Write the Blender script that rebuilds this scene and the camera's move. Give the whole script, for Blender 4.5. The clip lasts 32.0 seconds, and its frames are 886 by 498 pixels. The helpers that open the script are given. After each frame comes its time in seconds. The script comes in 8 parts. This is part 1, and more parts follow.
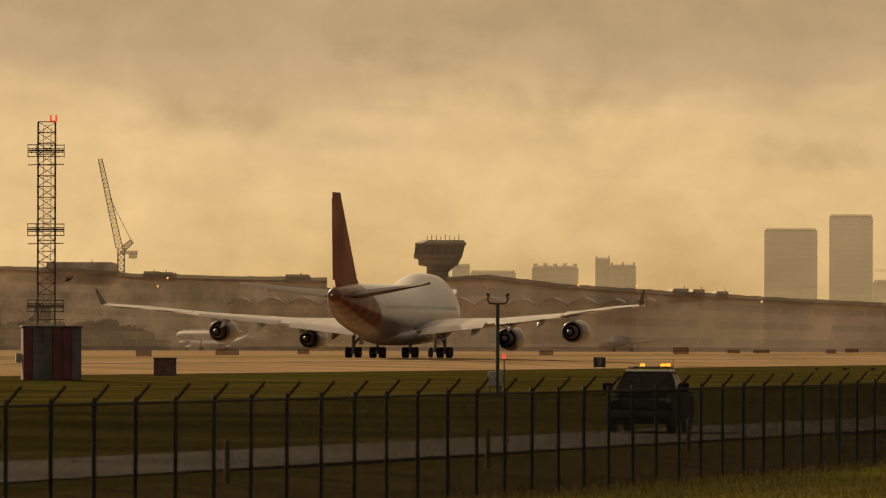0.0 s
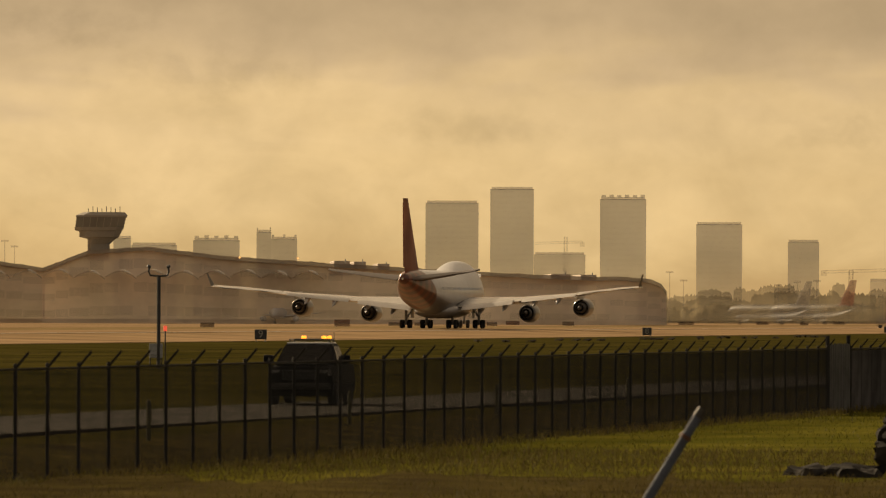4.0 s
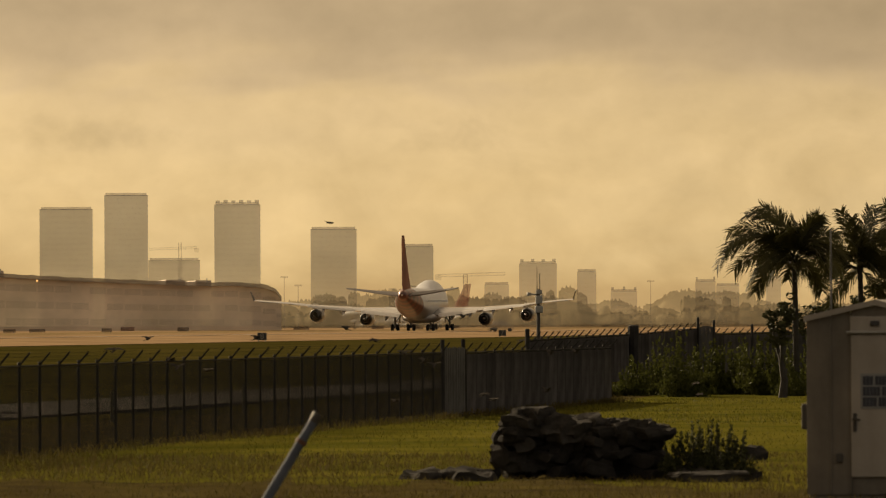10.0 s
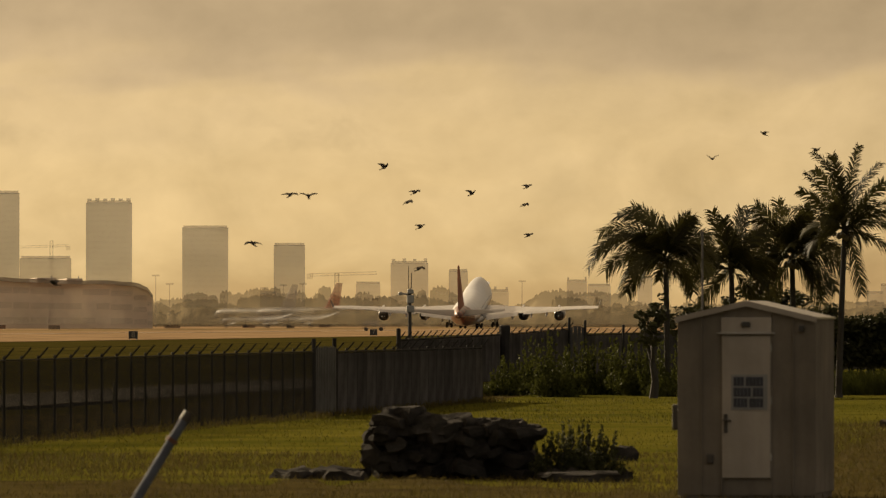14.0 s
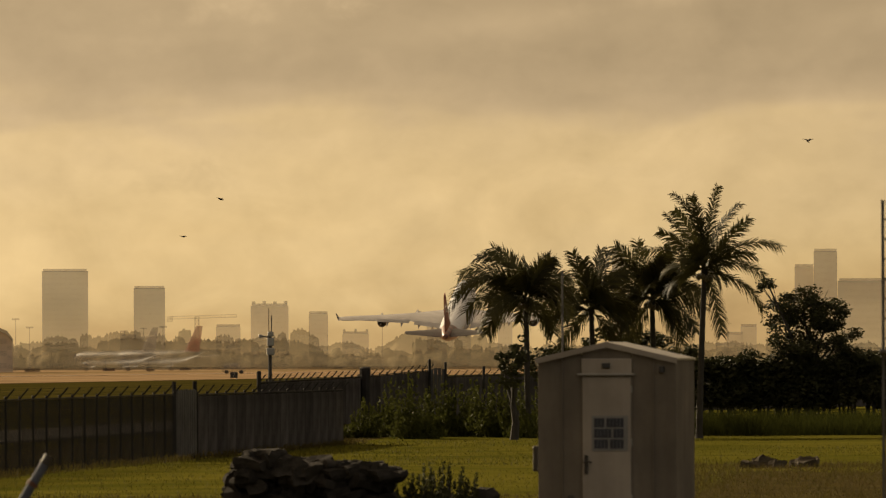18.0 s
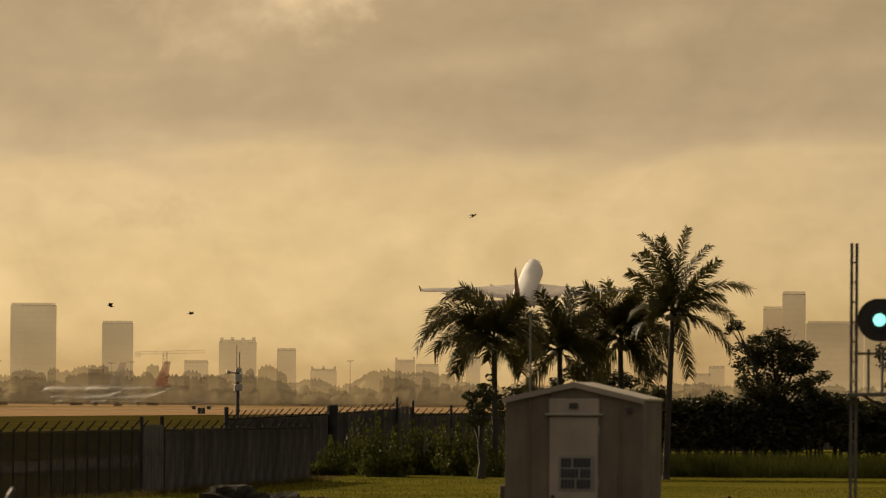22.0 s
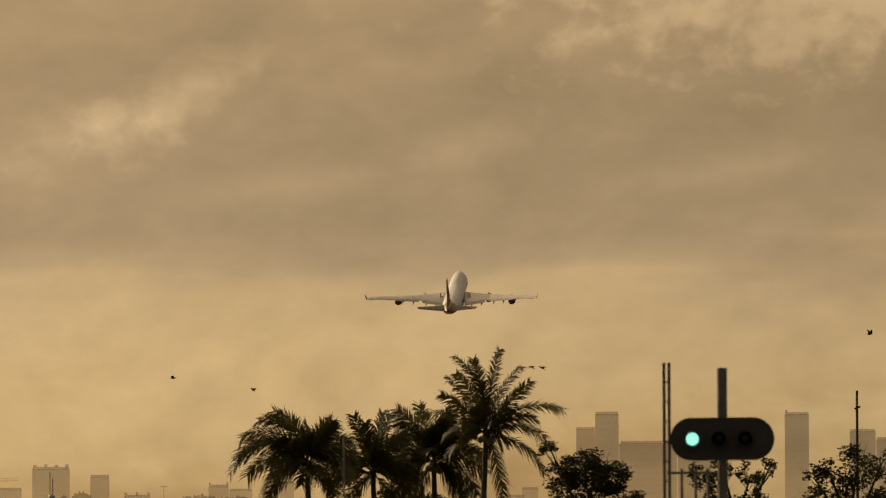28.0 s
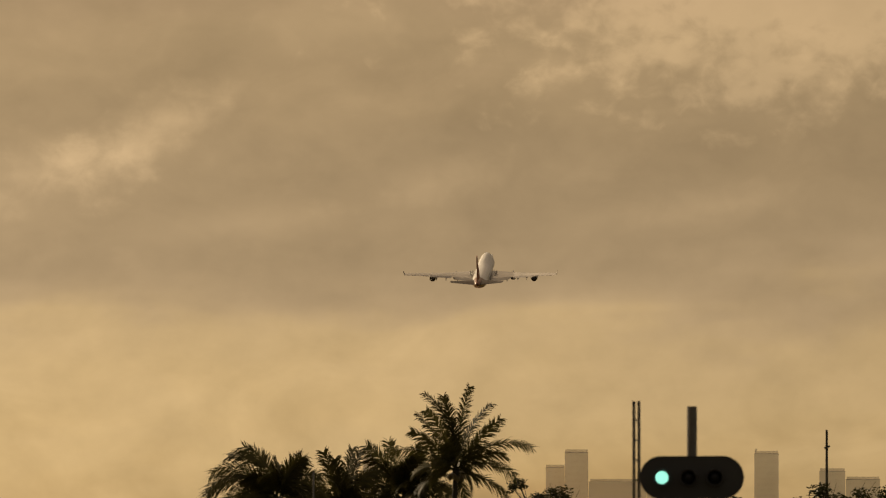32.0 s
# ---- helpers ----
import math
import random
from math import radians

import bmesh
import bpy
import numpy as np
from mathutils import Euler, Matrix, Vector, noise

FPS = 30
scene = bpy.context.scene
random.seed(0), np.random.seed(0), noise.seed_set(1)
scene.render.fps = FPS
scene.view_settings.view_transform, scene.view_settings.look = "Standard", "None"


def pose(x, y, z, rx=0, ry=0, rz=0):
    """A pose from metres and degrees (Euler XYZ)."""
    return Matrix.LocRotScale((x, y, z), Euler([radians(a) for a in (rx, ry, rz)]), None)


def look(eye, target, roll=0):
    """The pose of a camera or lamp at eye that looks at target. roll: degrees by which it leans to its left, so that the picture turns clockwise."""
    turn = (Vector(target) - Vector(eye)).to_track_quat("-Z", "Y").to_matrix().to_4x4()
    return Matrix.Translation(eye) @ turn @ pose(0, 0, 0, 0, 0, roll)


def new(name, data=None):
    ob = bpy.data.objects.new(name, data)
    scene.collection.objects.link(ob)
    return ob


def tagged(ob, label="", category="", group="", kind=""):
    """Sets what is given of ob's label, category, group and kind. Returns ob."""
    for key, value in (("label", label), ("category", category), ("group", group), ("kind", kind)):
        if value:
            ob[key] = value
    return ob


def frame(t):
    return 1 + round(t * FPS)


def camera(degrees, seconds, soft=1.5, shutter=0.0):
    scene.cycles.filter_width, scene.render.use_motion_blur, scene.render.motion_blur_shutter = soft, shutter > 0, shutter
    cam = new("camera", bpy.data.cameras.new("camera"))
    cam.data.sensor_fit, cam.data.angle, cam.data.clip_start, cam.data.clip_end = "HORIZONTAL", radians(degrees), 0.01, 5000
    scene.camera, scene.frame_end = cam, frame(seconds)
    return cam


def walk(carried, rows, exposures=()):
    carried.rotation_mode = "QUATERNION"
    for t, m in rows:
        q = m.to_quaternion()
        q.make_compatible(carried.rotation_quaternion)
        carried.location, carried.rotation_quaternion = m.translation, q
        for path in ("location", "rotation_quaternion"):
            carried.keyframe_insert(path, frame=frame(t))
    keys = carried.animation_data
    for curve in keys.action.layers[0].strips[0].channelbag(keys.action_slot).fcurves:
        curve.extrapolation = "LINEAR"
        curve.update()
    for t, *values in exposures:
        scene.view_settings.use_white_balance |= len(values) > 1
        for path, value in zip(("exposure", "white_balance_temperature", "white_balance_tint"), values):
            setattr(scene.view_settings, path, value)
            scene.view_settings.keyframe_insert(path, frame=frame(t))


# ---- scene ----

# ---------------------------------------------------------------- plan
# The runway, the perimeter road and the fence all run on a heading of 12.7 degrees.
# u: metres along that heading, v: metres to its left, both from the point under the camera.
HEADING = 12.7
UX, UY = math.sin(radians(HEADING)), math.cos(radians(HEADING))
EYE = Vector((0.0, 0.0, 3.05))


def uv(u, v, z=0.0):
    """A place from its metres along and left of the runway's heading."""
    return Vector((u * UX - v * UY, u * UY + v * UX, z))


def polar(az, d, el=None, z=0.0):
    """A place by bearing (degrees right of +y) and distance; its height by elevation above eye level, or z."""
    a = radians(az)
    if el is not None:
        z = EYE.z + d * math.tan(radians(el))
    return Vector((d * math.sin(a), d * math.cos(a), z))


# ---------------------------------------------------------------- camera
# seconds, bearing, pitch, lean to the left: a tripod head that pans after the airliner
PATH = [
    (0, 0.004, 0.685, 0.14), (0.5, 0.142, 0.684, -0.04), (1, 0.406, 0.552, 0.06), (1.5, 0.642, 0.666, -0.27),
    (2, 1.025, 0.728, -0.01), (2.5, 1.370, 0.541, 0.02), (3, 1.764, 0.473, 0.04), (3.5, 2.111, 0.489, 0.16),
    (5.5, 3.355, 0.479, 0.02), (6, 3.589, 0.533, 0.11), (6.5, 3.768, 0.503, 0.16), (7, 3.763, 0.475, 0.10),
    (7.5, 4.316, 0.501, 0.15), (8, 4.648, 0.433, 0.07), (8.5, 4.927, 0.547, 0.13), (9, 4.891, 0.505, -0.09),
    (9.5, 5.016, 0.491, -0.23), (10, 5.225, 0.528, -0.24), (10.5, 5.306, 0.671, -0.25), (11, 5.510, 0.752, -0.26),
    (11.5, 5.719, 0.767, 0.22), (12, 5.933, 0.735, 0.37), (12.5, 5.950, 0.774, 0.05), (13, 5.801, 0.723, -0.08),
    (13.5, 6.052, 0.674, -0.19), (14, 6.150, 0.522, 0.01), (14.5, 6.198, 0.481, -0.13), (16.5, 6.527, 0.760, -0.06),
    (17, 6.866, 0.769, -0.23), (17.5, 6.984, 0.749, -0.09), (18, 7.160, 0.824, -0.23), (18.5, 7.310, 0.909, -0.28),
    (19, 7.419, 0.922, -0.28), (19.5, 7.548, 0.925, 0.50), (20, 7.747, 0.889, 0.60), (20.5, 7.682, 0.965, 0.56),
    (21, 7.531, 1.023, 0.78), (21.5, 7.430, 1.085, 0.57), (22, 7.382, 1.101, 0.43), (22.5, 7.530, 1.227, 0.42),
    (23, 7.898, 1.368, 0.07), (23.5, 8.072, 1.463, 0.02), (24, 8.255, 1.749, 0.15), (24.5, 8.378, 1.868, 0.24),
    (25, 8.343, 1.899, 0.00), (25.5, 8.459, 1.892, -0.34), (27.5, 8.708, 1.955, -0.61), (28, 8.740, 1.992, -0.30),
    (28.5, 8.693, 2.009, -0.48), (29, 8.657, 2.142, -0.16), (29.5, 8.505, 2.280, -0.31), (30, 8.480, 2.354, -0.41),
    (30.5, 8.549, 2.258, -0.30), (31, 8.821, 2.373, -0.17), (31.5, 8.906, 2.334, -0.12), (32, 8.951, 2.258, 0.03),
]
cam = camera(6.38, 32.0, soft=1.25)
# focused on the runway: what stands close is a little soft
cam.data.dof.use_dof = True
cam.data.dof.focus_distance = 900.0
cam.data.dof.aperture_fstop = cam.data.lens / 1000.0 / 0.04


def aim(yaw, pitch, lean):
    a, p = radians(yaw), radians(pitch)
    way = Vector((math.sin(a) * math.cos(p), math.cos(a) * math.cos(p), math.sin(p)))
    return look(EYE, EYE + way * 100, lean)


walk(cam, [(t, aim(y, p, r)) for t, y, p, r in PATH], exposures=[(0, 0.05, 6950, 13), (3, 0.12, 6800, 12), (6, 0.19, 6550, 10), (22, 0.22, 6550, 10), (24, 0.14, 6650, 11), (25, -0.07, 6850, 12), (28, -0.12, 6900, 13), (32, -0.08, 6900, 13)])

# ---------------------------------------------------------------- world and sun
SUN_AZ, SUN_EL = -33.0, 24.0
world = bpy.data.worlds.new("sky")
scene.world = world
world.use_nodes = True


def sky_world():
    nt = world.node_tree
    n, l = nt.nodes, nt.links
    n.clear()
    out = n.new("ShaderNodeOutputWorld")
    bg = n.new("ShaderNodeBackground")
    sky = n.new("ShaderNodeTexSky")
    sky.sky_type = "NISHITA"
    sky.sun_disc = False
    sky.sun_elevation, sky.sun_rotation = radians(SUN_EL), radians(SUN_AZ)
    sky.air_density, sky.dust_density, sky.ozone_density = 2.0, 6.0, 0.5
    co = n.new("ShaderNodeTexCoord")
    sep = n.new("ShaderNodeSeparateXYZ")
    l.new(co.outputs["Generated"], sep.inputs[0])

    def math_node(op, a, b=None):
        m = n.new("ShaderNodeMath")
        m.operation = op
        for i, v in enumerate((a, b)):
            if v is None:
                continue
            if isinstance(v, (int, float)):
                m.inputs[i].default_value = v
            else:
                l.new(v, m.inputs[i])
        return m.outputs[0]

    def cloud_noise(scale, stretch, detail, offset, distort=0.0):
        mp = n.new("ShaderNodeMapping")
        mp.inputs["Scale"].default_value = (scale, scale, scale * stretch)
        mp.inputs["Location"].default_value = offset
        l.new(co.outputs["Generated"], mp.inputs[0])
        t = n.new("ShaderNodeTexNoise")
        t.inputs["Scale"].default_value = 1.0
        t.inputs["Detail"].default_value = detail
        t.inputs["Roughness"].default_value = 0.52
        t.inputs["Distortion"].default_value = distort
        l.new(mp.outputs[0], t.inputs["Vector"])
        return math_node("SUBTRACT", t.outputs["Fac"], 0.5)

    big = cloud_noise(22.0, 4.0, 3.0, (3.1, 0.4, 1.7), 0.3)
    mid = cloud_noise(64.0, 1.7, 5.0, (0.3, 5.2, 2.2), 0.6)
    puff = cloud_noise(70.0, 1.25, 7.0, (2.3, 8.1, 0.6), 0.4)
    fine = cloud_noise(170.0, 1.4, 5.0, (7.3, 1.1, 4.6))
    tatter = cloud_noise(300.0, 1.2, 6.0, (4.4, 2.7, 9.3), 0.5)
    # the height over the horizon, ruffled, picks the cloud layer
    h = math_node("ADD", sep.outputs["Z"], math_node("MULTIPLY", big, 0.022))
    h = math_node("ADD", h, math_node("MULTIPLY", mid, 0.011))
    ramp = n.new("ShaderNodeValToRGB")
    ramp.color_ramp.interpolation = "B_SPLINE"
    h = math_node("MULTIPLY", h, 10.0)
    l.new(h, ramp.inputs[0])
    stops = [(0.0, (0.66, 0.42, 0.175)), (0.06, (0.74, 0.50, 0.215)), (0.15, (0.86, 0.61, 0.29)), (0.285, (0.82, 0.59, 0.30)),
             (0.335, (0.62, 0.45, 0.255)), (0.40, (0.525, 0.384, 0.219)), (0.55, (0.468, 0.338, 0.188)), (0.64, (0.538, 0.388, 0.213)),
             (0.74, (0.46, 0.325, 0.185)), (1.0, (0.48, 0.345, 0.205))]
    el = ramp.color_ramp.elements
    while len(el) < len(stops):
        el.new(0.5)
    for e, (p, c) in zip(el, stops):
        e.position, e.color = p, (*c, 1)
    shade = math_node("ADD", math_node("MULTIPLY", mid, 0.40), math_node("MULTIPLY", fine, 0.2))
    shade = math_node("ADD", shade, math_node("ADD", math_node("MULTIPLY", puff, 0.26), math_node("MULTIPLY", tatter, 0.07)))
    shade = math_node("ADD", shade, 1.0)

    def glow(az, elev, width, tall, gain, ragged, tilt=0.0, soft=1.6):
        """A sunlit gap in the cloud, torn at its edges."""
        sub = n.new("ShaderNodeVectorMath")
        sub.operation = "SUBTRACT"
        l.new(co.outputs["Generated"], sub.inputs[0])
        a, e = radians(az), radians(elev)
        sub.inputs[1].default_value = (math.sin(a) * math.cos(e), math.cos(a) * math.cos(e), math.sin(e))
        mul = n.new("ShaderNodeVectorMath")
        mul.operation = "MULTIPLY"
        lean = n.new("ShaderNodeVectorRotate")
        lean.rotation_type = "Y_AXIS"
        lean.inputs["Angle"].default_value = radians(tilt)
        l.new(sub.outputs[0], lean.inputs["Vector"])
        l.new(lean.outputs[0], mul.inputs[0])
        mul.inputs[1].default_value = (1 / radians(width), 1 / radians(width), 1 / radians(tall))
        ln = n.new("ShaderNodeVectorMath")
        ln.operation = "LENGTH"
        l.new(mul.outputs[0], ln.inputs[0])
        r = math_node("ADD", ln.outputs["Value"], math_node("MULTIPLY", puff, ragged))
        r = math_node("ADD", r, math_node("ADD", math_node("MULTIPLY", fine, 1.6), math_node("MULTIPLY", tatter, 1.0)))
        mr = n.new("ShaderNodeMapRange")
        mr.interpolation_type = "SMOOTHSTEP"
        for key, v in (("From Min", 1.25 - soft), ("From Max", 1.25), ("To Min", gain), ("To Max", 0.0)):
            mr.inputs[key].default_value = v
        l.new(r, mr.inputs["Value"])
        return mr.outputs["Result"]

    for spot in ((11.35, 4.15, 2.1, 0.85, 0.6, 1.2, 0, 0.9), (9.75, 3.55, 0.32, 0.28, 0.3, 2.0, 30, 1.5), (6.75, 3.03, 0.8, 0.27, 0.45, 2.2, 24, 1.5), (5.95, 2.78, 1.0, 0.33, 0.38, 2.2, 8, 1.5),
                 (8.85, 2.72, 0.65, 0.2, 0.28, 2.0, 14, 1.6), (10.9, 2.56, 1.0, 0.18, 0.25, 2.0, 9, 1.6), (7.6, 2.45, 0.9, 0.15, 0.16, 2.4, 6, 1.5), (8.2, 3.9, 0.9, 0.25, 0.2, 2.4, 0, 1.5)):
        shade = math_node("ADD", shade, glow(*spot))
    for spot in ((5.2, 1.35, 0.45, 0.14, -0.12, 2.5), (1.0, 1.75, 0.8, 0.16, -0.14, 2.5), (-1.8, 1.6, 0.7, 0.14, -0.12, 2.5), (2.6, 1.35, 0.7, 0.12, -0.1, 2.5), (-0.4, 2.1, 0.6, 0.14, -0.14, 2.5)):
        shade = math_node("ADD", shade, glow(*spot))
    scale = n.new("ShaderNodeVectorMath")
    scale.operation = "SCALE"
    l.new(ramp.outputs[0], scale.inputs[0])
    l.new(shade, scale.inputs["Scale"])
    # bright towards the sun, dull cloud away from it
    sunward = n.new("ShaderNodeVectorMath")
    sunward.operation = "DOT_PRODUCT"
    l.new(co.outputs["Generated"], sunward.inputs[0])
    a, e = radians(SUN_AZ), radians(SUN_EL)
    sunward.inputs[1].default_value = (math.sin(a) * math.cos(e), math.cos(a) * math.cos(e), math.sin(e))
    fall = n.new("ShaderNodeMapRange")
    fall.interpolation_type = "SMOOTHSTEP"
    for key, v in (("From Min", 0.42), ("From Max", 0.88), ("To Min", 0.42), ("To Max", 1.0)):
        fall.inputs[key].default_value = v
    l.new(sunward.outputs["Value"], fall.inputs["Value"])
    # the cloud thins overhead
    over = n.new("ShaderNodeMapRange")
    over.interpolation_type = "SMOOTHSTEP"
    for key, v in (("From Min", 0.2), ("From Max", 0.75), ("To Min", 1.0), ("To Max", 1.6)):
        over.inputs[key].default_value = v
    l.new(sep.outputs["Z"], over.inputs["Value"])
    gloom = n.new("ShaderNodeVectorMath")
    gloom.operation = "SCALE"
    l.new(scale.outputs[0], gloom.inputs[0])
    l.new(math_node("MULTIPLY", fall.outputs["Result"], over.outputs["Result"]), gloom.inputs["Scale"])
    # away from the sun the cloud breaks up and the light is cooler
    clear = n.new("ShaderNodeMapRange")
    clear.interpolation_type = "SMOOTHSTEP"
    for key, v in (("From Min", -0.35), ("From Max", 0.3), ("To Min", 1.0), ("To Max", 0.0)):
        clear.inputs[key].default_value = v
    l.new(sunward.outputs["Value"], clear.inputs["Value"])
    cool = n.new("ShaderNodeMix")
    cool.data_type = "RGBA"
    l.new(clear.outputs["Result"], cool.inputs["Factor"])
    cool.inputs["A"].default_value, cool.inputs["B"].default_value = (1, 1, 1, 1), (1.1, 1.35, 1.9, 1)
    tinted = n.new("ShaderNodeVectorMath")
    tinted.operation = "MULTIPLY"
    l.new(gloom.outputs[0], tinted.inputs[0])
    l.new(cool.outputs["Result"], tinted.inputs[1])
    dim = n.new("ShaderNodeVectorMath")
    dim.operation = "SCALE"
    dim.inputs["Scale"].default_value = 0.05
    l.new(sky.outputs[0], dim.inputs[0])
    mix = n.new("ShaderNodeMix")
    mix.data_type = "RGBA"
    mix.inputs["Factor"].default_value = 0.90
    l.new(dim.outputs[0], mix.inputs["A"])
    l.new(tinted.outputs[0], mix.inputs["B"])
    l.new(mix.outputs["Result"], bg.inputs["Color"])
    bg.inputs["Strength"].default_value = 1.0
    l.new(bg.outputs[0], out.inputs[0])


sky_world()
sun_data = bpy.data.lights.new("sun", "SUN")
sun_data.energy, sun_data.angle, sun_data.color = 5.0, radians(1.5), (1.0, 0.80, 0.52)
sun = new("sun", sun_data)
sun.matrix_world = look(polar(SUN_AZ, 100, z=100 * math.tan(radians(SUN_EL))), (0, 0, 0))


# ---------------------------------------------------------------- materials
def material(name, colour, rough=0.7, metal=0.0, vary=0.25, size=1.0, fine=0.12, bump=0.2, second=None, translucent=0.0, emit=None, per_object=0.0, coat=0.0, spec=0.5, alpha=1.0, haze=None, streaks=0.0):
    """A surface with stains at one scale and grain at another. size: metres of a stain."""
    m = bpy.data.materials.new(name)
    m.use_nodes = True
    n, l = m.node_tree.nodes, m.node_tree.links
    p = n["Principled BSDF"]
    p.inputs["Roughness"].default_value, p.inputs["Metallic"].default_value = rough, metal
    p.inputs["Specular IOR Level"].default_value = spec
    p.inputs["Coat Weight"].default_value = coat
    p.inputs["Alpha"].default_value = alpha
    if emit:
        p.inputs["Emission Color"].default_value = (*emit[:3], 1)
        p.inputs["Emission Strength"].default_value = emit[3]
    co = n.new("ShaderNodeTexCoord")
    big, small = n.new("ShaderNodeTexNoise"), n.new("ShaderNodeTexNoise")
    big.inputs["Scale"].default_value, big.inputs["Detail"].default_value = 1.0 / size, 4
    small.inputs["Scale"].default_value, small.inputs["Detail"].default_value = 11.0 / size, 3
    for t in (big, small):
        l.new(co.outputs["Object"], t.inputs["Vector"])
    ramp = n.new("ShaderNodeMapRange")
    ramp.inputs["From Min"].default_value, ramp.inputs["From Max"].default_value = 0.3, 0.7
    l.new(big.outputs["Fac"], ramp.inputs["Value"])
    mix = n.new("ShaderNodeMix")
    mix.data_type = "RGBA"
    l.new(ramp.outputs["Result"], mix.inputs["Factor"])
    mix.inputs["A"].default_value = (*[c * (1 - vary) for c in colour], 1)
    mix.inputs["B"].default_value = (*(second or [min(1.0, c * (1 + vary)) for c in colour]), 1)
    grain = n.new("ShaderNodeMapRange")
    grain.inputs["To Min"].default_value, grain.inputs["To Max"].default_value = 1 - fine, 1 + fine
    l.new(small.outputs["Fac"], grain.inputs["Value"])
    scale = n.new("ShaderNodeVectorMath")
    scale.operation = "SCALE"
    l.new(mix.outputs["Result"], scale.inputs[0])
    l.new(grain.outputs["Result"], scale.inputs["Scale"])
    last = scale.outputs[0]
    if streaks:    # rain-washed dirt running down the face
        run, tall = n.new("ShaderNodeMapping"), n.new("ShaderNodeTexNoise")
        run.inputs["Scale"].default_value = (4.5, 4.5, 0.6)
        tall.inputs["Scale"].default_value, tall.inputs["Detail"].default_value = 1.0, 5
        l.new(co.outputs["Object"], run.inputs[0])
        l.new(run.outputs[0], tall.inputs["Vector"])
        wash = n.new("ShaderNodeMapRange")
        for key, v in (("From Min", 0.3), ("From Max", 0.7), ("To Min", 1 - streaks), ("To Max", 1 + streaks * 0.5)):
            wash.inputs[key].default_value = v
        l.new(tall.outputs["Fac"], wash.inputs["Value"])
        dirty = n.new("ShaderNodeVectorMath")
        dirty.operation = "SCALE"
        l.new(last, dirty.inputs[0])
        l.new(wash.outputs["Result"], dirty.inputs["Scale"])
        last = dirty.outputs[0]
    if haze:    # haze put into alpha along one axis: (axis, from, to, cover there, cover here)
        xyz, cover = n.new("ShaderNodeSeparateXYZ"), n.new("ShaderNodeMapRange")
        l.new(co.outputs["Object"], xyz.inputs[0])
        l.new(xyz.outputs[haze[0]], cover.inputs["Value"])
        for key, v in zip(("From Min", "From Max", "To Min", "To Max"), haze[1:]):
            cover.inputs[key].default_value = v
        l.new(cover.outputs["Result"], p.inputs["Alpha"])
    if per_object:
        info = n.new("ShaderNodeObjectInfo")
        tone = n.new("ShaderNodeMapRange")
        tone.inputs["To Min"].default_value, tone.inputs["To Max"].default_value = 1 - per_object, 1 + per_object
        l.new(info.outputs["Random"], tone.inputs["Value"])
        again = n.new("ShaderNodeVectorMath")
        again.operation = "SCALE"
        l.new(last, again.inputs[0])
        l.new(tone.outputs["Result"], again.inputs["Scale"])
        last = again.outputs[0]
    l.new(last, p.inputs["Base Color"])
    if bump:
        b = n.new("ShaderNodeBump")
        b.inputs["Strength"].default_value, b.inputs["Distance"].default_value = bump, 0.02 * size
        l.new(small.outputs["Fac"], b.inputs["Height"])
        l.new(b.outputs["Normal"], p.inputs["Normal"])
    if translucent:
        tr = n.new("ShaderNodeBsdfTranslucent")
        l.new(last, tr.inputs["Color"])
        ms = n.new("ShaderNodeMixShader")
        ms.inputs["Fac"].default_value = translucent
        l.new(p.outputs[0], ms.inputs[1])
        l.new(tr.outputs[0], ms.inputs[2])
        l.new(ms.outputs[0], n["Material Output"].inputs["Surface"])
    return m


M = {}
M["grass"] = material("grass", (0.039, 0.037, 0.008), 0.9, vary=0.35, size=14.0, fine=0.4, bump=0.3, second=(0.07, 0.056, 0.015), spec=0.0)
M["lawn"] = material("lawn", (0.077, 0.079, 0.0105), 0.9, vary=0.3, size=6.0, fine=0.4, bump=0.3, second=(0.113, 0.10, 0.016), spec=0.0)
M["rough_earth"] = material("rough_earth", (0.066, 0.05, 0.025), 0.95, vary=0.45, size=2.2, fine=0.45, bump=0.9, second=(0.078, 0.062, 0.02), spec=0.0)
# taxiing jet: the haze over it is put into the alpha
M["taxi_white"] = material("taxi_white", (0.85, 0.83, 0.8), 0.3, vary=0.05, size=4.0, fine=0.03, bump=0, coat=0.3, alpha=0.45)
M["dry_grass"] = material("dry_grass", (0.16, 0.115, 0.042), 0.9, vary=0.45, size=3.0, fine=0.35, bump=0, second=(0.075, 0.068, 0.016), translucent=0.35, spec=0.1)
M["green_blade"] = material("green_blade", (0.076, 0.082, 0.0095), 0.8, vary=0.4, size=3.0, fine=0.3, bump=0, second=(0.13, 0.115, 0.016), translucent=0.35, spec=0.2)
M["asphalt"] = material("asphalt", (0.052, 0.043, 0.032), 0.95, vary=0.3, size=9.0, fine=0.15, bump=0.02, spec=0.05)
M["runway"] = material("runway", (0.27, 0.185, 0.105), 0.9, vary=0.3, size=18.0, fine=0.2, bump=0.05, spec=0.0)
M["infield"] = material("infield", (0.21, 0.15, 0.075), 0.95, vary=0.3, size=12.0, fine=0.25, bump=0.05, spec=0.0)
# taxiway boards: half alpha thins them as haze would
M["marker_red"] = material("marker_red", (0.15, 0.07, 0.045), 0.8, vary=0.3, size=1.0, fine=0.2, bump=0.05, spec=0.1, alpha=0.5)
M["marker_brown"] = material("marker_brown", (0.12, 0.085, 0.06), 0.8, vary=0.3, size=1.0, fine=0.2, bump=0.05, spec=0.1, alpha=0.5)
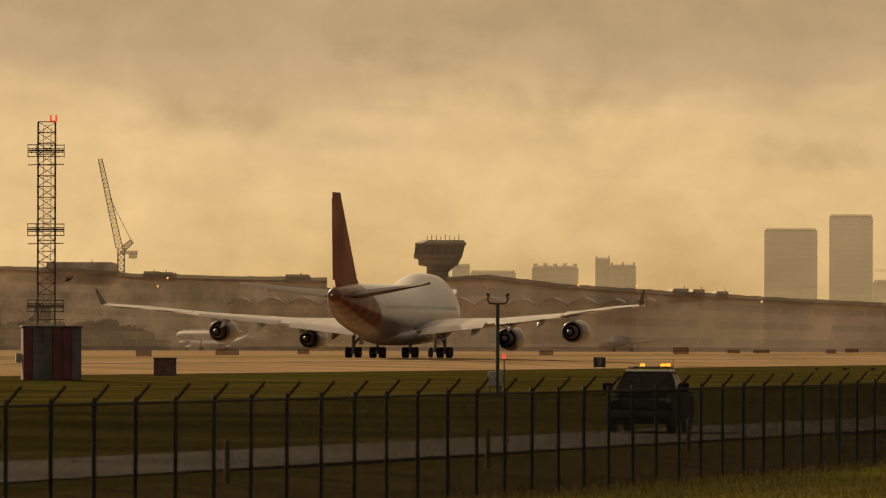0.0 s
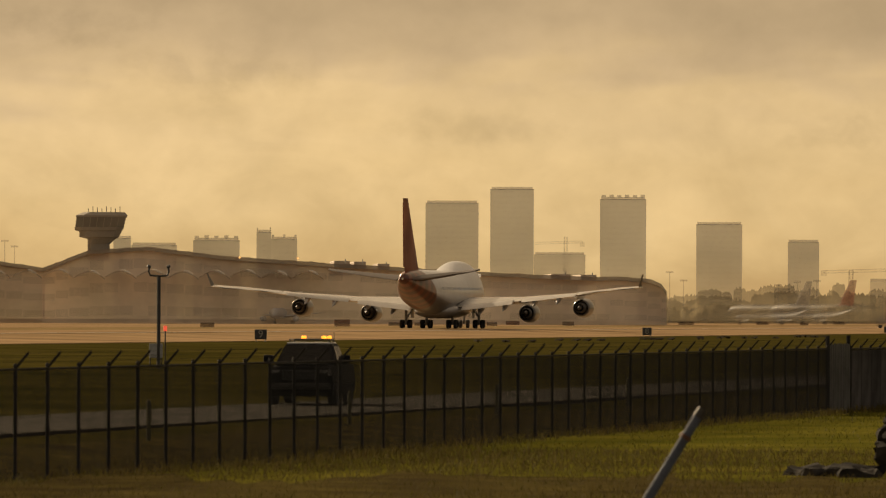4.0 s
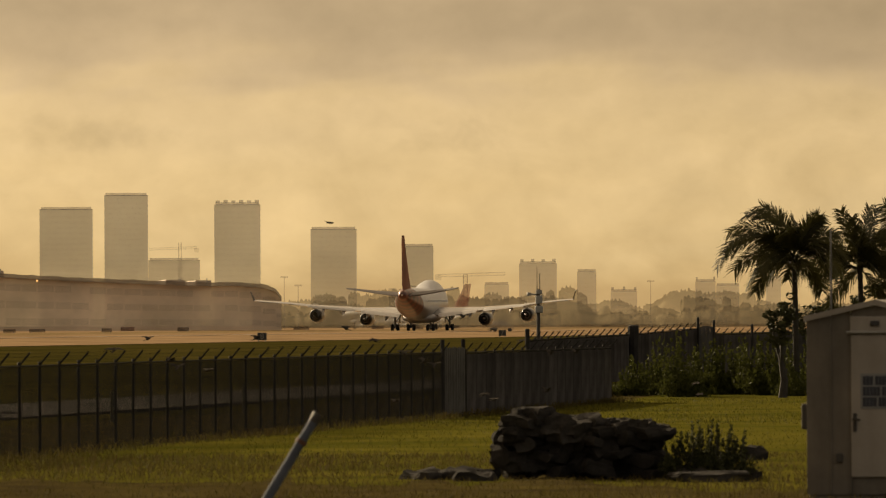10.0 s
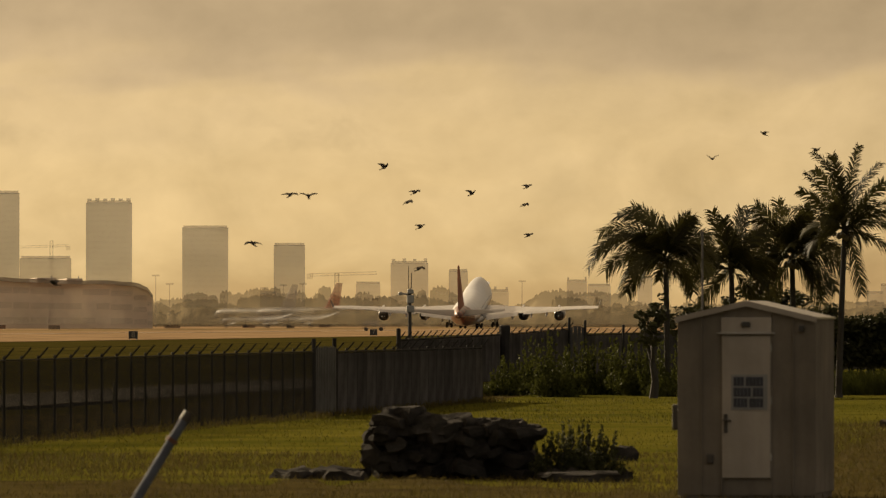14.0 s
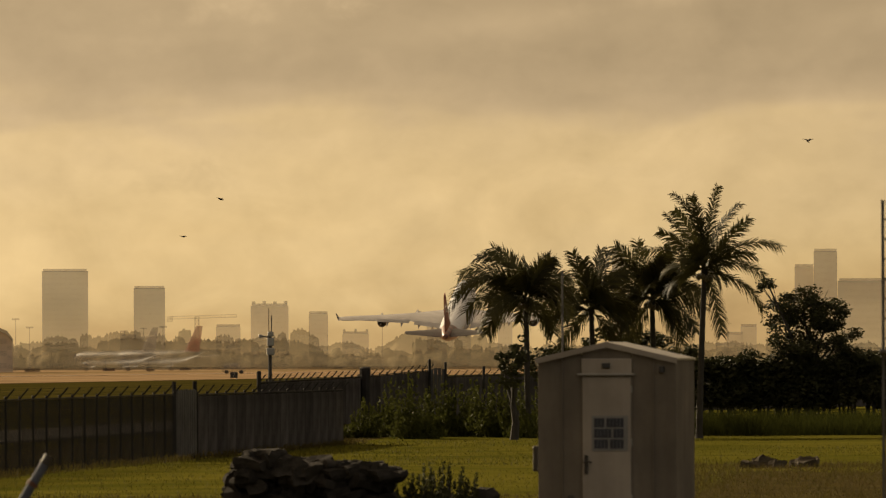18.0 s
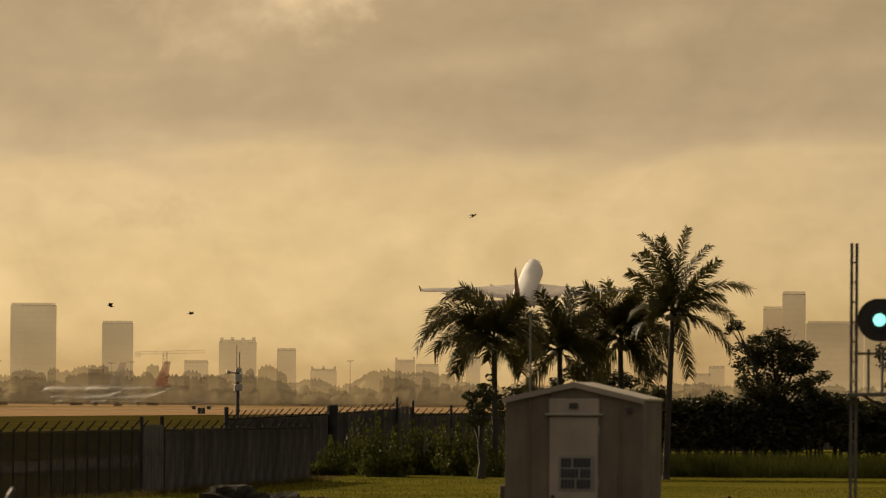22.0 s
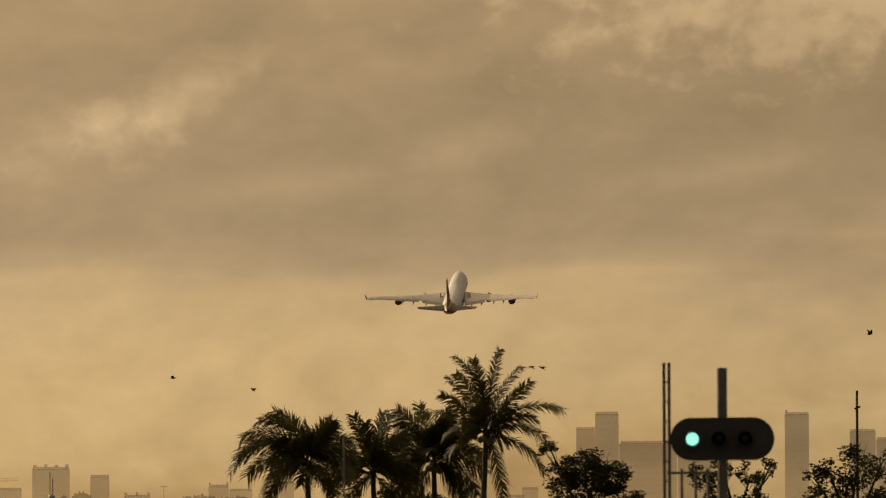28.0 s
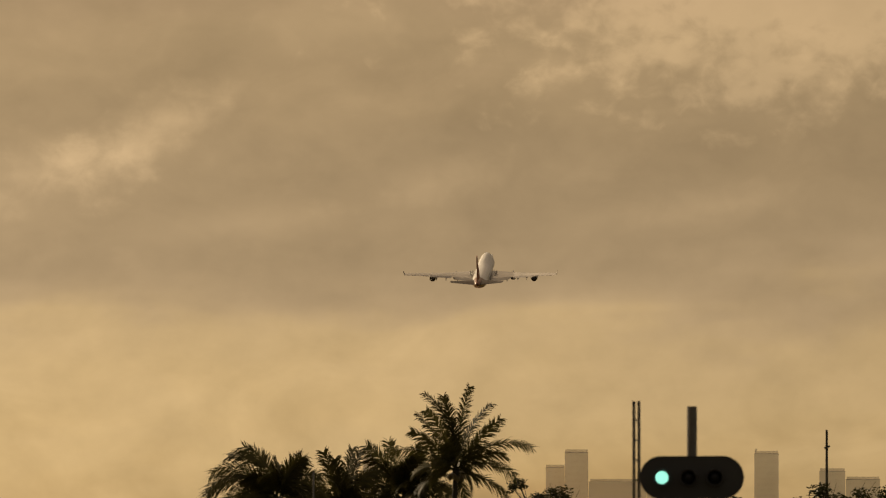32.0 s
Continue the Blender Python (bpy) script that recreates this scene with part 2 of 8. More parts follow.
M["concrete"] = material("concrete", (0.36, 0.33, 0.28), 0.8, vary=0.2, size=6.0, fine=0.12, bump=0.2)
M["paint_white"] = material("paint_white", (0.30, 0.26, 0.2), 0.5, vary=0.25, size=5.0)
# far towers: their haze is put into the alpha, thickest near the ground
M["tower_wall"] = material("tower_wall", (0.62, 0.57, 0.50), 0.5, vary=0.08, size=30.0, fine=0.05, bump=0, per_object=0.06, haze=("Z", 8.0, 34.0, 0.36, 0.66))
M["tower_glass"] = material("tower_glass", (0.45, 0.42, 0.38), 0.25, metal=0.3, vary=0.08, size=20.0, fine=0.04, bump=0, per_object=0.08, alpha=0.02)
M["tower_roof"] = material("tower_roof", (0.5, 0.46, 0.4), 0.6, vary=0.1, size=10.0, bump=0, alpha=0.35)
# terminal: haze is put into the alpha and the pale wall colours
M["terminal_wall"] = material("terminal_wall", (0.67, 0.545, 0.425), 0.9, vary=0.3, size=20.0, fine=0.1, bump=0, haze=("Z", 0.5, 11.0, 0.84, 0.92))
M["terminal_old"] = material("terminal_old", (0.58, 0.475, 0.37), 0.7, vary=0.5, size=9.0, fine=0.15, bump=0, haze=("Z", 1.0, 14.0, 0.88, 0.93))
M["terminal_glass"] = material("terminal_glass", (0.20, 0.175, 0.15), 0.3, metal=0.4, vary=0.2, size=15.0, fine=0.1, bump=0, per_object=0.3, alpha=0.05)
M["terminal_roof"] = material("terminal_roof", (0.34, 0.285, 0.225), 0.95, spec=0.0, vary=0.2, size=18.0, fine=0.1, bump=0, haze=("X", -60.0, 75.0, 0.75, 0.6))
# canopies: one colour for the shaded arch, one for its highlight; alpha for haze
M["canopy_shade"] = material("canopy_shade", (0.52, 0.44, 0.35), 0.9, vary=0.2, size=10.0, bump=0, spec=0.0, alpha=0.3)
M["canopy_lit"] = material("canopy_lit", (0.78, 0.74, 0.68), 0.35, vary=0.08, size=10.0, bump=0, alpha=0.55)
# far masts and lamp housings: low alpha stands in for the haze
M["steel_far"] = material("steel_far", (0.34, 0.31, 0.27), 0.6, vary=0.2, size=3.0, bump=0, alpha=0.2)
M["steel_dark"] = material("steel_dark", (0.06, 0.055, 0.05), 0.6, metal=0.3, vary=0.3, size=0.7, fine=0.2, bump=0.2)
M["steel_grey"] = material("steel_grey", (0.34, 0.33, 0.31), 0.5, metal=0.5, vary=0.25, size=0.8, fine=0.15, bump=0.15)
M["fence_wire"] = material("fence_wire", (0.019, 0.019, 0.019), 1.0, vary=0.2, size=1.0, bump=0, spec=0.0)
M["fence_post"] = material("fence_post", (0.032, 0.03, 0.029), 0.8, vary=0.3, size=0.6, bump=0.1, per_object=0.2, spec=0.1)
M["mast_red"] = material("mast_red", (0.10, 0.026, 0.019), 0.7, vary=0.4, size=0.8, fine=0.3)
M["mast_white"] = material("mast_white", (0.085, 0.08, 0.077), 0.7, vary=0.35, size=0.8, fine=0.3)
# cranes: haze is put into the alpha, more of it on the farther ones
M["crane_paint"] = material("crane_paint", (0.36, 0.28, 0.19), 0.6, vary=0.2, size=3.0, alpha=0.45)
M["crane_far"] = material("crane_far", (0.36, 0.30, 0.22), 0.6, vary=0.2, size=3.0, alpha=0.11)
M["black"] = material("black", (0.035, 0.034, 0.034), 0.5, vary=0.3, size=0.5, fine=0.2)
M["rubber"] = material("rubber", (0.045, 0.042, 0.04), 0.85, vary=0.25, size=0.5)
# distant woods: haze is put into the alpha, thicker low down
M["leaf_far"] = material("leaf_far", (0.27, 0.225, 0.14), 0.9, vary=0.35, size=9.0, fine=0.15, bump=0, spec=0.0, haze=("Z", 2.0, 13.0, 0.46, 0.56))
M["bark"] = material("bark", (0.032, 0.028, 0.023), 0.9, vary=0.35, size=0.5, fine=0.3, bump=0.6)
M["palm_leaf"] = material("palm_leaf", (0.046, 0.048, 0.017), 0.6, vary=0.35, size=1.2, fine=0.2, bump=0, translucent=0.24, second=(0.075, 0.066, 0.021), per_object=0.4, spec=0.15)
M["leaf"] = material("leaf", (0.045, 0.047, 0.02), 0.6, vary=0.35, size=1.0, fine=0.25, bump=0, translucent=0.12, spec=0.08)
M["windscreen_fabric"] = material("windscreen_fabric", (0.072, 0.067, 0.066), 1.0, vary=0.35, size=1.2, fine=0.3, bump=0.1, spec=0.0, per_object=0.22)


# ---------------------------------------------------------------- building helpers
def mesh_of(name, bm, mats, smooth=False):
    me = bpy.data.meshes.new(name)
    bm.normal_update()
    bm.to_mesh(me)
    bm.free()
    for m in mats if isinstance(mats, (list, tuple)) else [mats]:
        me.materials.append(m)
    if smooth:
        for p in me.polygons:
            p.use_smooth = True
    return me


def part(name, bm, mats, parent=None, label="", at=None, smooth=False):
    """One mesh object under a thing or a part. bm: a bmesh or a mesh to share."""
    me = bm if isinstance(bm, bpy.types.Mesh) else mesh_of(name, bm, mats, smooth)
    ob = new(name, me)
    if parent is not None:
        ob.parent = parent
    if at is not None:
        ob.matrix_basis = at
    if label:
        ob["label"] = label
    return ob


def thing(name, m, label, category, group="", kind=""):
    ob = new(name)
    ob.empty_display_size = 0.2
    ob.matrix_world = m
    return tagged(ob, label, category, group, kind)


def box(bm, c, s, m=None, mat=0, taper=1.0):
    """A box about c with sides s; taper narrows its top."""
    vs = []
    for dz in (-0.5, 0.5):
        k = taper if dz > 0 else 1.0
        for dx, dy in ((-0.5, -0.5), (0.5, -0.5), (0.5, 0.5), (-0.5, 0.5)):
            p = Vector((c[0] + dx * s[0] * k, c[1] + dy * s[1] * k, c[2] + dz * s[2]))
            vs.append(bm.verts.new(m @ p if m else p))
    for f in ((3, 2, 1, 0), (4, 5, 6, 7), (0, 1, 5, 4), (1, 2, 6, 5), (2, 3, 7, 6), (3, 0, 4, 7)):
        bm.faces.new([vs[i] for i in f]).material_index = mat
    return vs


def rounded(bm, c, s, r=0.02, mat=0):
    """A box with its edges bevelled."""
    vs = box(bm, c, s, mat=mat)
    edges = {e for v in vs for e in v.link_edges}
    bmesh.ops.bevel(bm, geom=list(edges), offset=r, segments=2, affect="EDGES", profile=0.5)


def rod(bm, a, b, r, n=6, r2=None, mat=0, caps=True):
    a, b = Vector(a), Vector(b)
    d = (b - a).normalized()
    x = d.orthogonal().normalized()
    y = d.cross(x)
    r2 = r if r2 is None else r2
    ring = []
    for p, q in ((a, r), (b, r2)):
        ring.append([bm.verts.new(p + (x * math.cos(t) + y * math.sin(t)) * q) for t in (2 * math.pi * i / n for i in range(n))])
    for i in range(n):
        bm.faces.new((ring[0][i], ring[0][(i + 1) % n], ring[1][(i + 1) % n], ring[1][i])).material_index = mat
    if caps:
        bm.faces.new(ring[0][::-1]).material_index = mat
        bm.faces.new(ring[1]).material_index = mat


def loft(bm, rings, mat=0, caps=True):
    """A skin over closed rings of points, all with the same count. mat may be a function of the ring and the step."""
    vv = [[bm.verts.new(p) for p in r] for r in rings]
    n = len(vv[0])
    for k in range(len(vv) - 1):
        for i in range(n):
            f = bm.faces.new((vv[k][i], vv[k][(i + 1) % n], vv[k + 1][(i + 1) % n], vv[k + 1][i]))
            f.material_index = mat(k, i) if callable(mat) else mat
    if caps:
        bm.faces.new(vv[0][::-1]).material_index = 0 if callable(mat) else mat
        bm.faces.new(vv[-1]).material_index = 0 if callable(mat) else mat
    bmesh.ops.recalc_face_normals(bm, faces=bm.faces[:])


def tube_path(bm, pts, radii, n=6, mat=0):
    """A bent tube through points."""
    rings = []
    for i, p in enumerate(pts):
        d = (Vector(pts[min(i + 1, len(pts) - 1)]) - Vector(pts[max(i - 1, 0)])).normalized()
        x = d.cross(Vector((0.31, 0.95, 0.05))).normalized()
        y = d.cross(x)
        r = radii[i] if isinstance(radii, (list, tuple)) else radii
        rings.append([Vector(p) + (x * math.cos(t) + y * math.sin(t)) * r for t in (2 * math.pi * k / n for k in range(n))])
    loft(bm, rings, mat)


def sheet(name, verts, faces, mats, kind="structure", label="", category="", smooth=False):
    me = bpy.data.meshes.new(name)
    me.from_pydata([tuple(v) for v in verts], [], faces)
    for m in mats:
        me.materials.append(m)
    if smooth:
        for p in me.polygons:
            p.use_smooth = True
    ob = new(name, me)
    return tagged(ob, label, category, kind=kind)


# ---------------------------------------------------------------- ground
PROFILE = [(-4000, 0.0), (-200, 0.0), (36, 0.0), (39, 0.3), (40, 0.36), (50, 0.42), (53, 0.4), (60, 0.5), (110, 1.1), (140, 0.8), (160, 0.52),
           (168, 0.55), (192, 1.12), (214.5, 1.32), (237, 1.12), (262, 0.95), (330, 1.2), (5000, 1.3)]


def level(v):
    """The height of the land across the runway's heading."""
    for (a, za), (b, zb) in zip(PROFILE, PROFILE[1:]):
        if v <= b:
            return za + (zb - za) * (v - a) / (b - a)
    return 1.3


def bumpy(p):
    return 0.10 * noise.noise(Vector((p.x * 0.09, p.y * 0.05, 0.3)))


def rough_ground():
    """Uncut earth in front of the lawn, with a ragged edge."""
    verts, faces = [], []
    n = 120
    for i in range(n + 1):
        az = -5 + 20.0 * i / n
        far = 158 + 12 * noise.noise(Vector((az * 0.9, 0.2, 0.7))) + 10 * noise.noise(Vector((az * 4, 1.2, 0.7)))
        far += 68 * max(0.0, min(1.0, (az - 8.7) / 0.6))
        for k in range(9):
            p = polar(az, 40 + (far - 40) * k / 8)
            p.z = bumpy(p) + (0.045 if k < 8 else -0.03)
            verts.append(p)
    for i in range(n):
        for k in range(8):
            a = i * 9 + k
            faces.append((a, a + 1, a + 10, a + 9))
    sheet("rough_ground", verts, faces, [M["rough_earth"]], label="rough brown uncut ground before the lawn", category="ground", smooth=True)


def land():
    vs = sorted({p[0] for p in PROFILE} | {-100, -60, -30, -10, 0, 10, 20, 30, 33.4, 70, 80, 90, 100, 120, 130, 150, 180, 200, 290, 500, 900, 1500, 2500})
    us = [-400, -100, 0, 40] + [60 + 10 * i for i in range(40)] + [500, 600, 800, 1000, 1300, 1700, 2200, 3000, 4000, 5200]
    verts, faces, kinds = [], [], []
    for u in us:
        for v in vs:
            near = 1.0 if (60 < u < 460 and -60 < v < 130) else 0.0
            verts.append(uv(u, v, level(v) + near * bumpy(uv(u, v))))
    w = len(vs)
    for i in range(len(us) - 1):
        for k in range(w - 1):
            a = i * w + k
            faces.append((a, a + 1, a + 1 + w, a + w))
            # the rough-earth strip from fence to road carries the verge's shade in its colour
            kinds.append(0 if vs[k] >= 39 else 2 if vs[k] >= 33 else 1)
    ob = sheet("ground", verts, faces, [M["grass"], M["lawn"], M["rough_earth"]], label="mown airfield grass with dry yellow patches", category="ground", smooth=True)
    ob.data.polygons.foreach_set("material_index", kinds)


def strip(name, v0, v1, u0, u1, mat, label, lift=0.05, thick=0.25):
    """A paved strip along the runway's heading, following the land across it."""
    cols = sorted({v0, v1} | {p[0] for p in PROFILE if v0 < p[0] < v1})
    us = [u0 + (u1 - u0) * i / 24 for i in range(25)]
    verts, faces = [], []
    for u in us:
        for v in cols:
            verts.append(uv(u, v, level(v) + lift))
        verts.append(uv(u, cols[-1], level(cols[-1]) + lift - thick))
        verts.append(uv(u, cols[0], level(cols[0]) + lift - thick))
    w = len(cols) + 2
    for i in range(24):
        for k in range(w):
            a, b = i * w + k, i * w + (k + 1) % w
            faces.append((a, b, b + w, a + w))
    return sheet(name, verts, faces, [mat], label=label, category="pavement")


land()
rough_ground()
strip("road", 41, 47.5, 60, 700, M["asphalt"], "worn grey asphalt perimeter road", 0.06)
strip("runway", 192, 237, 200, 4200, M["runway"], "grey runway pavement with rubber streaks", 0.08)
strip("runway_shoulder", 163, 192, 200, 4200, M["runway"], "worn brown asphalt runway shoulder", 0.05)
strip("far_shoulder", 237, 262, 200, 4200, M["runway"], "pale asphalt runway shoulder", 0.05)
strip("infield", 262.2, 299.8, 200, 4200, M["infield"], "dry brown grass between runway and taxiway", 0.045)
strip("apron", 330.2, 640, 200, 4200, M["runway"], "pale concrete apron before the terminal", 0.05)
strip("taxiway", 300, 330, 200, 4200, M["runway"], "pale taxiway beyond the runway", 0.06)
strip("runway_edge_line", 193.5, 194.6, 200, 4200, M["paint_white"], "white painted runway edge line", 0.1, 0.02)
strip("runway_far_line", 234.4, 235.5, 200, 4200, M["paint_white"], "white painted runway edge line", 0.1, 0.02)


# ---------------------------------------------------------------- the airliner
def airfoil(chord, thick, n=7):
    """Points (back from the leading edge, up) round a wing section."""
    up, dn = [], []
    for i in range(n + 1):
        s = 0.5 - 0.5 * math.cos(math.pi * i / n)
        t = 5 * thick * (0.2969 * math.sqrt(s) - 0.126 * s - 0.3516 * s * s + 0.2843 * s ** 3 - 0.1036 * s ** 4)
        up.append((s * chord, (t + 0.25 * thick * math.sin(math.pi * s) * 0.4) * chord))
        dn.append((s * chord, (-t * 0.75) * chord))
    return up + dn[-2:0:-1]


def wing_ring(x, lead, z, chord, thick, twist=0.0):
    pts = []
    for b, h in airfoil(chord, thick):
        pts.append(Vector((x, lead - b, z + h - b * math.tan(radians(twist)))))
    return pts


def paint_livery():
    """White upper hull, grey belly, orange-red tail cone with paler sweeps."""
    m = bpy.data.materials.new("airliner_paint")
    m.use_nodes = True
    n, l = m.node_tree.nodes, m.node_tree.links
    p = n["Principled BSDF"]
    p.inputs["Roughness"].default_value = 0.32
    p.inputs["Coat Weight"].default_value = 0.3
    p.inputs["Coat Roughness"].default_value = 0.15
    co, sep = n.new("ShaderNodeTexCoord"), n.new("ShaderNodeSeparateXYZ")
    l.new(co.outputs["Object"], sep.inputs[0])

    def mth(op, a, b):
        k = n.new("ShaderNodeMath")
        k.operation = op
        for i, v in enumerate((a, b)):
            if isinstance(v, (int, float)):
                k.inputs[i].default_value = v
            else:
                l.new(v, k.inputs[i])
        return k.outputs[0]

    def step(v, lo, hi):
        r = n.new("ShaderNodeMapRange")
        r.inputs["From Min"].default_value, r.inputs["From Max"].default_value = lo, hi
        l.new(v, r.inputs["Value"])
        return r.outputs["Result"]

    def blend(f, a, b):
        k = n.new("ShaderNodeMix")
        k.data_type = "RGBA"
        l.new(f, k.inputs["Factor"])
        for s, v in (("A", a), ("B", b)):
            if isinstance(v, tuple):
                k.inputs[s].default_value = (*v, 1)
            else:
                l.new(v, k.inputs[s])
        return k.outputs["Result"]

    dirt = n.new("ShaderNodeTexNoise")
    dirt.inputs["Scale"].default_value, dirt.inputs["Detail"].default_value = 0.5, 6
    l.new(co.outputs["Object"], dirt.inputs["Vector"])
    body = blend(step(sep.outputs["Z"], 4.2, 5.2), (0.2, 0.19, 0.18), (0.62, 0.63, 0.65))
    sweep = n.new("ShaderNodeTexWave")
    sweep.wave_type = "RINGS"
    sweep.inputs["Scale"].default_value, sweep.inputs["Distortion"].default_value = 0.115, 2.2
    mp = n.new("ShaderNodeMapping")
    mp.inputs["Location"].default_value = (0, 21, -4)
    l.new(co.outputs["Object"], mp.inputs[0])
    l.new(mp.outputs[0], sweep.inputs["Vector"])
    tail = blend(step(sweep.outputs["Fac"], 0.45, 0.62), (0.10, 0.026, 0.014), (0.21, 0.05, 0.02))
    edge = mth("ADD", sep.outputs["Y"], mth("MULTIPLY", sep.outputs["Z"], 1.15))
    body = blend(step(edge, -16.8, -17.4), body, tail)
    grime = step(dirt.outputs["Fac"], 0.3, 0.75)
    k = n.new("ShaderNodeVectorMath")
    k.operation = "SCALE"
    l.new(body, k.inputs[0])
    l.new(mth("ADD", mth("MULTIPLY", grime, 0.14), 0.86), k.inputs["Scale"])
    l.new(k.outputs[0], p.inputs["Base Color"])
    return m


M["livery"] = paint_livery()
M["fin_paint"] = material("fin_paint", (0.19, 0.04, 0.02), 0.5, vary=0.25, size=5.0, fine=0.06, bump=0, second=(0.36, 0.12, 0.06), spec=0.3)
M["wing_skin"] = material("wing_skin", (0.52, 0.50, 0.47), 0.22, metal=0.35, vary=0.12, size=3.0, fine=0.05, bump=0)
M["tail_skin"] = material("tail_skin", (0.06, 0.05, 0.046), 0.45, metal=0.0, vary=0.15, size=2.0, fine=0.05, bump=0)
M["flap_skin"] = material("flap_skin", (0.40, 0.38, 0.36), 0.4, metal=0.2, vary=0.15, size=2.0, fine=0.05, bump=0)
M["bare_metal"] = material("bare_metal", (0.60, 0.57, 0.53), 0.18, metal=0.95, vary=0.12, size=1.0, fine=0.06, bump=0)
M["exhaust"] = material("exhaust", (0.09, 0.083, 0.075), 0.5, metal=0.5, vary=0.25, size=0.6, fine=0.1, bump=0)
M["nacelle"] = material("nacelle", (0.10, 0.095, 0.09), 0.3, metal=0.0, vary=0.12, size=1.5, fine=0.05, bump=0, coat=0.3)
M["gear_steel"] = material("gear_steel", (0.25, 0.24, 0.23), 0.45, metal=0.4, vary=0.25, size=0.5)
M["cabin_glass"] = material("cabin_glass", (0.64, 0.645, 0.66), 0.3, vary=0.1, size=1.0, bump=0)

# stations of the hull: forward, half width, half height below, half height above, height of the middle
HULL = [(31.0, 0.05, 0.05, 0.05, 4.75), (30.3, 0.95, 0.95, 0.9, 4.8), (29.0, 1.7, 1.6, 1.7, 4.9), (27.0, 2.4, 2.3, 3.0, 5.05), (25.0, 2.85, 2.8, 4.1, 5.2),
        (22.5, 3.15, 3.15, 4.65, 5.3), (18.0, 3.25, 3.25, 4.8, 5.35), (12.0, 3.25, 3.3, 4.75, 5.35), (8.5, 3.25, 3.35, 4.5, 5.35), (5.5, 3.25, 3.35, 3.9, 5.35),
        (3.0, 3.25, 3.35, 3.4, 5.35), (0.0, 3.25, 3.35, 3.25, 5.35), (-8.0, 3.25, 3.3, 3.25, 5.35), (-14.0, 3.25, 3.15, 3.25, 5.35), (-19.0, 3.15, 2.75, 3.2, 5.4),
        (-24.0, 2.8, 2.25, 3.0, 5.6), (-29.0, 2.2, 1.75, 2.55, 6.05), (-33.0, 1.5, 1.2, 1.85, 6.55), (-36.0, 0.85, 0.7, 1.05, 7.0), (-37.4, 0.42, 0.35, 0.45, 7.2)]


def hull_ring(y, w, lo, hi, zc, n=28):
    pts = []
    for i in range(n):
        a = 2 * math.pi * i / n
        c, s = math.cos(a), math.sin(a)
        narrow = 1.0
        if s > 0 and hi > 3.5:      # the upper deck is narrower than the main hull
            narrow = 1.0 - 0.13 * min(1.0, (hi - 3.25) / 1.5) * s * s * 1.6
        pts.append(Vector((w * c * narrow, y, zc + (hi if s > 0 else lo) * s)))
    return pts


WINGS = []


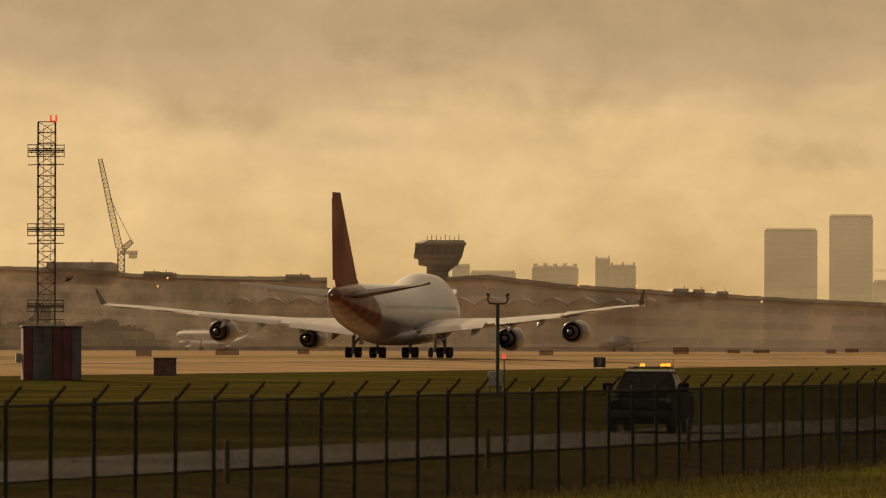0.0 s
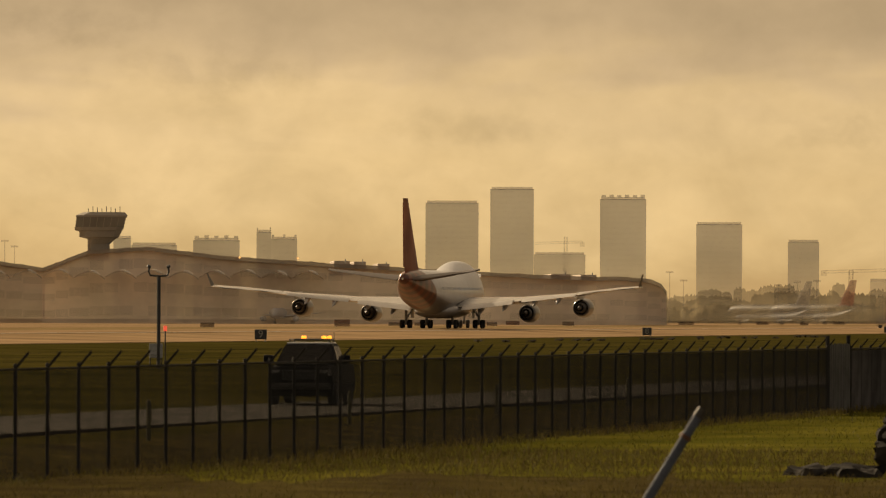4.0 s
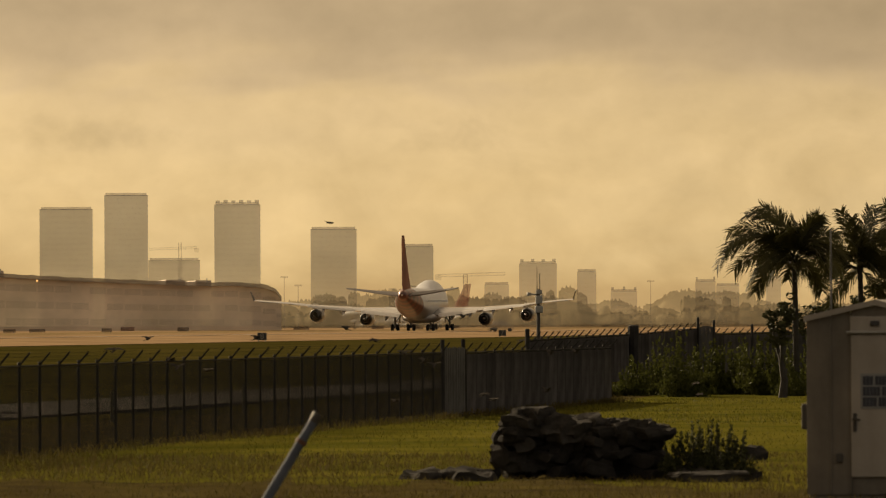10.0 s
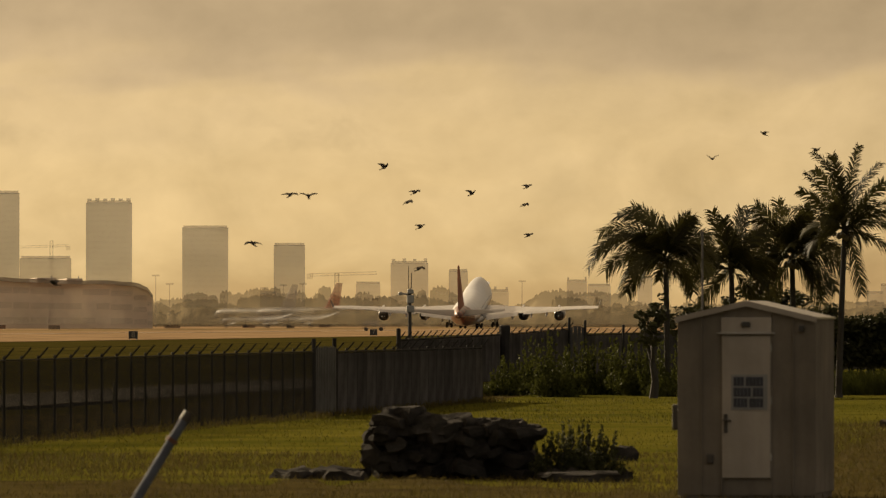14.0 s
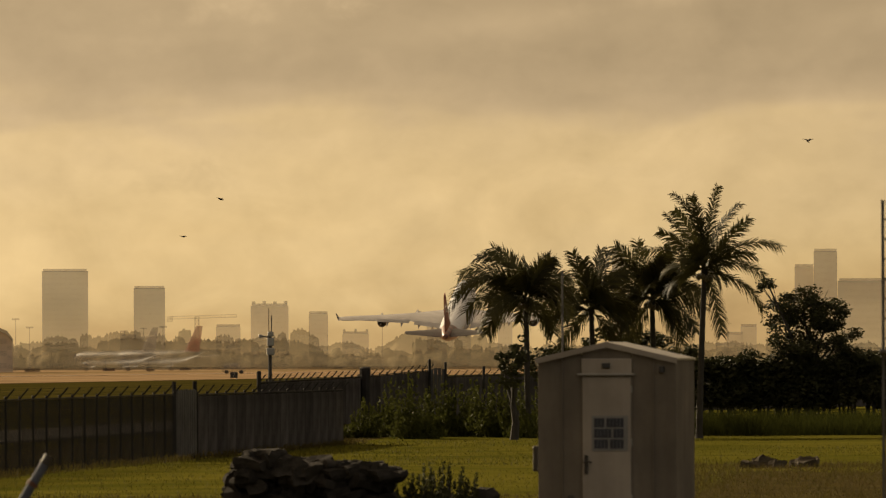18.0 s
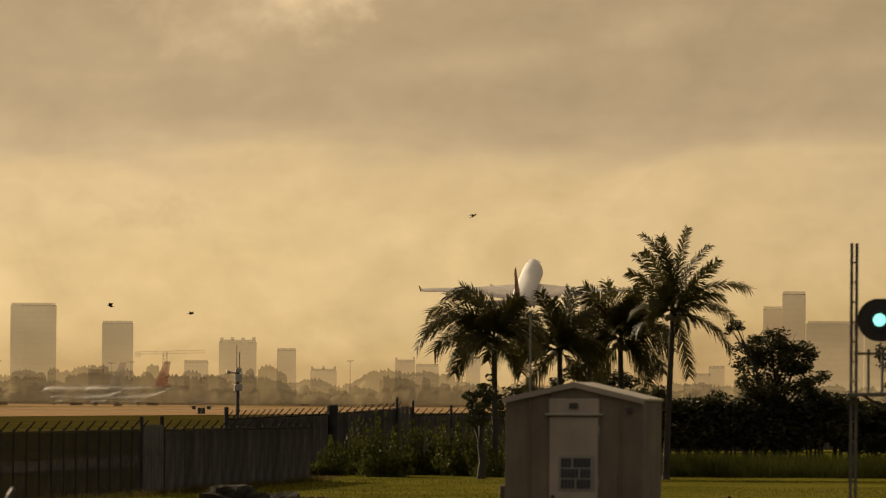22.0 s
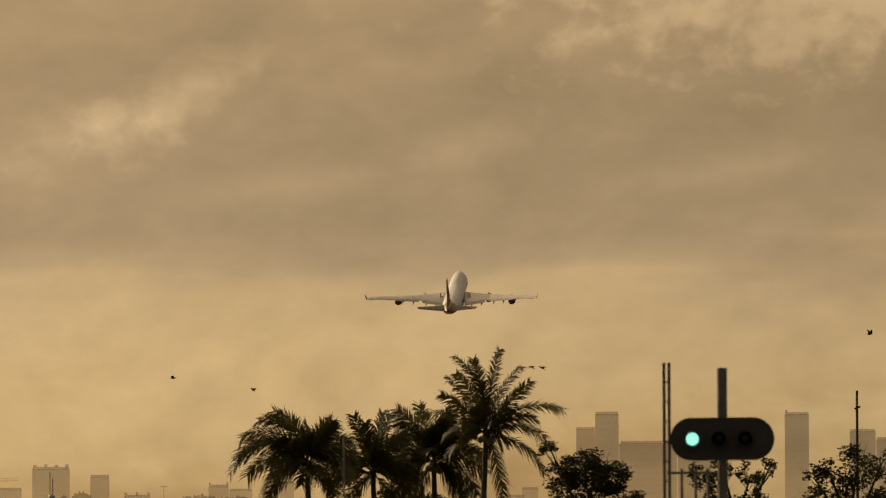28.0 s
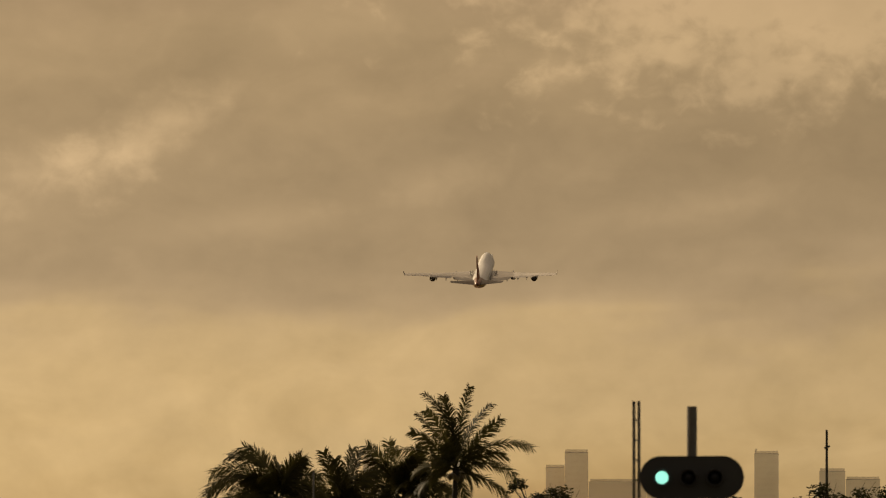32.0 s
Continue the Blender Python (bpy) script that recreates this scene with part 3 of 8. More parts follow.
def airliner():
    jet = thing("airliner", pose(0, 0, 0), "white four-engined jumbo airliner with orange-red tail, on its take-off run", "airplane")
    bm = bmesh.new()
    loft(bm, [hull_ring(*s) for s in HULL])
    hull = part("fuselage", bm, M["livery"], jet, "white hull with grey belly and orange-red tail end", smooth=True)
    bm = bmesh.new()
    loft(bm, [[Vector((1.0 * w * math.cos(a), y, 2.6 + h * math.sin(a))) for a in (2 * math.pi * i / 20 for i in range(20))]
              for y, w, h in ((14, 0.3, 0.2), (11, 2.9, 1.0), (5, 3.5, 1.15), (-4, 3.5, 1.15), (-8, 2.6, 0.9), (-11, 0.3, 0.2))])
    part("belly_fairing", bm, M["flap_skin"], jet, smooth=True)
    # cockpit and upper deck windows
    for side in (-1, 1):
        for k in range(3):
            bm = bmesh.new()
            rounded(bm, (0, 0, 0), (0.08, 0.75, 0.5), 0.03)
            part("cockpit_window", bm, M["cabin_glass"], hull, at=Matrix.Translation((side * (1.35 + 0.38 * k), 27.6 - 0.75 * k, 8.0)) @ Matrix.Rotation(side * radians(38 - 8 * k), 4, "Z"))
    win = bmesh.new()
    box(win, (0, 0, 0), (0.06, 0.34, 0.42))
    win = mesh_of("cabin_window", win, M["cabin_glass"])
    for side in (-1, 1):
        for k in range(34):
            y = 21.0 - 1.25 * k
            part("cabin_window", win, None, hull, at=Matrix.Translation((side * 3.225, y, 5.9)))
    # wings
    for side in (-1, 1):
        bm = bmesh.new()
        st = [(2.6, 13.6, 3.3, 17.6, 0.135), (5.5, 10.2, 3.75, 14.2, 0.125), (12.2, 4.3, 4.2, 9.6, 0.105), (20.8, -3.2, 4.95, 6.9, 0.095), (28.0, -9.6, 5.85, 4.9, 0.09), (31.9, -13.0, 6.15, 4.0, 0.085)]
        loft(bm, [wing_ring(side * x, le, z, c, t, 1.0) for x, le, z, c, t in st])
        wing = part("wing", bm, M["wing_skin"], jet, smooth=False)
        WINGS.append((wing, side))
        bm = bmesh.new()
        loft(bm, [[Vector((side * (31.8 + 0.15 * k + dx), le - b, z)) for dx, b in ((-0.09, 0.35 * c), (0, 0), (0.09, 0.35 * c), (0, c))]
                  for k, le, z, c in ((0, -13.4, 6.12, 3.6), (1, -14.6, 6.75, 2.8), (4, -16.2, 8.0, 1.3))])
        part("winglet", bm, M["tail_skin"], wing, "dark upturned wing tip")
        # flaps, lowered
        for x0, x1, y0, y1, z0, z1, c0, c1 in ((3.9, 11.6, -4.3, -5.4, 3.15, 3.95, 3.3, 2.7), (13.0, 21.6, -5.7, -10.3, 4.15, 4.95, 2.3, 1.7)):
            bm = bmesh.new()
            loft(bm, [wing_ring(side * x, y + 1.2, z, c, 0.11, 13.0) for x, y, z, c in ((x0, y0, z0 + 0.25, c0), (x1, y1, z1 + 0.25, c1))])
            part("flap", bm, M["flap_skin"], wing, "lowered grey trailing-edge flap")
        bm = bmesh.new()
        loft(bm, [wing_ring(side * x, y + 0.6, z, c, 0.09, 4.0) for x, y, z, c in ((22.2, -10.6, 5.4, 1.5), (30.8, -15.6, 5.95, 1.1))])
        part("aileron", bm, M["flap_skin"], wing)
        for x, y, z in ((6.6, -3.6, 3.0), (10.3, -4.6, 3.5), (15.0, -6.2, 4.1), (18.8, -8.2, 4.5)):
            bm = bmesh.new()
            loft(bm, [[Vector((side * x + r * math.cos(a), y + dy, z + dz + 1.35 * r * math.sin(a))) for a in (2 * math.pi * i / 8 for i in range(8))]
                      for dy, dz, r in ((3.2, 0.25, 0.05), (1.6, 0, 0.3), (-0.6, -0.3, 0.33), (-2.8, -0.95, 0.05))])
            part("flap_fairing", bm, M["flap_skin"], wing, smooth=True)
        # engines
        for x, y, z in ((12.0, 8.5, 2.3), (21.2, 0.6, 3.1)):
            bm = bmesh.new()
            prof = ((3.3, 1.05), (3.25, 1.28), (2.6, 1.42), (0.8, 1.45), (-1.2, 1.3), (-2.0, 1.12), (-1.98, 1.04), (-0.5, 1.0))
            loft(bm, [[Vector((side * x + r * math.cos(a), y + dy, z + r * math.sin(a))) for a in (2 * math.pi * i / 24 for i in range(24))] for dy, r in prof], caps=False)
            eng = part("engine", bm, M["nacelle"], jet, "pale engine nacelle", smooth=True)
            bm = bmesh.new()
            loft(bm, [[Vector((side * x + r * math.cos(a), y + dy, z + r * math.sin(a))) for a in (2 * math.pi * i / 24 for i in range(24))] for dy, r in ((2.6, 0.2), (2.5, 1.04), (-0.6, 1.0), (-3.2, 0.62), (-3.15, 0.55), (-2.6, 0.5))])
            part("core_cowl", bm, M["exhaust"], eng, "dark metal core exhaust", smooth=True)
            bm = bmesh.new()
            loft(bm, [[Vector((side * x + r * math.cos(a), y + dy, z + r * math.sin(a))) for a in (2 * math.pi * i / 16 for i in range(16))] for dy, r in ((-2.5, 0.42), (-3.4, 0.32), (-4.2, 0.04))])
            part("exhaust_cone", bm, M["exhaust"], eng, smooth=True)
            bm = bmesh.new()
            loft(bm, [[Vector((side * x + r * math.cos(a), y + dy, z + r * math.sin(a))) for a in (2 * math.pi * i / 24 for i in range(24))] for dy, r in ((3.05, 1.33), (3.35, 1.24), (3.42, 1.14), (3.3, 1.05))], caps=False)
            part("intake_lip", bm, M["bare_metal"], eng, "polished metal intake lip", smooth=True)
            bm = bmesh.new()
            w = 0.22
            loft(bm, [[Vector((side * x + a * w, y + b, zz)) for a, b in ((-1, 0), (0, 0.7), (1, 0), (1, -4.2), (0, -5.6), (-1, -4.2))] for b0, zz in ((0, z + 1.25), (0, z + 2.35))])
            part("pylon", bm, M["flap_skin"], eng)
        # tailplane
        bm = bmesh.new()
        loft(bm, [wing_ring(side * x, le, z, c, t) for x, le, z, c, t in ((0.6, -26.2, 7.1, 8.6, 0.12), (5.5, -30.6, 7.7, 5.6, 0.12), (10.95, -35.2, 8.5, 2.5, 0.12))])
        stab = part("tailplane", bm, M["tail_skin"], jet)
        bm = bmesh.new()
        loft(bm, [wing_ring(side * x, le, z, c, 0.12, 7.0) for x, le, z, c in ((1.2, -34.5, 7.15, 1.5), (10.6, -37.5, 8.42, 0.7))])
        part("elevator", bm, M["tail_skin"], stab)
    # fin
    bm = bmesh.new()
    rings = []
    for z, le, c, t in ((7.6, -21.2, 14.0, 0.075), (9.2, -24.4, 11.8, 0.08), (13.5, -28.2, 8.2, 0.07), (18.85, -33.2, 4.3, 0.065)):
        rings.append([Vector((h, le - b, z)) for b, h in airfoil(c, t)])
    loft(bm, rings)
    fin = part("fin", bm, M["fin_paint"], jet, "dark red fin with paler sweep")
    bm = bmesh.new()
    loft(bm, [[Vector((h, le - b, z)) for b, h in airfoil(c, 0.1)] for z, le, c in ((8.9, -34.0, 3.2), (18.2, -36.2, 1.6))])
    part("rudder", bm, M["fin_paint"], fin)
    # landing gear
    gears = []
    for name, x, y, wheels in (("main_gear", -5.5, 1.5, 4), ("main_gear", -1.95, -1.6, 4), ("main_gear", 1.95, -1.6, 4), ("main_gear", 5.5, 1.5, 4), ("nose_gear", 0, 23.8, 2)):
        bm = bmesh.new()
        rod(bm, (x, y, 0.65), (x, y, 3.4), 0.2, 10)
        rod(bm, (x, y, 1.4), (x * 0.8, y + 2.0, 3.3), 0.1, 6)
        if wheels == 4:
            rod(bm, (x, y - 0.85, 0.64), (x, y + 0.85, 0.64), 0.16, 8)
            for dy in (-0.75, 0.75):
                rod(bm, (x - 0.6, y + dy, 0.64), (x + 0.6, y + dy, 0.64), 0.1, 8)
            rod(bm, (x, y, 1.6), (x + (1.3 if x < 0 else -1.3), y, 3.2), 0.09, 6)
        g = part(name, bm, M["gear_steel"], jet)
        for dy in ((-0.75, 0.75) if wheels == 4 else (0,)):
            for dx in (-0.56, 0.56):
                bm = bmesh.new()
                prof = ((-0.23, 0.42), (-0.22, 0.57), (-0.15, 0.635), (0.15, 0.635), (0.22, 0.57), (0.23, 0.42))
                loft(bm, [[Vector((x + dx + q, y + dy + r * math.cos(a), 0.64 + r * math.sin(a))) for a in (2 * math.pi * i / 20 for i in range(20))] for q, r in prof])
                part("wheel", bm, M["rubber"], g, "black tyre", smooth=True)
        bm = bmesh.new()
        sx = -1 if x < 0 else 1
        box(bm, (x - sx * 0.9 if wheels == 4 else x + 0.8, y + 0.3, 2.2), (0.08, 2.4 if wheels == 4 else 1.6, 1.3))
        part("gear_door", bm, M["flap_skin"], g)
        gears.append((g, sx, wheels))
    bm = bmesh.new()
    loft(bm, [[Vector((0.16 * math.cos(a), -36.9 - 0.5 * k, 7.2 + 0.16 * math.sin(a))) for a in (2 * math.pi * i / 10 for i in range(10))] for k in (0, 1.0, 1.6)])
    part("tail_exhaust", bm, M["bare_metal"], jet)
    return jet, gears


AIRLINER, GEARS = airliner()
# seconds, metres along the runway, height of the wheels' foot, pitch
FLIGHT = [(0, 936, 1.38, 0), (1, 998, 1.38, 0), (2, 1061, 1.38, 0), (3, 1126.5, 1.38, 0), (4.5, 1227, 1.38, 0), (6, 1329, 1.38, 0), (7.5, 1430, 1.38, 0), (9, 1535, 1.38, 0), (10, 1610, 1.38, 0.3),
          (11, 1690, 1.4, 1.3), (12, 1772, 1.4, 3.0), (13, 1855, 1.4, 4.6), (14, 1937, 1.45, 6.6), (14.5, 1979, 1.5, 7.6), (15.5, 2060, 2.4, 9.9), (16.5, 2139, 4.6, 11.8), (17.5, 2220, 8.9, 13.2), (18.5, 2292, 14.8, 13.8),
          (19.5, 2370, 20.4, 13.8), (21, 2497, 28.6, 13.8), (22, 2585, 35.8, 13.8), (23, 2673, 44.2, 13.9), (24, 2762, 52.9, 14.1), (25, 2851, 61.9, 14.3), (26.5, 2990, 75.6, 14.5), (28, 3133, 89.6, 14.6), (29, 3225, 99.8, 14.4),
          (30, 3318, 109.6, 14.1), (31, 3412, 118.8, 13.8), (32, 3507, 126.8, 13.6)]


# ---------------------------------------------------------------- far buildings
def tower_block(name, az0, az1, el, d, label, floors, depth=30.0, roof=0, balcony=False, base_z=1.3):
    """A far block of flats facing the airfield: walls, a band of glass on each storey, balconies, roof plant."""
    a, b = polar(az0, d), polar(az1, d)
    w = (b - a).length
    h = EYE.z + d * math.tan(radians(el)) - base_z
    mid = (a + b) / 2
    ob = thing(name, Matrix.Translation((mid.x, mid.y, base_z)) @ Matrix.Rotation(-radians((az0 + az1) / 2), 4, "Z"), label, "building", "far apartment towers")
    bm = bmesh.new()
    box(bm, (0, depth / 2, h / 2), (w - 0.3, depth, h))
    bmesh.ops.delete(bm, geom=[f for f in bm.faces if f.calc_center_median().y > depth * 0.9], context="FACES_ONLY")
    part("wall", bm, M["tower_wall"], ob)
    band = bmesh.new()
    box(band, (0, 0, 0), (w - 3.0, 0.3, h / floors * 0.55))
    band = mesh_of("window_band", band, M["tower_glass"])
    slab = bmesh.new()
    box(slab, (0, depth / 2 - 0.9, 0), (0.6, depth * 0.9, 0.5))
    slab = mesh_of("balcony", slab, M["tower_wall"])
    for i in range(floors):
        z = h * (i + 0.5) / floors
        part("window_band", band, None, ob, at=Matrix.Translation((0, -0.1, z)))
        if balcony and z > h * 0.3:
            for side in (-1, 1):
                part("balcony", slab, None, ob, at=Matrix.Translation((side * (w / 2 - 0.35), 0, z - h / floors * 0.45)))
    bm = bmesh.new()
    box(bm, (0, depth / 2, h + 0.6), (w * 0.94, depth * 0.9, 1.2))
    if roof:
        for k in range(roof):
            x = -w * 0.42 + w * 0.84 * k / max(1, roof - 1)
            box(bm, (x, depth * 0.4, h + 1.7), (w * 0.09, 5, 1.3 + 0.5 * (k % 2)))
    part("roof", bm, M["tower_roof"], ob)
    return ob


FAR = [("apartment_tower", 2.318, 2.703, 0.825, 4300, "tall hazy tan apartment tower with rounded shoulders", 22, 0, True),
       ("apartment_tower", 2.785, 3.101, 0.925, 4300, "tallest hazy tan apartment tower with balconies", 25, 0, True),
       ("apartment_tower", 3.576, 3.911, 0.855, 4300, "tall hazy apartment tower with roof plant", 23, 6, True),
       ("apartment_tower", 4.269, 4.604, 0.675, 4300, "broad hazy apartment tower", 19, 0, False),
       ("apartment_tower", 4.929, 5.157, 0.55, 4300, "slim hazy apartment tower with balconies", 17, 0, True),
       ("apartment_block", 5.771, 6.046, 0.42, 4200, "hazy block of flats with four roof vents", 13, 4, False),
       ("apartment_block", 6.190, 6.330, 0.362, 4200, "narrow hazy block of flats", 12, 0, True),
       ("apartment_block", 6.43, 6.625, 0.215, 4000, "low hazy block beyond the trees", 6, 3, False),
       ("apartment_block", 0.644, 0.982, 0.551, 4200, "low broad hazy block behind the terminal", 14, 5, False),
       ("apartment_block", 1.100, 1.21, 0.61, 4200, "stepped hazy block behind the terminal", 16, 2, False),
       ("apartment_block", 1.205, 1.397, 0.56, 4210, "lower wing of a stepped hazy block", 15, 3, False),
       ("apartment_block", 0.20, 0.530, 0.515, 4250, "low hazy block behind the control tower", 13, 0, False),
       ("apartment_block", 0.069, 0.20, 0.562, 4240, "small hazy block behind the control tower", 13, 0, False),
       ("unfinished_building", 3.10, 3.474, 0.455, 4350, "hazy concrete frame building under construction", 11, 0, True),
       ("apartment_block", 4.83, 4.95, 0.20, 4000, "low hazy block beyond the trees", 6, 0, False),
       ("apartment_block", 5.52, 5.70, 0.27, 4000, "rounded low hazy block beyond the trees", 7, 0, False),
       ("apartment_block", 7.04, 7.19, 0.285, 4000, "low hazy block with a step", 8, 2, False),
       ("apartment_block", 7.19, 7.36, 0.255, 4010, "low hazy block with a step", 7, 0, False),
       ("apartment_tower", 7.55, 7.66, 0.31, 4000, "narrow hazy block behind the palms", 9, 0, False),
       ("apartment_tower", 8.375, 8.47, 0.79, 3900, "slim hazy tower behind the palms", 20, 2, False),
       ("office_building", 9.690, 9.83, 0.685, 3600, "grey stepped office building in haze", 16, 0, False),
       ("office_building", 9.828, 10.0, 0.795, 3590, "tall part of a grey stepped office building", 18, 0, True),
       ("office_building", 10.0, 10.42, 0.582, 3600, "long low part of a grey office building", 13, 0, False),
       ("office_building", 10.42, 10.68, 0.62, 3650, "grey office building behind the signal", 13, 0, False),
       ("apartment_tower", 11.192, 11.371, 0.785, 3700, "slim grey tower with a lift house", 20, 1, False),
       ("apartment_block", 9.12, 9.22, 0.12, 3600, "low stepped grey block", 4, 0, False),
       ("apartment_block", 9.20, 9.32, 0.20, 3610, "low stepped grey block", 5, 0, False),
       ("apartment_block", 9.30, 9.42, 0.255, 3620, "low stepped grey block", 6, 0, False),
       ("apartment_block", 11.66, 11.85, 0.66, 3700, "low grey block beyond a roadside pole", 14, 0, False),
       ("apartment_block", 11.85, 12.1, 0.6, 3700, "low grey block beyond a roadside pole", 13, 0, False)]
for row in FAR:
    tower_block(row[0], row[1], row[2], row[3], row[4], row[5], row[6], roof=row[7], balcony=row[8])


# ---------------------------------------------------------------- terminal
def long_hall(name, profile, d, label, base_z=1.25, storeys=4, depth=60.0, skin="terminal_wall"):
    """A long building whose roofline follows (bearing, elevation) stations."""
    ob = thing(name, Matrix.Translation(polar((profile[0][0] + profile[-1][0]) / 2, d, z=base_z)), label, "terminal")
    inv = ob.matrix_world.inverted()
    fine = []
    for (a, e), (b, f) in zip(profile, profile[1:]):
        k = max(1, round((b - a) / 0.12))
        fine += [(a + (b - a) * i / k, e + (f - e) * i / k) for i in range(k)]
    fine.append(profile[-1])
    # the roofline is uneven: parapets, vents and upstands
    ridge = []
    for (a, e), (b, f) in zip(fine, fine[1:]):
        k = max(1, round((b - a) / 0.03))
        for i in range(k):
            az = a + (b - a) * i / k
            ridge.append((az, e + (f - e) * i / k + 0.005 * noise.noise(Vector((az * 9.0, d, 0.5))) + 0.006 * max(0.0, noise.noise(Vector((az * 31.0, d, 7.5))))))
    ridge.append(fine[-1])
    bm = bmesh.new()
    rings = []
    for az, el in fine:
        top = EYE.z + d * math.tan(radians(el))
        p, q = polar(az, d), polar(az, d + depth)
        rings.append([inv @ Vector((p.x, p.y, base_z)), inv @ Vector((p.x, p.y, top - 0.8)), inv @ Vector((q.x, q.y, top - 0.8)), inv @ Vector((q.x, q.y, base_z))])
    loft(bm, rings)
    bmesh.ops.delete(bm, geom=[f for f in bm.faces if f.calc_center_median().y > depth * 0.4 or abs(f.normal.z) > 0.5], context="FACES_ONLY")
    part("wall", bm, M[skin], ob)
    bm = bmesh.new()
    rings = []
    for az, el in ridge:
        top = EYE.z + d * math.tan(radians(el))
        p, q = polar(az, d - 2.0), polar(az, d + depth + 2)
        rings.append([inv @ Vector((p.x, p.y, top - 1.0)), inv @ Vector((p.x, p.y, top)), inv @ Vector((q.x, q.y, top + 0.2)), inv @ Vector((q.x, q.y, top - 1.0))])
    loft(bm, rings)
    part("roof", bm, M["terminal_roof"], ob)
    for s in range(storeys):
        for i in range(len(fine) - 1):
            if (i + s) % 7 == 6:
                continue
            (a, e), (b, f) = fine[i], fine[i + 1]
            h0 = EYE.z + d * math.tan(radians(min(e, f))) - base_z - 1.2
            z = base_z + h0 * (s + 0.55) / storeys
            bm = bmesh.new()
            w = (polar(b, d) - polar(a, d)).length * 0.93
            box(bm, (0, 0, 0), (w, 0.4, h0 / storeys * 0.42))
            c = polar((a + b) / 2, d - 0.25, z=z)
            part("window", bm, M["terminal_glass"], ob, at=inv @ Matrix.Translation(c) @ Matrix.Rotation(-radians((a + b) / 2), 4, "Z"))
    return ob


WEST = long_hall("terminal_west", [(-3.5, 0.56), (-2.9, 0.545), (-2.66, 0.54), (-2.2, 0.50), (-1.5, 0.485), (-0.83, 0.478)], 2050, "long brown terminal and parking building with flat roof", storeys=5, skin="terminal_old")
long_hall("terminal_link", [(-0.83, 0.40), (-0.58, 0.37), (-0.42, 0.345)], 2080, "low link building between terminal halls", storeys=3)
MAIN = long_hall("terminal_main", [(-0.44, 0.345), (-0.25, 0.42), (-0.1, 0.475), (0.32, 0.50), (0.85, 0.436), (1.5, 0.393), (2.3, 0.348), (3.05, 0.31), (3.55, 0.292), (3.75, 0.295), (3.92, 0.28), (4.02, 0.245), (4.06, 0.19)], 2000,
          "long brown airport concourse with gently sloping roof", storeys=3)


def roof_blocks():
    for az, el, w, h in ((-2.62, 0.585, 17, 4.5), (-2.1, 0.52, 4, 1.2), (-2.02, 0.515, 5, 1.2), (-1.05, 0.5, 6, 1.2), (1.72, 0.405, 4, 2.4), (1.85, 0.40, 3, 2), (2.02, 0.385, 3, 1.6), (3.3, 0.315, 5, 1.3), (3.5, 0.31, 4, 1.3)):
        d = 2056 if az < -0.44 else 2006
        ob = thing("rooftop_plant", Matrix.Translation(polar(az, d, el - math.degrees(h / d))), "brown rooftop plant room on the terminal", "rooftop unit", "rooftop plant")
        bm = bmesh.new()
        rounded(bm, (0, 20, h / 2 - 0.6), (w, 36, h + 1.2), 0.15)
        part("housing", bm, M["terminal_old"], ob)
        bm = bmesh.new()
        rod(bm, (w * 0.2, 0, h - 1), (w * 0.2, 0, h + 0.5), 0.12)
        part("vent_pipe", bm, M["steel_grey"], ob)


roof_blocks()


def arch_canopies():
    """Curved white canopies along the terminal front, their highlights built on as white tubes."""
    bm = bmesh.new()
    n, w = 14, 7.6
    rings = []
    for i in range(n + 1):
        t = -1 + 2 * i / n
        z = 1.5 * math.cos(t * math.pi / 2) - (0.8 if t > 0.55 else 0) * (t - 0.55)
        rings.append([Vector((t * w / 2, 0, z)), Vector((t * w / 2, 0, z + 0.3)), Vector((t * w / 2, 18, z + 0.4)), Vector((t * w / 2, 18, z))])
    loft(bm, rings)
    roof = mesh_of("arch_canopy", bm, M["canopy_shade"])
    # no real rib: the sunlit stroke on each arch's right half, as a tube
    rib = bmesh.new()
    tube_path(rib, [Vector((t * w / 2.2, 0.1, 1.7 * math.cos(t * math.pi / 2) + 0.1)) for t in (0.05, 0.15, 0.3, 0.45, 0.6, 0.75)], [0.1, 0.3, 0.36, 0.36, 0.3, 0.1], 6)
    rib = mesh_of("canopy_glint", rib, M["canopy_lit"])
    for k in range(14):
        az = -1.45 + 0.225 * k
        hall = MAIN if az > -0.44 else WEST
        d = 1984 if az > -0.44 else 2034
        m = hall.matrix_world.inverted() @ Matrix.Translation(polar(az, d, 0.275 + 0.004 * (k % 3))) @ Matrix.Rotation(-radians(az), 4, "Z")
        part("canopy_glint", rib, None, part("arch_canopy", roof, None, hall, "curved white canopy", at=m))


arch_canopies()


# control tower: a little haze is put into the alpha
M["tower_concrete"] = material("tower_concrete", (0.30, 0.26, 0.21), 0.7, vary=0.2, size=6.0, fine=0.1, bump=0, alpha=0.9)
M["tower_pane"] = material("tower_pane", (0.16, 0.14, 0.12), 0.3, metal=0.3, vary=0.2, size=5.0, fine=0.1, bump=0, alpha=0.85)


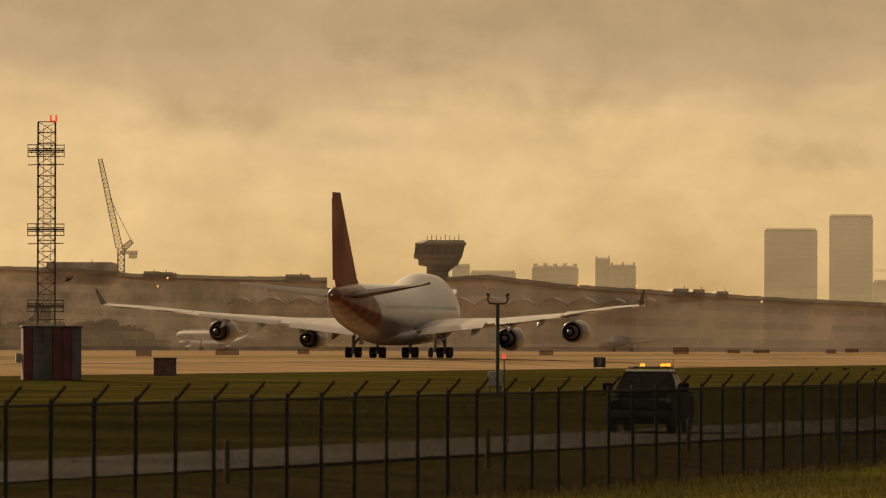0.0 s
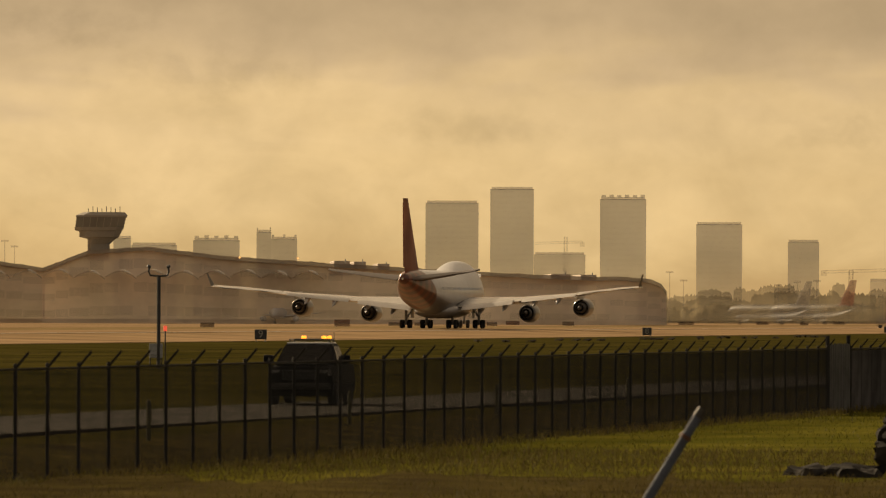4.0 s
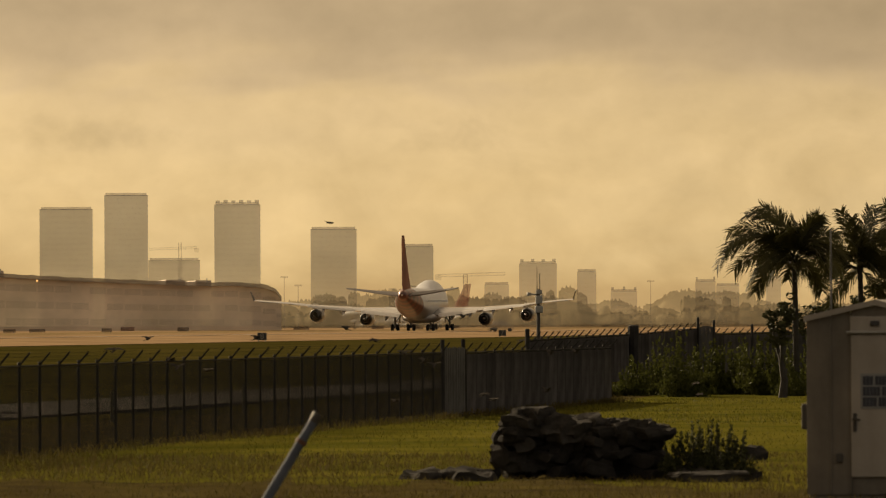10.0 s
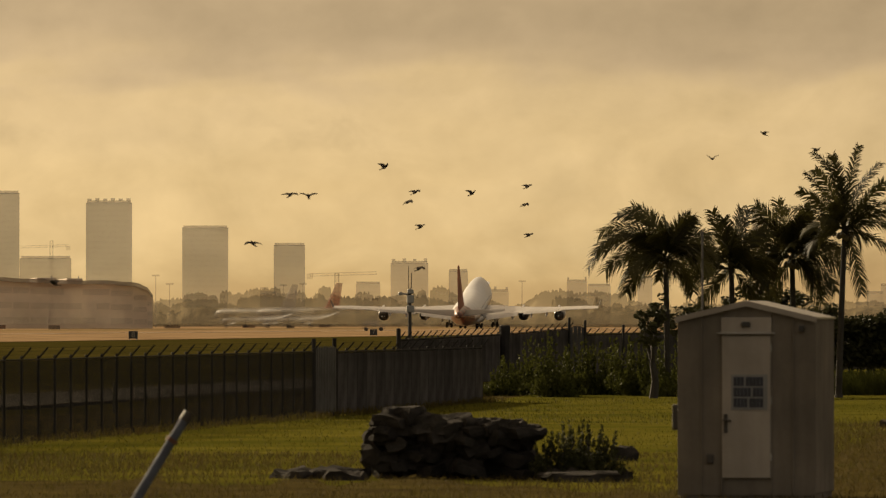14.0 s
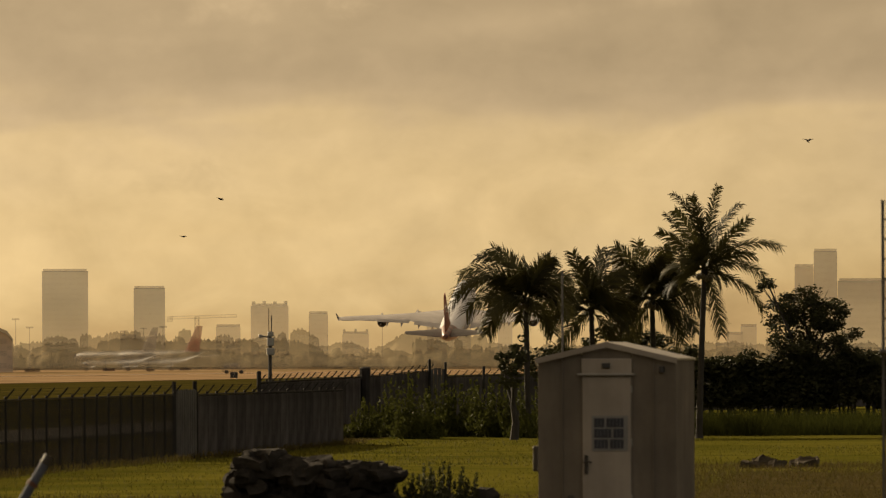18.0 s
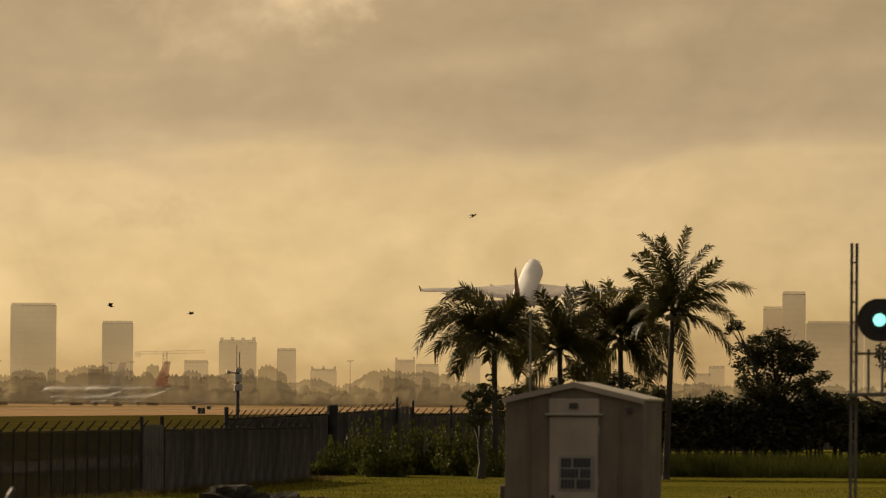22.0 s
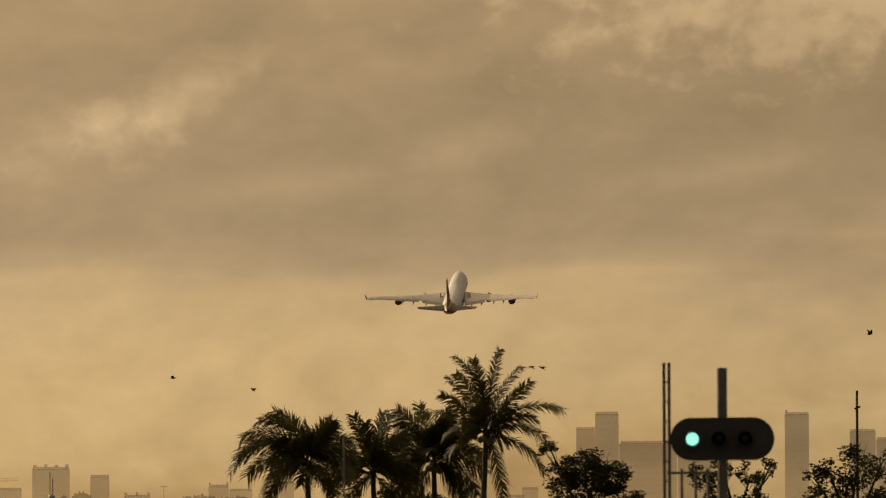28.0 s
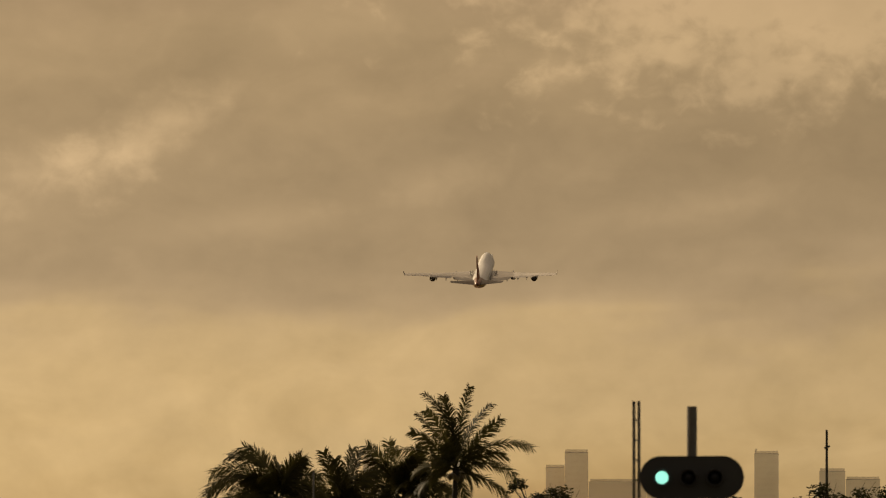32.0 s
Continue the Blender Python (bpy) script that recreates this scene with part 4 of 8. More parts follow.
def control_tower():
    d = 2030
    base = polar(-0.036, d, z=1.3)
    ob = thing("control_tower", Matrix.Translation(base), "brown control tower with flared lopsided cab and roof aerials", "control tower")
    z = lambda el: EYE.z + d * math.tan(radians(el)) - 1.3

    def ring(el, l, r, dp, cut=0.3):
        """A cut-cornered storey outline from left to right of the tower's middle line."""
        c = cut * (r - l) / 2
        return [Vector((x, y, z(el))) for x, y in ((l + c, -dp), (r - c, -dp), (r, -dp + c), (r, dp - c), (r - c, dp), (l + c, dp), (l, dp - c), (l, -dp + c))]

    bm = bmesh.new()
    loft(bm, [ring(0.40, -2.8, 2.9, 2.9), ring(0.525, -2.75, 2.85, 2.9)])
    part("shaft", bm, M["tower_concrete"], ob)
    bm = bmesh.new()
    loft(bm, [ring(0.52, -2.75, 2.9, 3.0), ring(0.557, -2.8, 4.4, 3.8), ring(0.5695, -4.8, 5.2, 4.8)])
    part("corbel", bm, M["tower_concrete"], ob)
    bm = bmesh.new()
    loft(bm, [ring(0.5695, -4.85, 5.2, 4.8), ring(0.61, -4.9, 5.9, 5.2), ring(0.618, -6.0, 6.1, 5.6), ring(0.64, -6.1, 6.5, 5.8)])
    cab = part("cab", bm, M["tower_concrete"], ob)
    bm = bmesh.new()
    loft(bm, [ring(0.64, -5.95, 6.4, 5.7), ring(0.712, -5.6, 7.05, 5.9)])
    part("cab_glass", bm, M["tower_pane"], cab, "dark slanted cab glazing")
    for k in range(6):
        bm = bmesh.new()
        s = k / 5
        rod(bm, (-4.0 + 8.6 * s, -5.75, z(0.64)), (-3.8 + 9.0 * s, -5.95, z(0.712)), 0.1, 4)
        part("mullion", bm, M["tower_concrete"], cab)
    bm = bmesh.new()
    loft(bm, [ring(0.712, -5.75, 7.3, 6.1), ring(0.725, -5.7, 7.35, 6.1), ring(0.748, -3.8, 6.7, 5.0)])
    part("roof", bm, M["tower_concrete"], ob)
    for i in range(8):
        bm = bmesh.new()
        x = -2.6 + 1.15 * i
        rod(bm, (x, 0, z(0.745)), (x, 0, z(0.776 + 0.007 * (i * 5 % 3))), 0.09)
        part("aerial", bm, M["steel_dark"], ob)


control_tower()


# ---------------------------------------------------------------- fences
def chain_panel(length, height, pitch=0.035, r=0.0019):
    """Diamond mesh wire of one bay."""
    verts, faces = [], []

    def strand(x0, z0, x1, z1):
        d = Vector((x1 - x0, 0, z1 - z0)).normalized()
        s = d.cross(Vector((0, 1, 0)))
        i = len(verts)
        for x, z in ((x0, z0), (x1, z1)):
            p = Vector((x, 0, z))
            for o in (s * r, -0.5 * s * r + Vector((0, 0.87 * r, 0)), -0.5 * s * r - Vector((0, 0.87 * r, 0))):
                verts.append(p + o)
        for k in range(3):
            a, b = i + k, i + (k + 1) % 3
            faces.append((a, b, b + 3, a + 3))

    n = int((length + height) / pitch)
    for i in range(n):
        s = i * pitch
        x0, z0 = (s, 0.0) if s < length else (length, s - length)
        x1, z1 = (s - height, height) if s > height else (0.0, s)
        strand(x0, z0, x1, z1)
        strand(length - x0, z0, length - x1, z1)
    me = bpy.data.meshes.new("chain_link")
    me.from_pydata([tuple(v) for v in verts], [], faces)
    me.materials.append(M["fence_wire"])
    return me


def fence_run(name, points, height, bay, label, arm=True, post_r=0.037, screen=False):
    """A chain-link fence through (x, y, z) points: posts, rails, mesh bays, slanted arms and barbed wire."""
    ob = thing(name, Matrix.Translation(points[0]), label, "fence")
    inv = ob.matrix_world.inverted()
    post = bmesh.new()
    rod(post, (0, 0, -0.3), (0, 0, height + 0.04), post_r, 8)
    rod(post, (0, 0, height + 0.04), (0, 0, height + 0.09), post_r * 1.25, 8, post_r * 0.5)
    post = mesh_of("post", post, M["fence_post"])
    armm = bmesh.new()
    rod(armm, (0, 0, height), (0, -0.24, height + 0.28), 0.024, 6)
    for s in (0.4, 0.7, 1.0):
        rod(armm, (-0.03, -0.24 * s, height + 0.28 * s + 0.02), (0.03, -0.24 * s, height + 0.28 * s + 0.02), 0.012, 4)
    armm = mesh_of("arm", armm, M["fence_post"])
    panel = {}
    for a, b in zip(points, points[1:]):
        a, b = Vector(a), Vector(b)
        run = (b - a)
        n = max(1, round(run.xy.length / bay))
        step = run / n
        turn = math.atan2(step.y, step.x)
        tilt = math.atan2(step.z, step.xy.length)
        key = round(step.length, 3)
        if key not in panel:
            panel[key] = chain_panel(step.length, height - 0.05)
            rail = bmesh.new()
            rod(rail, (0, 0, height - 0.02), (step.length, 0, height - 0.02), 0.026, 6)
            wire = bmesh.new()
            for s in (0.4, 0.7, 1.0):
                rod(wire, (0, -0.24 * s, height + 0.28 * s), (step.length, -0.24 * s, height + 0.28 * s), 0.0032, 3)
            cloth = bmesh.new()
            box(cloth, (step.length / 2, -0.022, height / 2 - 0.02), (step.length + 0.01, 0.012, height - 0.12))
            cloth = mesh_of("windscreen", cloth, M["windscreen_fabric"])
            panel[key] = (panel[key], mesh_of("rail", rail, M["fence_post"]), mesh_of("barbed_wire", wire, M["fence_wire"]), cloth)
        for i in range(n + 1):
            m = inv @ Matrix.Translation(a + step * i) @ Matrix.Rotation(turn, 4, "Z")
            if i < n or b == Vector(points[-1]):
                part("post", post, None, ob, at=m)
                if arm:
                    part("arm", armm, None, ob, at=m)
            if i < n:
                m2 = m @ Matrix.Rotation(-tilt, 4, "Y")
                part("chain_link", panel[key][0], None, ob, at=m2)
                part("rail", panel[key][1], None, ob, at=m2)
                if screen:
                    part("windscreen", panel[key][3], None, ob, at=m2)
                if arm:
                    part("barbed_wire", panel[key][2], None, ob, at=m2)
    return ob


V1 = 33.2
fence_run("perimeter_fence", [uv(111.87, V1, 0.0), uv(250.49, V1, 0.0), uv(252.7, V1, 0.0)], 2.1, 2.567, "black chain-link airfield fence with slanted barbed-wire arms")
fence_run("perimeter_fence", [uv(258.6, V1, 0.0), uv(302.2, V1, 0.0)], 2.08, 2.567, "black chain-link airfield fence lined with dark windscreen cloth", screen=True)


M["gate_sheet"] = material("gate_sheet", (0.09, 0.088, 0.088), 0.8, vary=0.3, size=0.8, fine=0.2, bump=0.1, spec=0.1)


def fence_gate():
    ob = thing("fence_gate", Matrix.Translation(uv(252.8, V1)), "narrow closed gate with tall posts in the airfield fence", "gate")
    inv = ob.matrix_world.inverted()
    for u in (252.8, 258.0):
        bm = bmesh.new()
        p = inv @ uv(u, V1, 0)
        rod(bm, (p.x, p.y, -0.3), (p.x, p.y, 2.5), 0.07, 10)
        part("gate_post", bm, M["fence_post"], ob)
    turn = Matrix.Rotation(radians(90 - HEADING), 4, "Z")
    for k, (u0, w) in enumerate(((252.9, 2.5), (255.45, 2.5))):
        m = inv @ Matrix.Translation(uv(u0, V1, 0.05)) @ turn
        bm = bmesh.new()
        for z in (0.08, 1.1, 2.1):
            rod(bm, (0, 0, z), (w, 0, z), 0.03, 6)
        for x in (0.03, w / 2, w - 0.03):
            rod(bm, (x, 0, 0.05), (x, 0, 2.12), 0.03, 6)
        leaf = part("gate_leaf", bm, M["fence_post"], ob, at=m)
        part("chain_link", chain_panel(w, 2.05), None, leaf)
        bm = bmesh.new()
        nb = 9
        for i in range(nb):
            box(bm, ((i + 0.5) * w / nb, -0.06 - 0.012 * (i % 2), 1.1 + 0.03 * math.sin(2.1 * i + k)), (w / nb, 0.012, 2.15))
        part("cover_sheet", bm, M["gate_sheet"], leaf, "pale ribbed cover sheet")


fence_gate()
F2 = [polar(5.835, 318, z=-0.06), polar(6.2, 345, z=0.0), polar(6.59, 370, z=0.08), polar(7.055, 398, z=0.32)]
fence_run("rear_fence", F2, 2.4, 3.2, "dark cloth-lined chain-link fence on a low bank behind the lawn", screen=True)
F3 = [polar(7.185, 398, z=0.02), polar(7.63, 425, z=0.06), polar(8.6, 470, z=0.1), polar(10.2, 520, z=0.1), polar(12.7, 560, z=0.1)]
fence_run("rear_fence", F3, 2.4, 3.2, "dark cloth-lined chain-link fence on a low bank behind the lawn", screen=True)


def rear_gate():
    """A closed sheeted gate between two tall posts in the rear fence."""
    d = 397.0
    a, b = polar(7.06, d), polar(7.175, d)
    ob = thing("rear_gate", Matrix.Translation(a) @ Matrix.Rotation(-radians(7.12), 4, "Z"), "grey sheeted gate between tall posts in the rear fence", "gate")
    w = (b - a).length
    top = EYE.z + d * math.tan(radians(-0.046))
    for x, el in ((0.0, 0.022), (w, 0.002)):
        bm = bmesh.new()
        h = EYE.z + d * math.tan(radians(el))
        rod(bm, (x, 0, -0.2), (x, 0, h), 0.065, 8)
        rod(bm, (x, 0, h), (x, 0, h + 0.05), 0.08, 8, 0.03)
        part("gate_post", bm, M["fence_post"], ob)
    for i in range(4):
        bm = bmesh.new()
        x = w * (i + 0.5) / 4
        h = top + 0.09 * math.sin(math.pi * (i + 0.5) / 4)
        rounded(bm, (x, 0.02 * (i % 2), h / 2), (w / 4 - 0.01, 0.03, h), 0.01)
        part("gate_panel", bm, M["gate_sheet"], ob)


def fence_tall_posts():
    for az, d, el, w in ((5.83, 317, -0.06, 0.09), (6.595, 368, -0.035, 0.26), (7.45, 410, -0.03, 0.07)):
        p = polar(az, d)
        h = EYE.z + d * math.tan(radians(el))
        ob = thing("fence_post", Matrix.Translation((p.x, p.y, 0)), "dark tall steel post in the rear fence", "post", "tall fence posts")
        bm = bmesh.new()
        rod(bm, (0, 0, -0.2), (0, 0, h), w, 8)
        part("shaft", bm, M["fence_post"], ob)
        bm = bmesh.new()
        rod(bm, (0, 0, h), (0, 0, h + 0.06), w * 1.1, 8, w * 0.7)
        part("cap", bm, M["fence_post"], ob)


rear_gate()
fence_tall_posts()


# ---------------------------------------------------------------- airfield things
def lattice(bm, base, top, w0, w1, bays, r=0.03, mat=0, sides=4):
    """A braced lattice mast between two points."""
    base, top = Vector(base), Vector(top)
    d = (top - base).normalized()
    x = d.cross(Vector((0, 1, 0.02))).normalized()
    y = d.cross(x)
    prev = None
    for i in range(bays + 1):
        s = i / bays
        c = base.lerp(top, s)
        w = (w0 + (w1 - w0) * s) / 2
        ring = [c + (x * math.cos(a) + y * math.sin(a)) * w * 1.414 for a in (math.pi / 4 + 2 * math.pi * k / sides for k in range(sides))]
        for k in range(sides):
            rod(bm, ring[k], ring[(k + 1) % sides], r * 0.6, 4, mat=mat, caps=False)
        if prev:
            for k in range(sides):
                rod(bm, prev[k], ring[k], r, 4, mat=mat, caps=False)
                a, b = (k, (k + 1) % sides) if i % 2 else ((k + 1) % sides, k)
                rod(bm, prev[a], ring[b], r * 0.6, 4, mat=mat, caps=False)
        prev = ring


def glideslope():
    d = 415.0
    az = -2.817
    base = polar(az, d, z=level(108))
    z = lambda el: EYE.z + d * math.tan(radians(el)) - base.z
    m = Matrix.Translation(base) @ Matrix.Rotation(radians(6), 4, "Z")
    hut = thing("antenna_shelter", m, "red and white striped equipment shelter on the airfield grass", "shelter")
    hh = z(0.118)
    w = 3.05
    for k in range(6):
        bm = bmesh.new()
        a = math.pi / 6 * 0
        x0 = -w / 2 + w * k / 6
        rounded(bm, (x0 + w / 12, 0, hh / 2), (w / 6 - 0.02, 2.4, hh - 0.1), 0.02)
        part("wall_panel", bm, M["mast_red"] if k in (0, 3, 4) else M["mast_white"], hut)
    bm = bmesh.new()
    rounded(bm, (0, 0, hh), (w + 0.12, 2.5, 0.1), 0.03)
    part("roof", bm, M["mast_white"], hut)
    bm = bmesh.new()
    rounded(bm, (-0.6, -1.26, 1.0), (0.85, 0.06, 1.9), 0.02)
    dr = part("door", bm, M["mast_white"], hut)
    bm = bmesh.new()
    rounded(bm, (-0.28, -1.32, 1.0), (0.05, 0.06, 0.16), 0.01)
    part("handle", bm, M["steel_dark"], dr)
    bm = bmesh.new()
    rounded(bm, (-w / 2 - 0.18, 0, 1.2), (0.3, 0.8, 0.5), 0.03)
    part("air_conditioner", bm, M["steel_grey"], hut)
    mast = thing("antenna_mast", Matrix.Translation(base + Vector((-0.35, 1.9, 0))), "red and white lattice antenna mast with three aerial tiers", "mast")
    top = z(1.60)
    for i in range(6):
        bm = bmesh.new()
        lattice(bm, (0, 0, top * i / 6), (0, 0, top * (i + 1) / 6), 0.9, 0.9, 4, 0.035)
        part("mast_section", bm, M["mast_red"] if i % 2 == 0 else M["mast_white"], mast)
    for el in (1.39, 0.82, 0.27):
        zz = z(el)
        bm = bmesh.new()
        rod(bm, (-0.95, -0.7, zz), (0.95, -0.7, zz), 0.05, 5)
        array = part("antenna_array", bm, M["steel_dark"], mast)
        for dz in (-0.75, -0.32, -0.1, 0.1, 0.3):
            bm = bmesh.new()
            rod(bm, (-0.95, -0.7, zz + dz), (0.95, -0.7, zz + dz * 0.95), 0.026, 5)
            part("crossbar", bm, M["steel_dark"], array)
        for x in (-0.95, -0.5, 0.5, 0.95):
            bm = bmesh.new()
            rod(bm, (x, -0.7, zz - 0.34), (x, -0.7, zz + 0.34), 0.02, 5)
            part("dipole", bm, M["steel_dark"], array)
        bm = bmesh.new()
        rod(bm, (0, -0.7, zz), (0, 0, zz), 0.05, 5)
        part("boom", bm, M["steel_dark"], array)
    bm = bmesh.new()
    for x in (-0.14, 0.14):
        rod(bm, (0.35 + x, 0, top), (0.35 + x, 0, top + 0.36), 0.06, 6)
    rod(bm, (0.2, 0, top + 0.02), (0.5, 0, top + 0.02), 0.06, 6)
    part("obstruction_light", bm, M["red_lamp"], mast, "twin red obstruction light")
    bm = bmesh.new()
    for s in (-0.2, 0.2):
        rod(bm, (s, 0.5, 0), (s, 0.5, top - 0.3), 0.02, 4)
    for i in range(int(top / 0.3)):
        rod(bm, (-0.2, 0.5, 0.2 + 0.3 * i), (0.2, 0.5, 0.2 + 0.3 * i), 0.012, 4)
    part("ladder", bm, M["steel_grey"], mast)


M["red_lamp"] = material("red_lamp", (0.5, 0.05, 0.03), 0.3, bump=0, emit=(1.0, 0.12, 0.06, 0.7))
M["amber_lamp"] = material("amber_lamp", (0.8, 0.4, 0.05), 0.3, bump=0, emit=(1.0, 0.32, 0.025, 2.0))
M["warm_lamp"] = material("warm_lamp", (0.9, 0.7, 0.4), 0.3, bump=0, emit=(1.0, 0.45, 0.12, 0.9))
M["green_lamp"] = material("green_lamp", (0.1, 0.6, 0.5), 0.2, bump=0, emit=(0.35, 1.0, 0.82, 1.1))
glideslope()


def text_plate(text, size, mat, parent, at, name="numeral"):
    cu = bpy.data.curves.new(name, "FONT")
    cu.body, cu.size, cu.align_x, cu.align_y, cu.extrude = text, size, "CENTER", "CENTER", 0.01
    tmp = bpy.data.objects.new(name, cu)
    scene.collection.objects.link(tmp)
    dg = bpy.context.evaluated_depsgraph_get()
    me = bpy.data.meshes.new_from_object(tmp.evaluated_get(dg))
    bpy.data.objects.remove(tmp)
    bpy.data.curves.remove(cu)
    me.materials.clear()
    me.materials.append(mat)
    return part(name, me, None, parent, at=at)


def distance_sign(az, v, text):
    d = v / math.sin(radians(HEADING - az))
    p = polar(az, d, z=level(v) + 0.02)
    ob = thing("distance_sign", Matrix.Translation(p) @ Matrix.Rotation(-radians(az), 4, "Z"), "black runway distance sign with white numeral " + text, "sign", "distance signs")
    bm = bmesh.new()
    rounded(bm, (0, 0, 0.72), (1.22, 0.3, 1.0), 0.05)
    part("sign_box", bm, M["black"], ob)
    for x in (-0.45, 0.45):
        bm = bmesh.new()
        rod(bm, (x, 0, -0.1), (x, 0, 0.26), 0.05, 8)
        part("leg", bm, M["steel_grey"], ob)
    text_plate(text, 1.05, M["paint_white"], ob, pose(0, -0.17, 0.72, 90, 0, 0))


distance_sign(1.134, 161, "9")
distance_sign(3.918, 161, "8")
distance_sign(5.65, 161, "7")


def dark_cabinet():
    d = 560.0
    p = polar(-1.997, d, z=level(143))
    ob = thing("equipment_cabinet", Matrix.Translation(p) @ Matrix.Rotation(radians(2), 4, "Z"), "dark brown equipment cabinet on the grass", "cabinet")
    bm = bmesh.new()
    rounded(bm, (0, 0, 0.62), (1.6, 1.2, 1.2), 0.03)
    part("body", bm, M["rust"], ob)
    bm = bmesh.new()
    rounded(bm, (0, 0, 1.24), (1.72, 1.32, 0.1), 0.03)
    part("lid", bm, M["steel_dark"], ob)
    bm = bmesh.new()
    rounded(bm, (0, -0.61, 0.62), (0.03, 0.03, 1.0), 0.01)
    part("door_seam", bm, M["black"], ob)


M["rust"] = material("rust", (0.12, 0.055, 0.035), 0.7, vary=0.3, size=0.5, fine=0.2)
dark_cabinet()


def wind_sensor():
    """A dark post with a yoke of two lamps, a box at its foot and a small red lamp beside it."""
    d = 360.0
    p = polar(0.399, d, z=level(80))
    top = EYE.z + d * math.tan(radians(0.29)) - p.z
    ob = thing("approach_light_post", Matrix.Translation(p), "dark post with two-armed lamp yoke and grey box", "light post")
    bm = bmesh.new()
    rod(bm, (0, 0, -0.2), (0, 0, top), 0.085, 8)
    part("pole", bm, M["black"], ob)
    bm = bmesh.new()
    tube_path(bm, [(-0.42, 0, top + 0.42), (-0.46, 0, top + 0.2), (-0.38, 0, top + 0.03), (0, 0, top), (0.38, 0, top + 0.03), (0.46, 0, top + 0.2), (0.42, 0, top + 0.42)], 0.045)
    part("yoke", bm, M["black"], ob)
    for s in (-1, 1):
        bm = bmesh.new()
        rod(bm, (s * 0.36, 0, top + 0.4), (s * 0.52, -0.02, top + 0.46), 0.07, 8)
        part("lamp_head", bm, M["black"], ob)
    bm = bmesh.new()
    rounded(bm, (-0.12, 0.1, 0.75), (0.62, 0.3, 0.65), 0.03)
    part("junction_box", bm, M["steel_grey"], ob)
    for x in (-0.38, 0.14, 0.3):
        bm = bmesh.new()
        rod(bm, (x, 0.1, -0.1), (x, 0.1, 0.5 if x < 0.2 else 1.65), 0.03, 6)
        part("leg", bm, M["steel_dark"], ob)
    bm = bmesh.new()
    rod(bm, (0.3, 0.1, 1.65), (0.3, 0.1, 1.88), 0.08, 8)
    part("red_lamp", bm, M["red_lamp"], ob, "small red lamp")


wind_sensor()


def weather_pole():
    d = 345.0
    p = polar(5.91, d, z=0.1)
    z = lambda el: EYE.z + d * math.tan(radians(el)) - p.z
    ob = thing("camera_pole", Matrix.Translation(p), "dark steel pole with cameras, boxes and a thin aerial", "pole")
    bm = bmesh.new()
    rod(bm, (0, 0, -0.2), (0, 0, z(0.235)), 0.1, 8, 0.075)
    part("pole", bm, M["steel_dark"], ob)
    bm = bmesh.new()
    rod(bm, (0.07, 0, z(0.18)), (0.07, 0, z(0.35)), 0.02, 5)
    rod(bm, (-0.05, 0, z(0.2)), (-0.05, 0, z(0.40)), 0.015, 5)
    part("aerial", bm, M["steel_dark"], ob)
    bm = bmesh.new()
    rod(bm, (0, 0, z(0.195)), (-0.38, -0.05, z(0.20)), 0.04, 6)
    rounded(bm, (-0.42, -0.05, z(0.20)), (0.16, 0.3, 0.16), 0.03)
    part("camera_head", bm, M["steel_grey"], ob)
    for el, w, h in ((0.16, 0.3, 0.35), (0.09, 0.34, 0.3), (0.215, 0.26, 0.2)):
        bm = bmesh.new()
        rounded(bm, (0.02, -0.08, z(el)), (w, 0.25, h), 0.03)
        part("equipment_box", bm, M["steel_grey"], ob)


weather_pole()


# ---------------------------------------------------------------- patrol truck on the perimeter road
M["truck_paint"] = material("truck_paint", (0.012, 0.012, 0.014), 0.5, vary=0.2, size=1.0, fine=0.05, bump=0, coat=0.0, spec=0.04)
M["truck_roof"] = material("truck_roof", (0.62, 0.60, 0.57), 0.3, vary=0.1, size=1.0, fine=0.05, bump=0, coat=0.4)
M["dark_glass"] = material("dark_glass", (0.012, 0.012, 0.013), 0.08, vary=0.1, size=1.0, bump=0, spec=0.2)
M["headlight"] = material("headlight", (0.22, 0.21, 0.2), 0.2, metal=0.3, vary=0.1, size=0.2, bump=0)


def wheel_ring(c, prof, n=20):
    return [[Vector((c[0] + q, c[1] + r * math.cos(a), c[2] + r * math.sin(a))) for a in (2 * math.pi * i / n for i in range(n))] for q, r in prof]


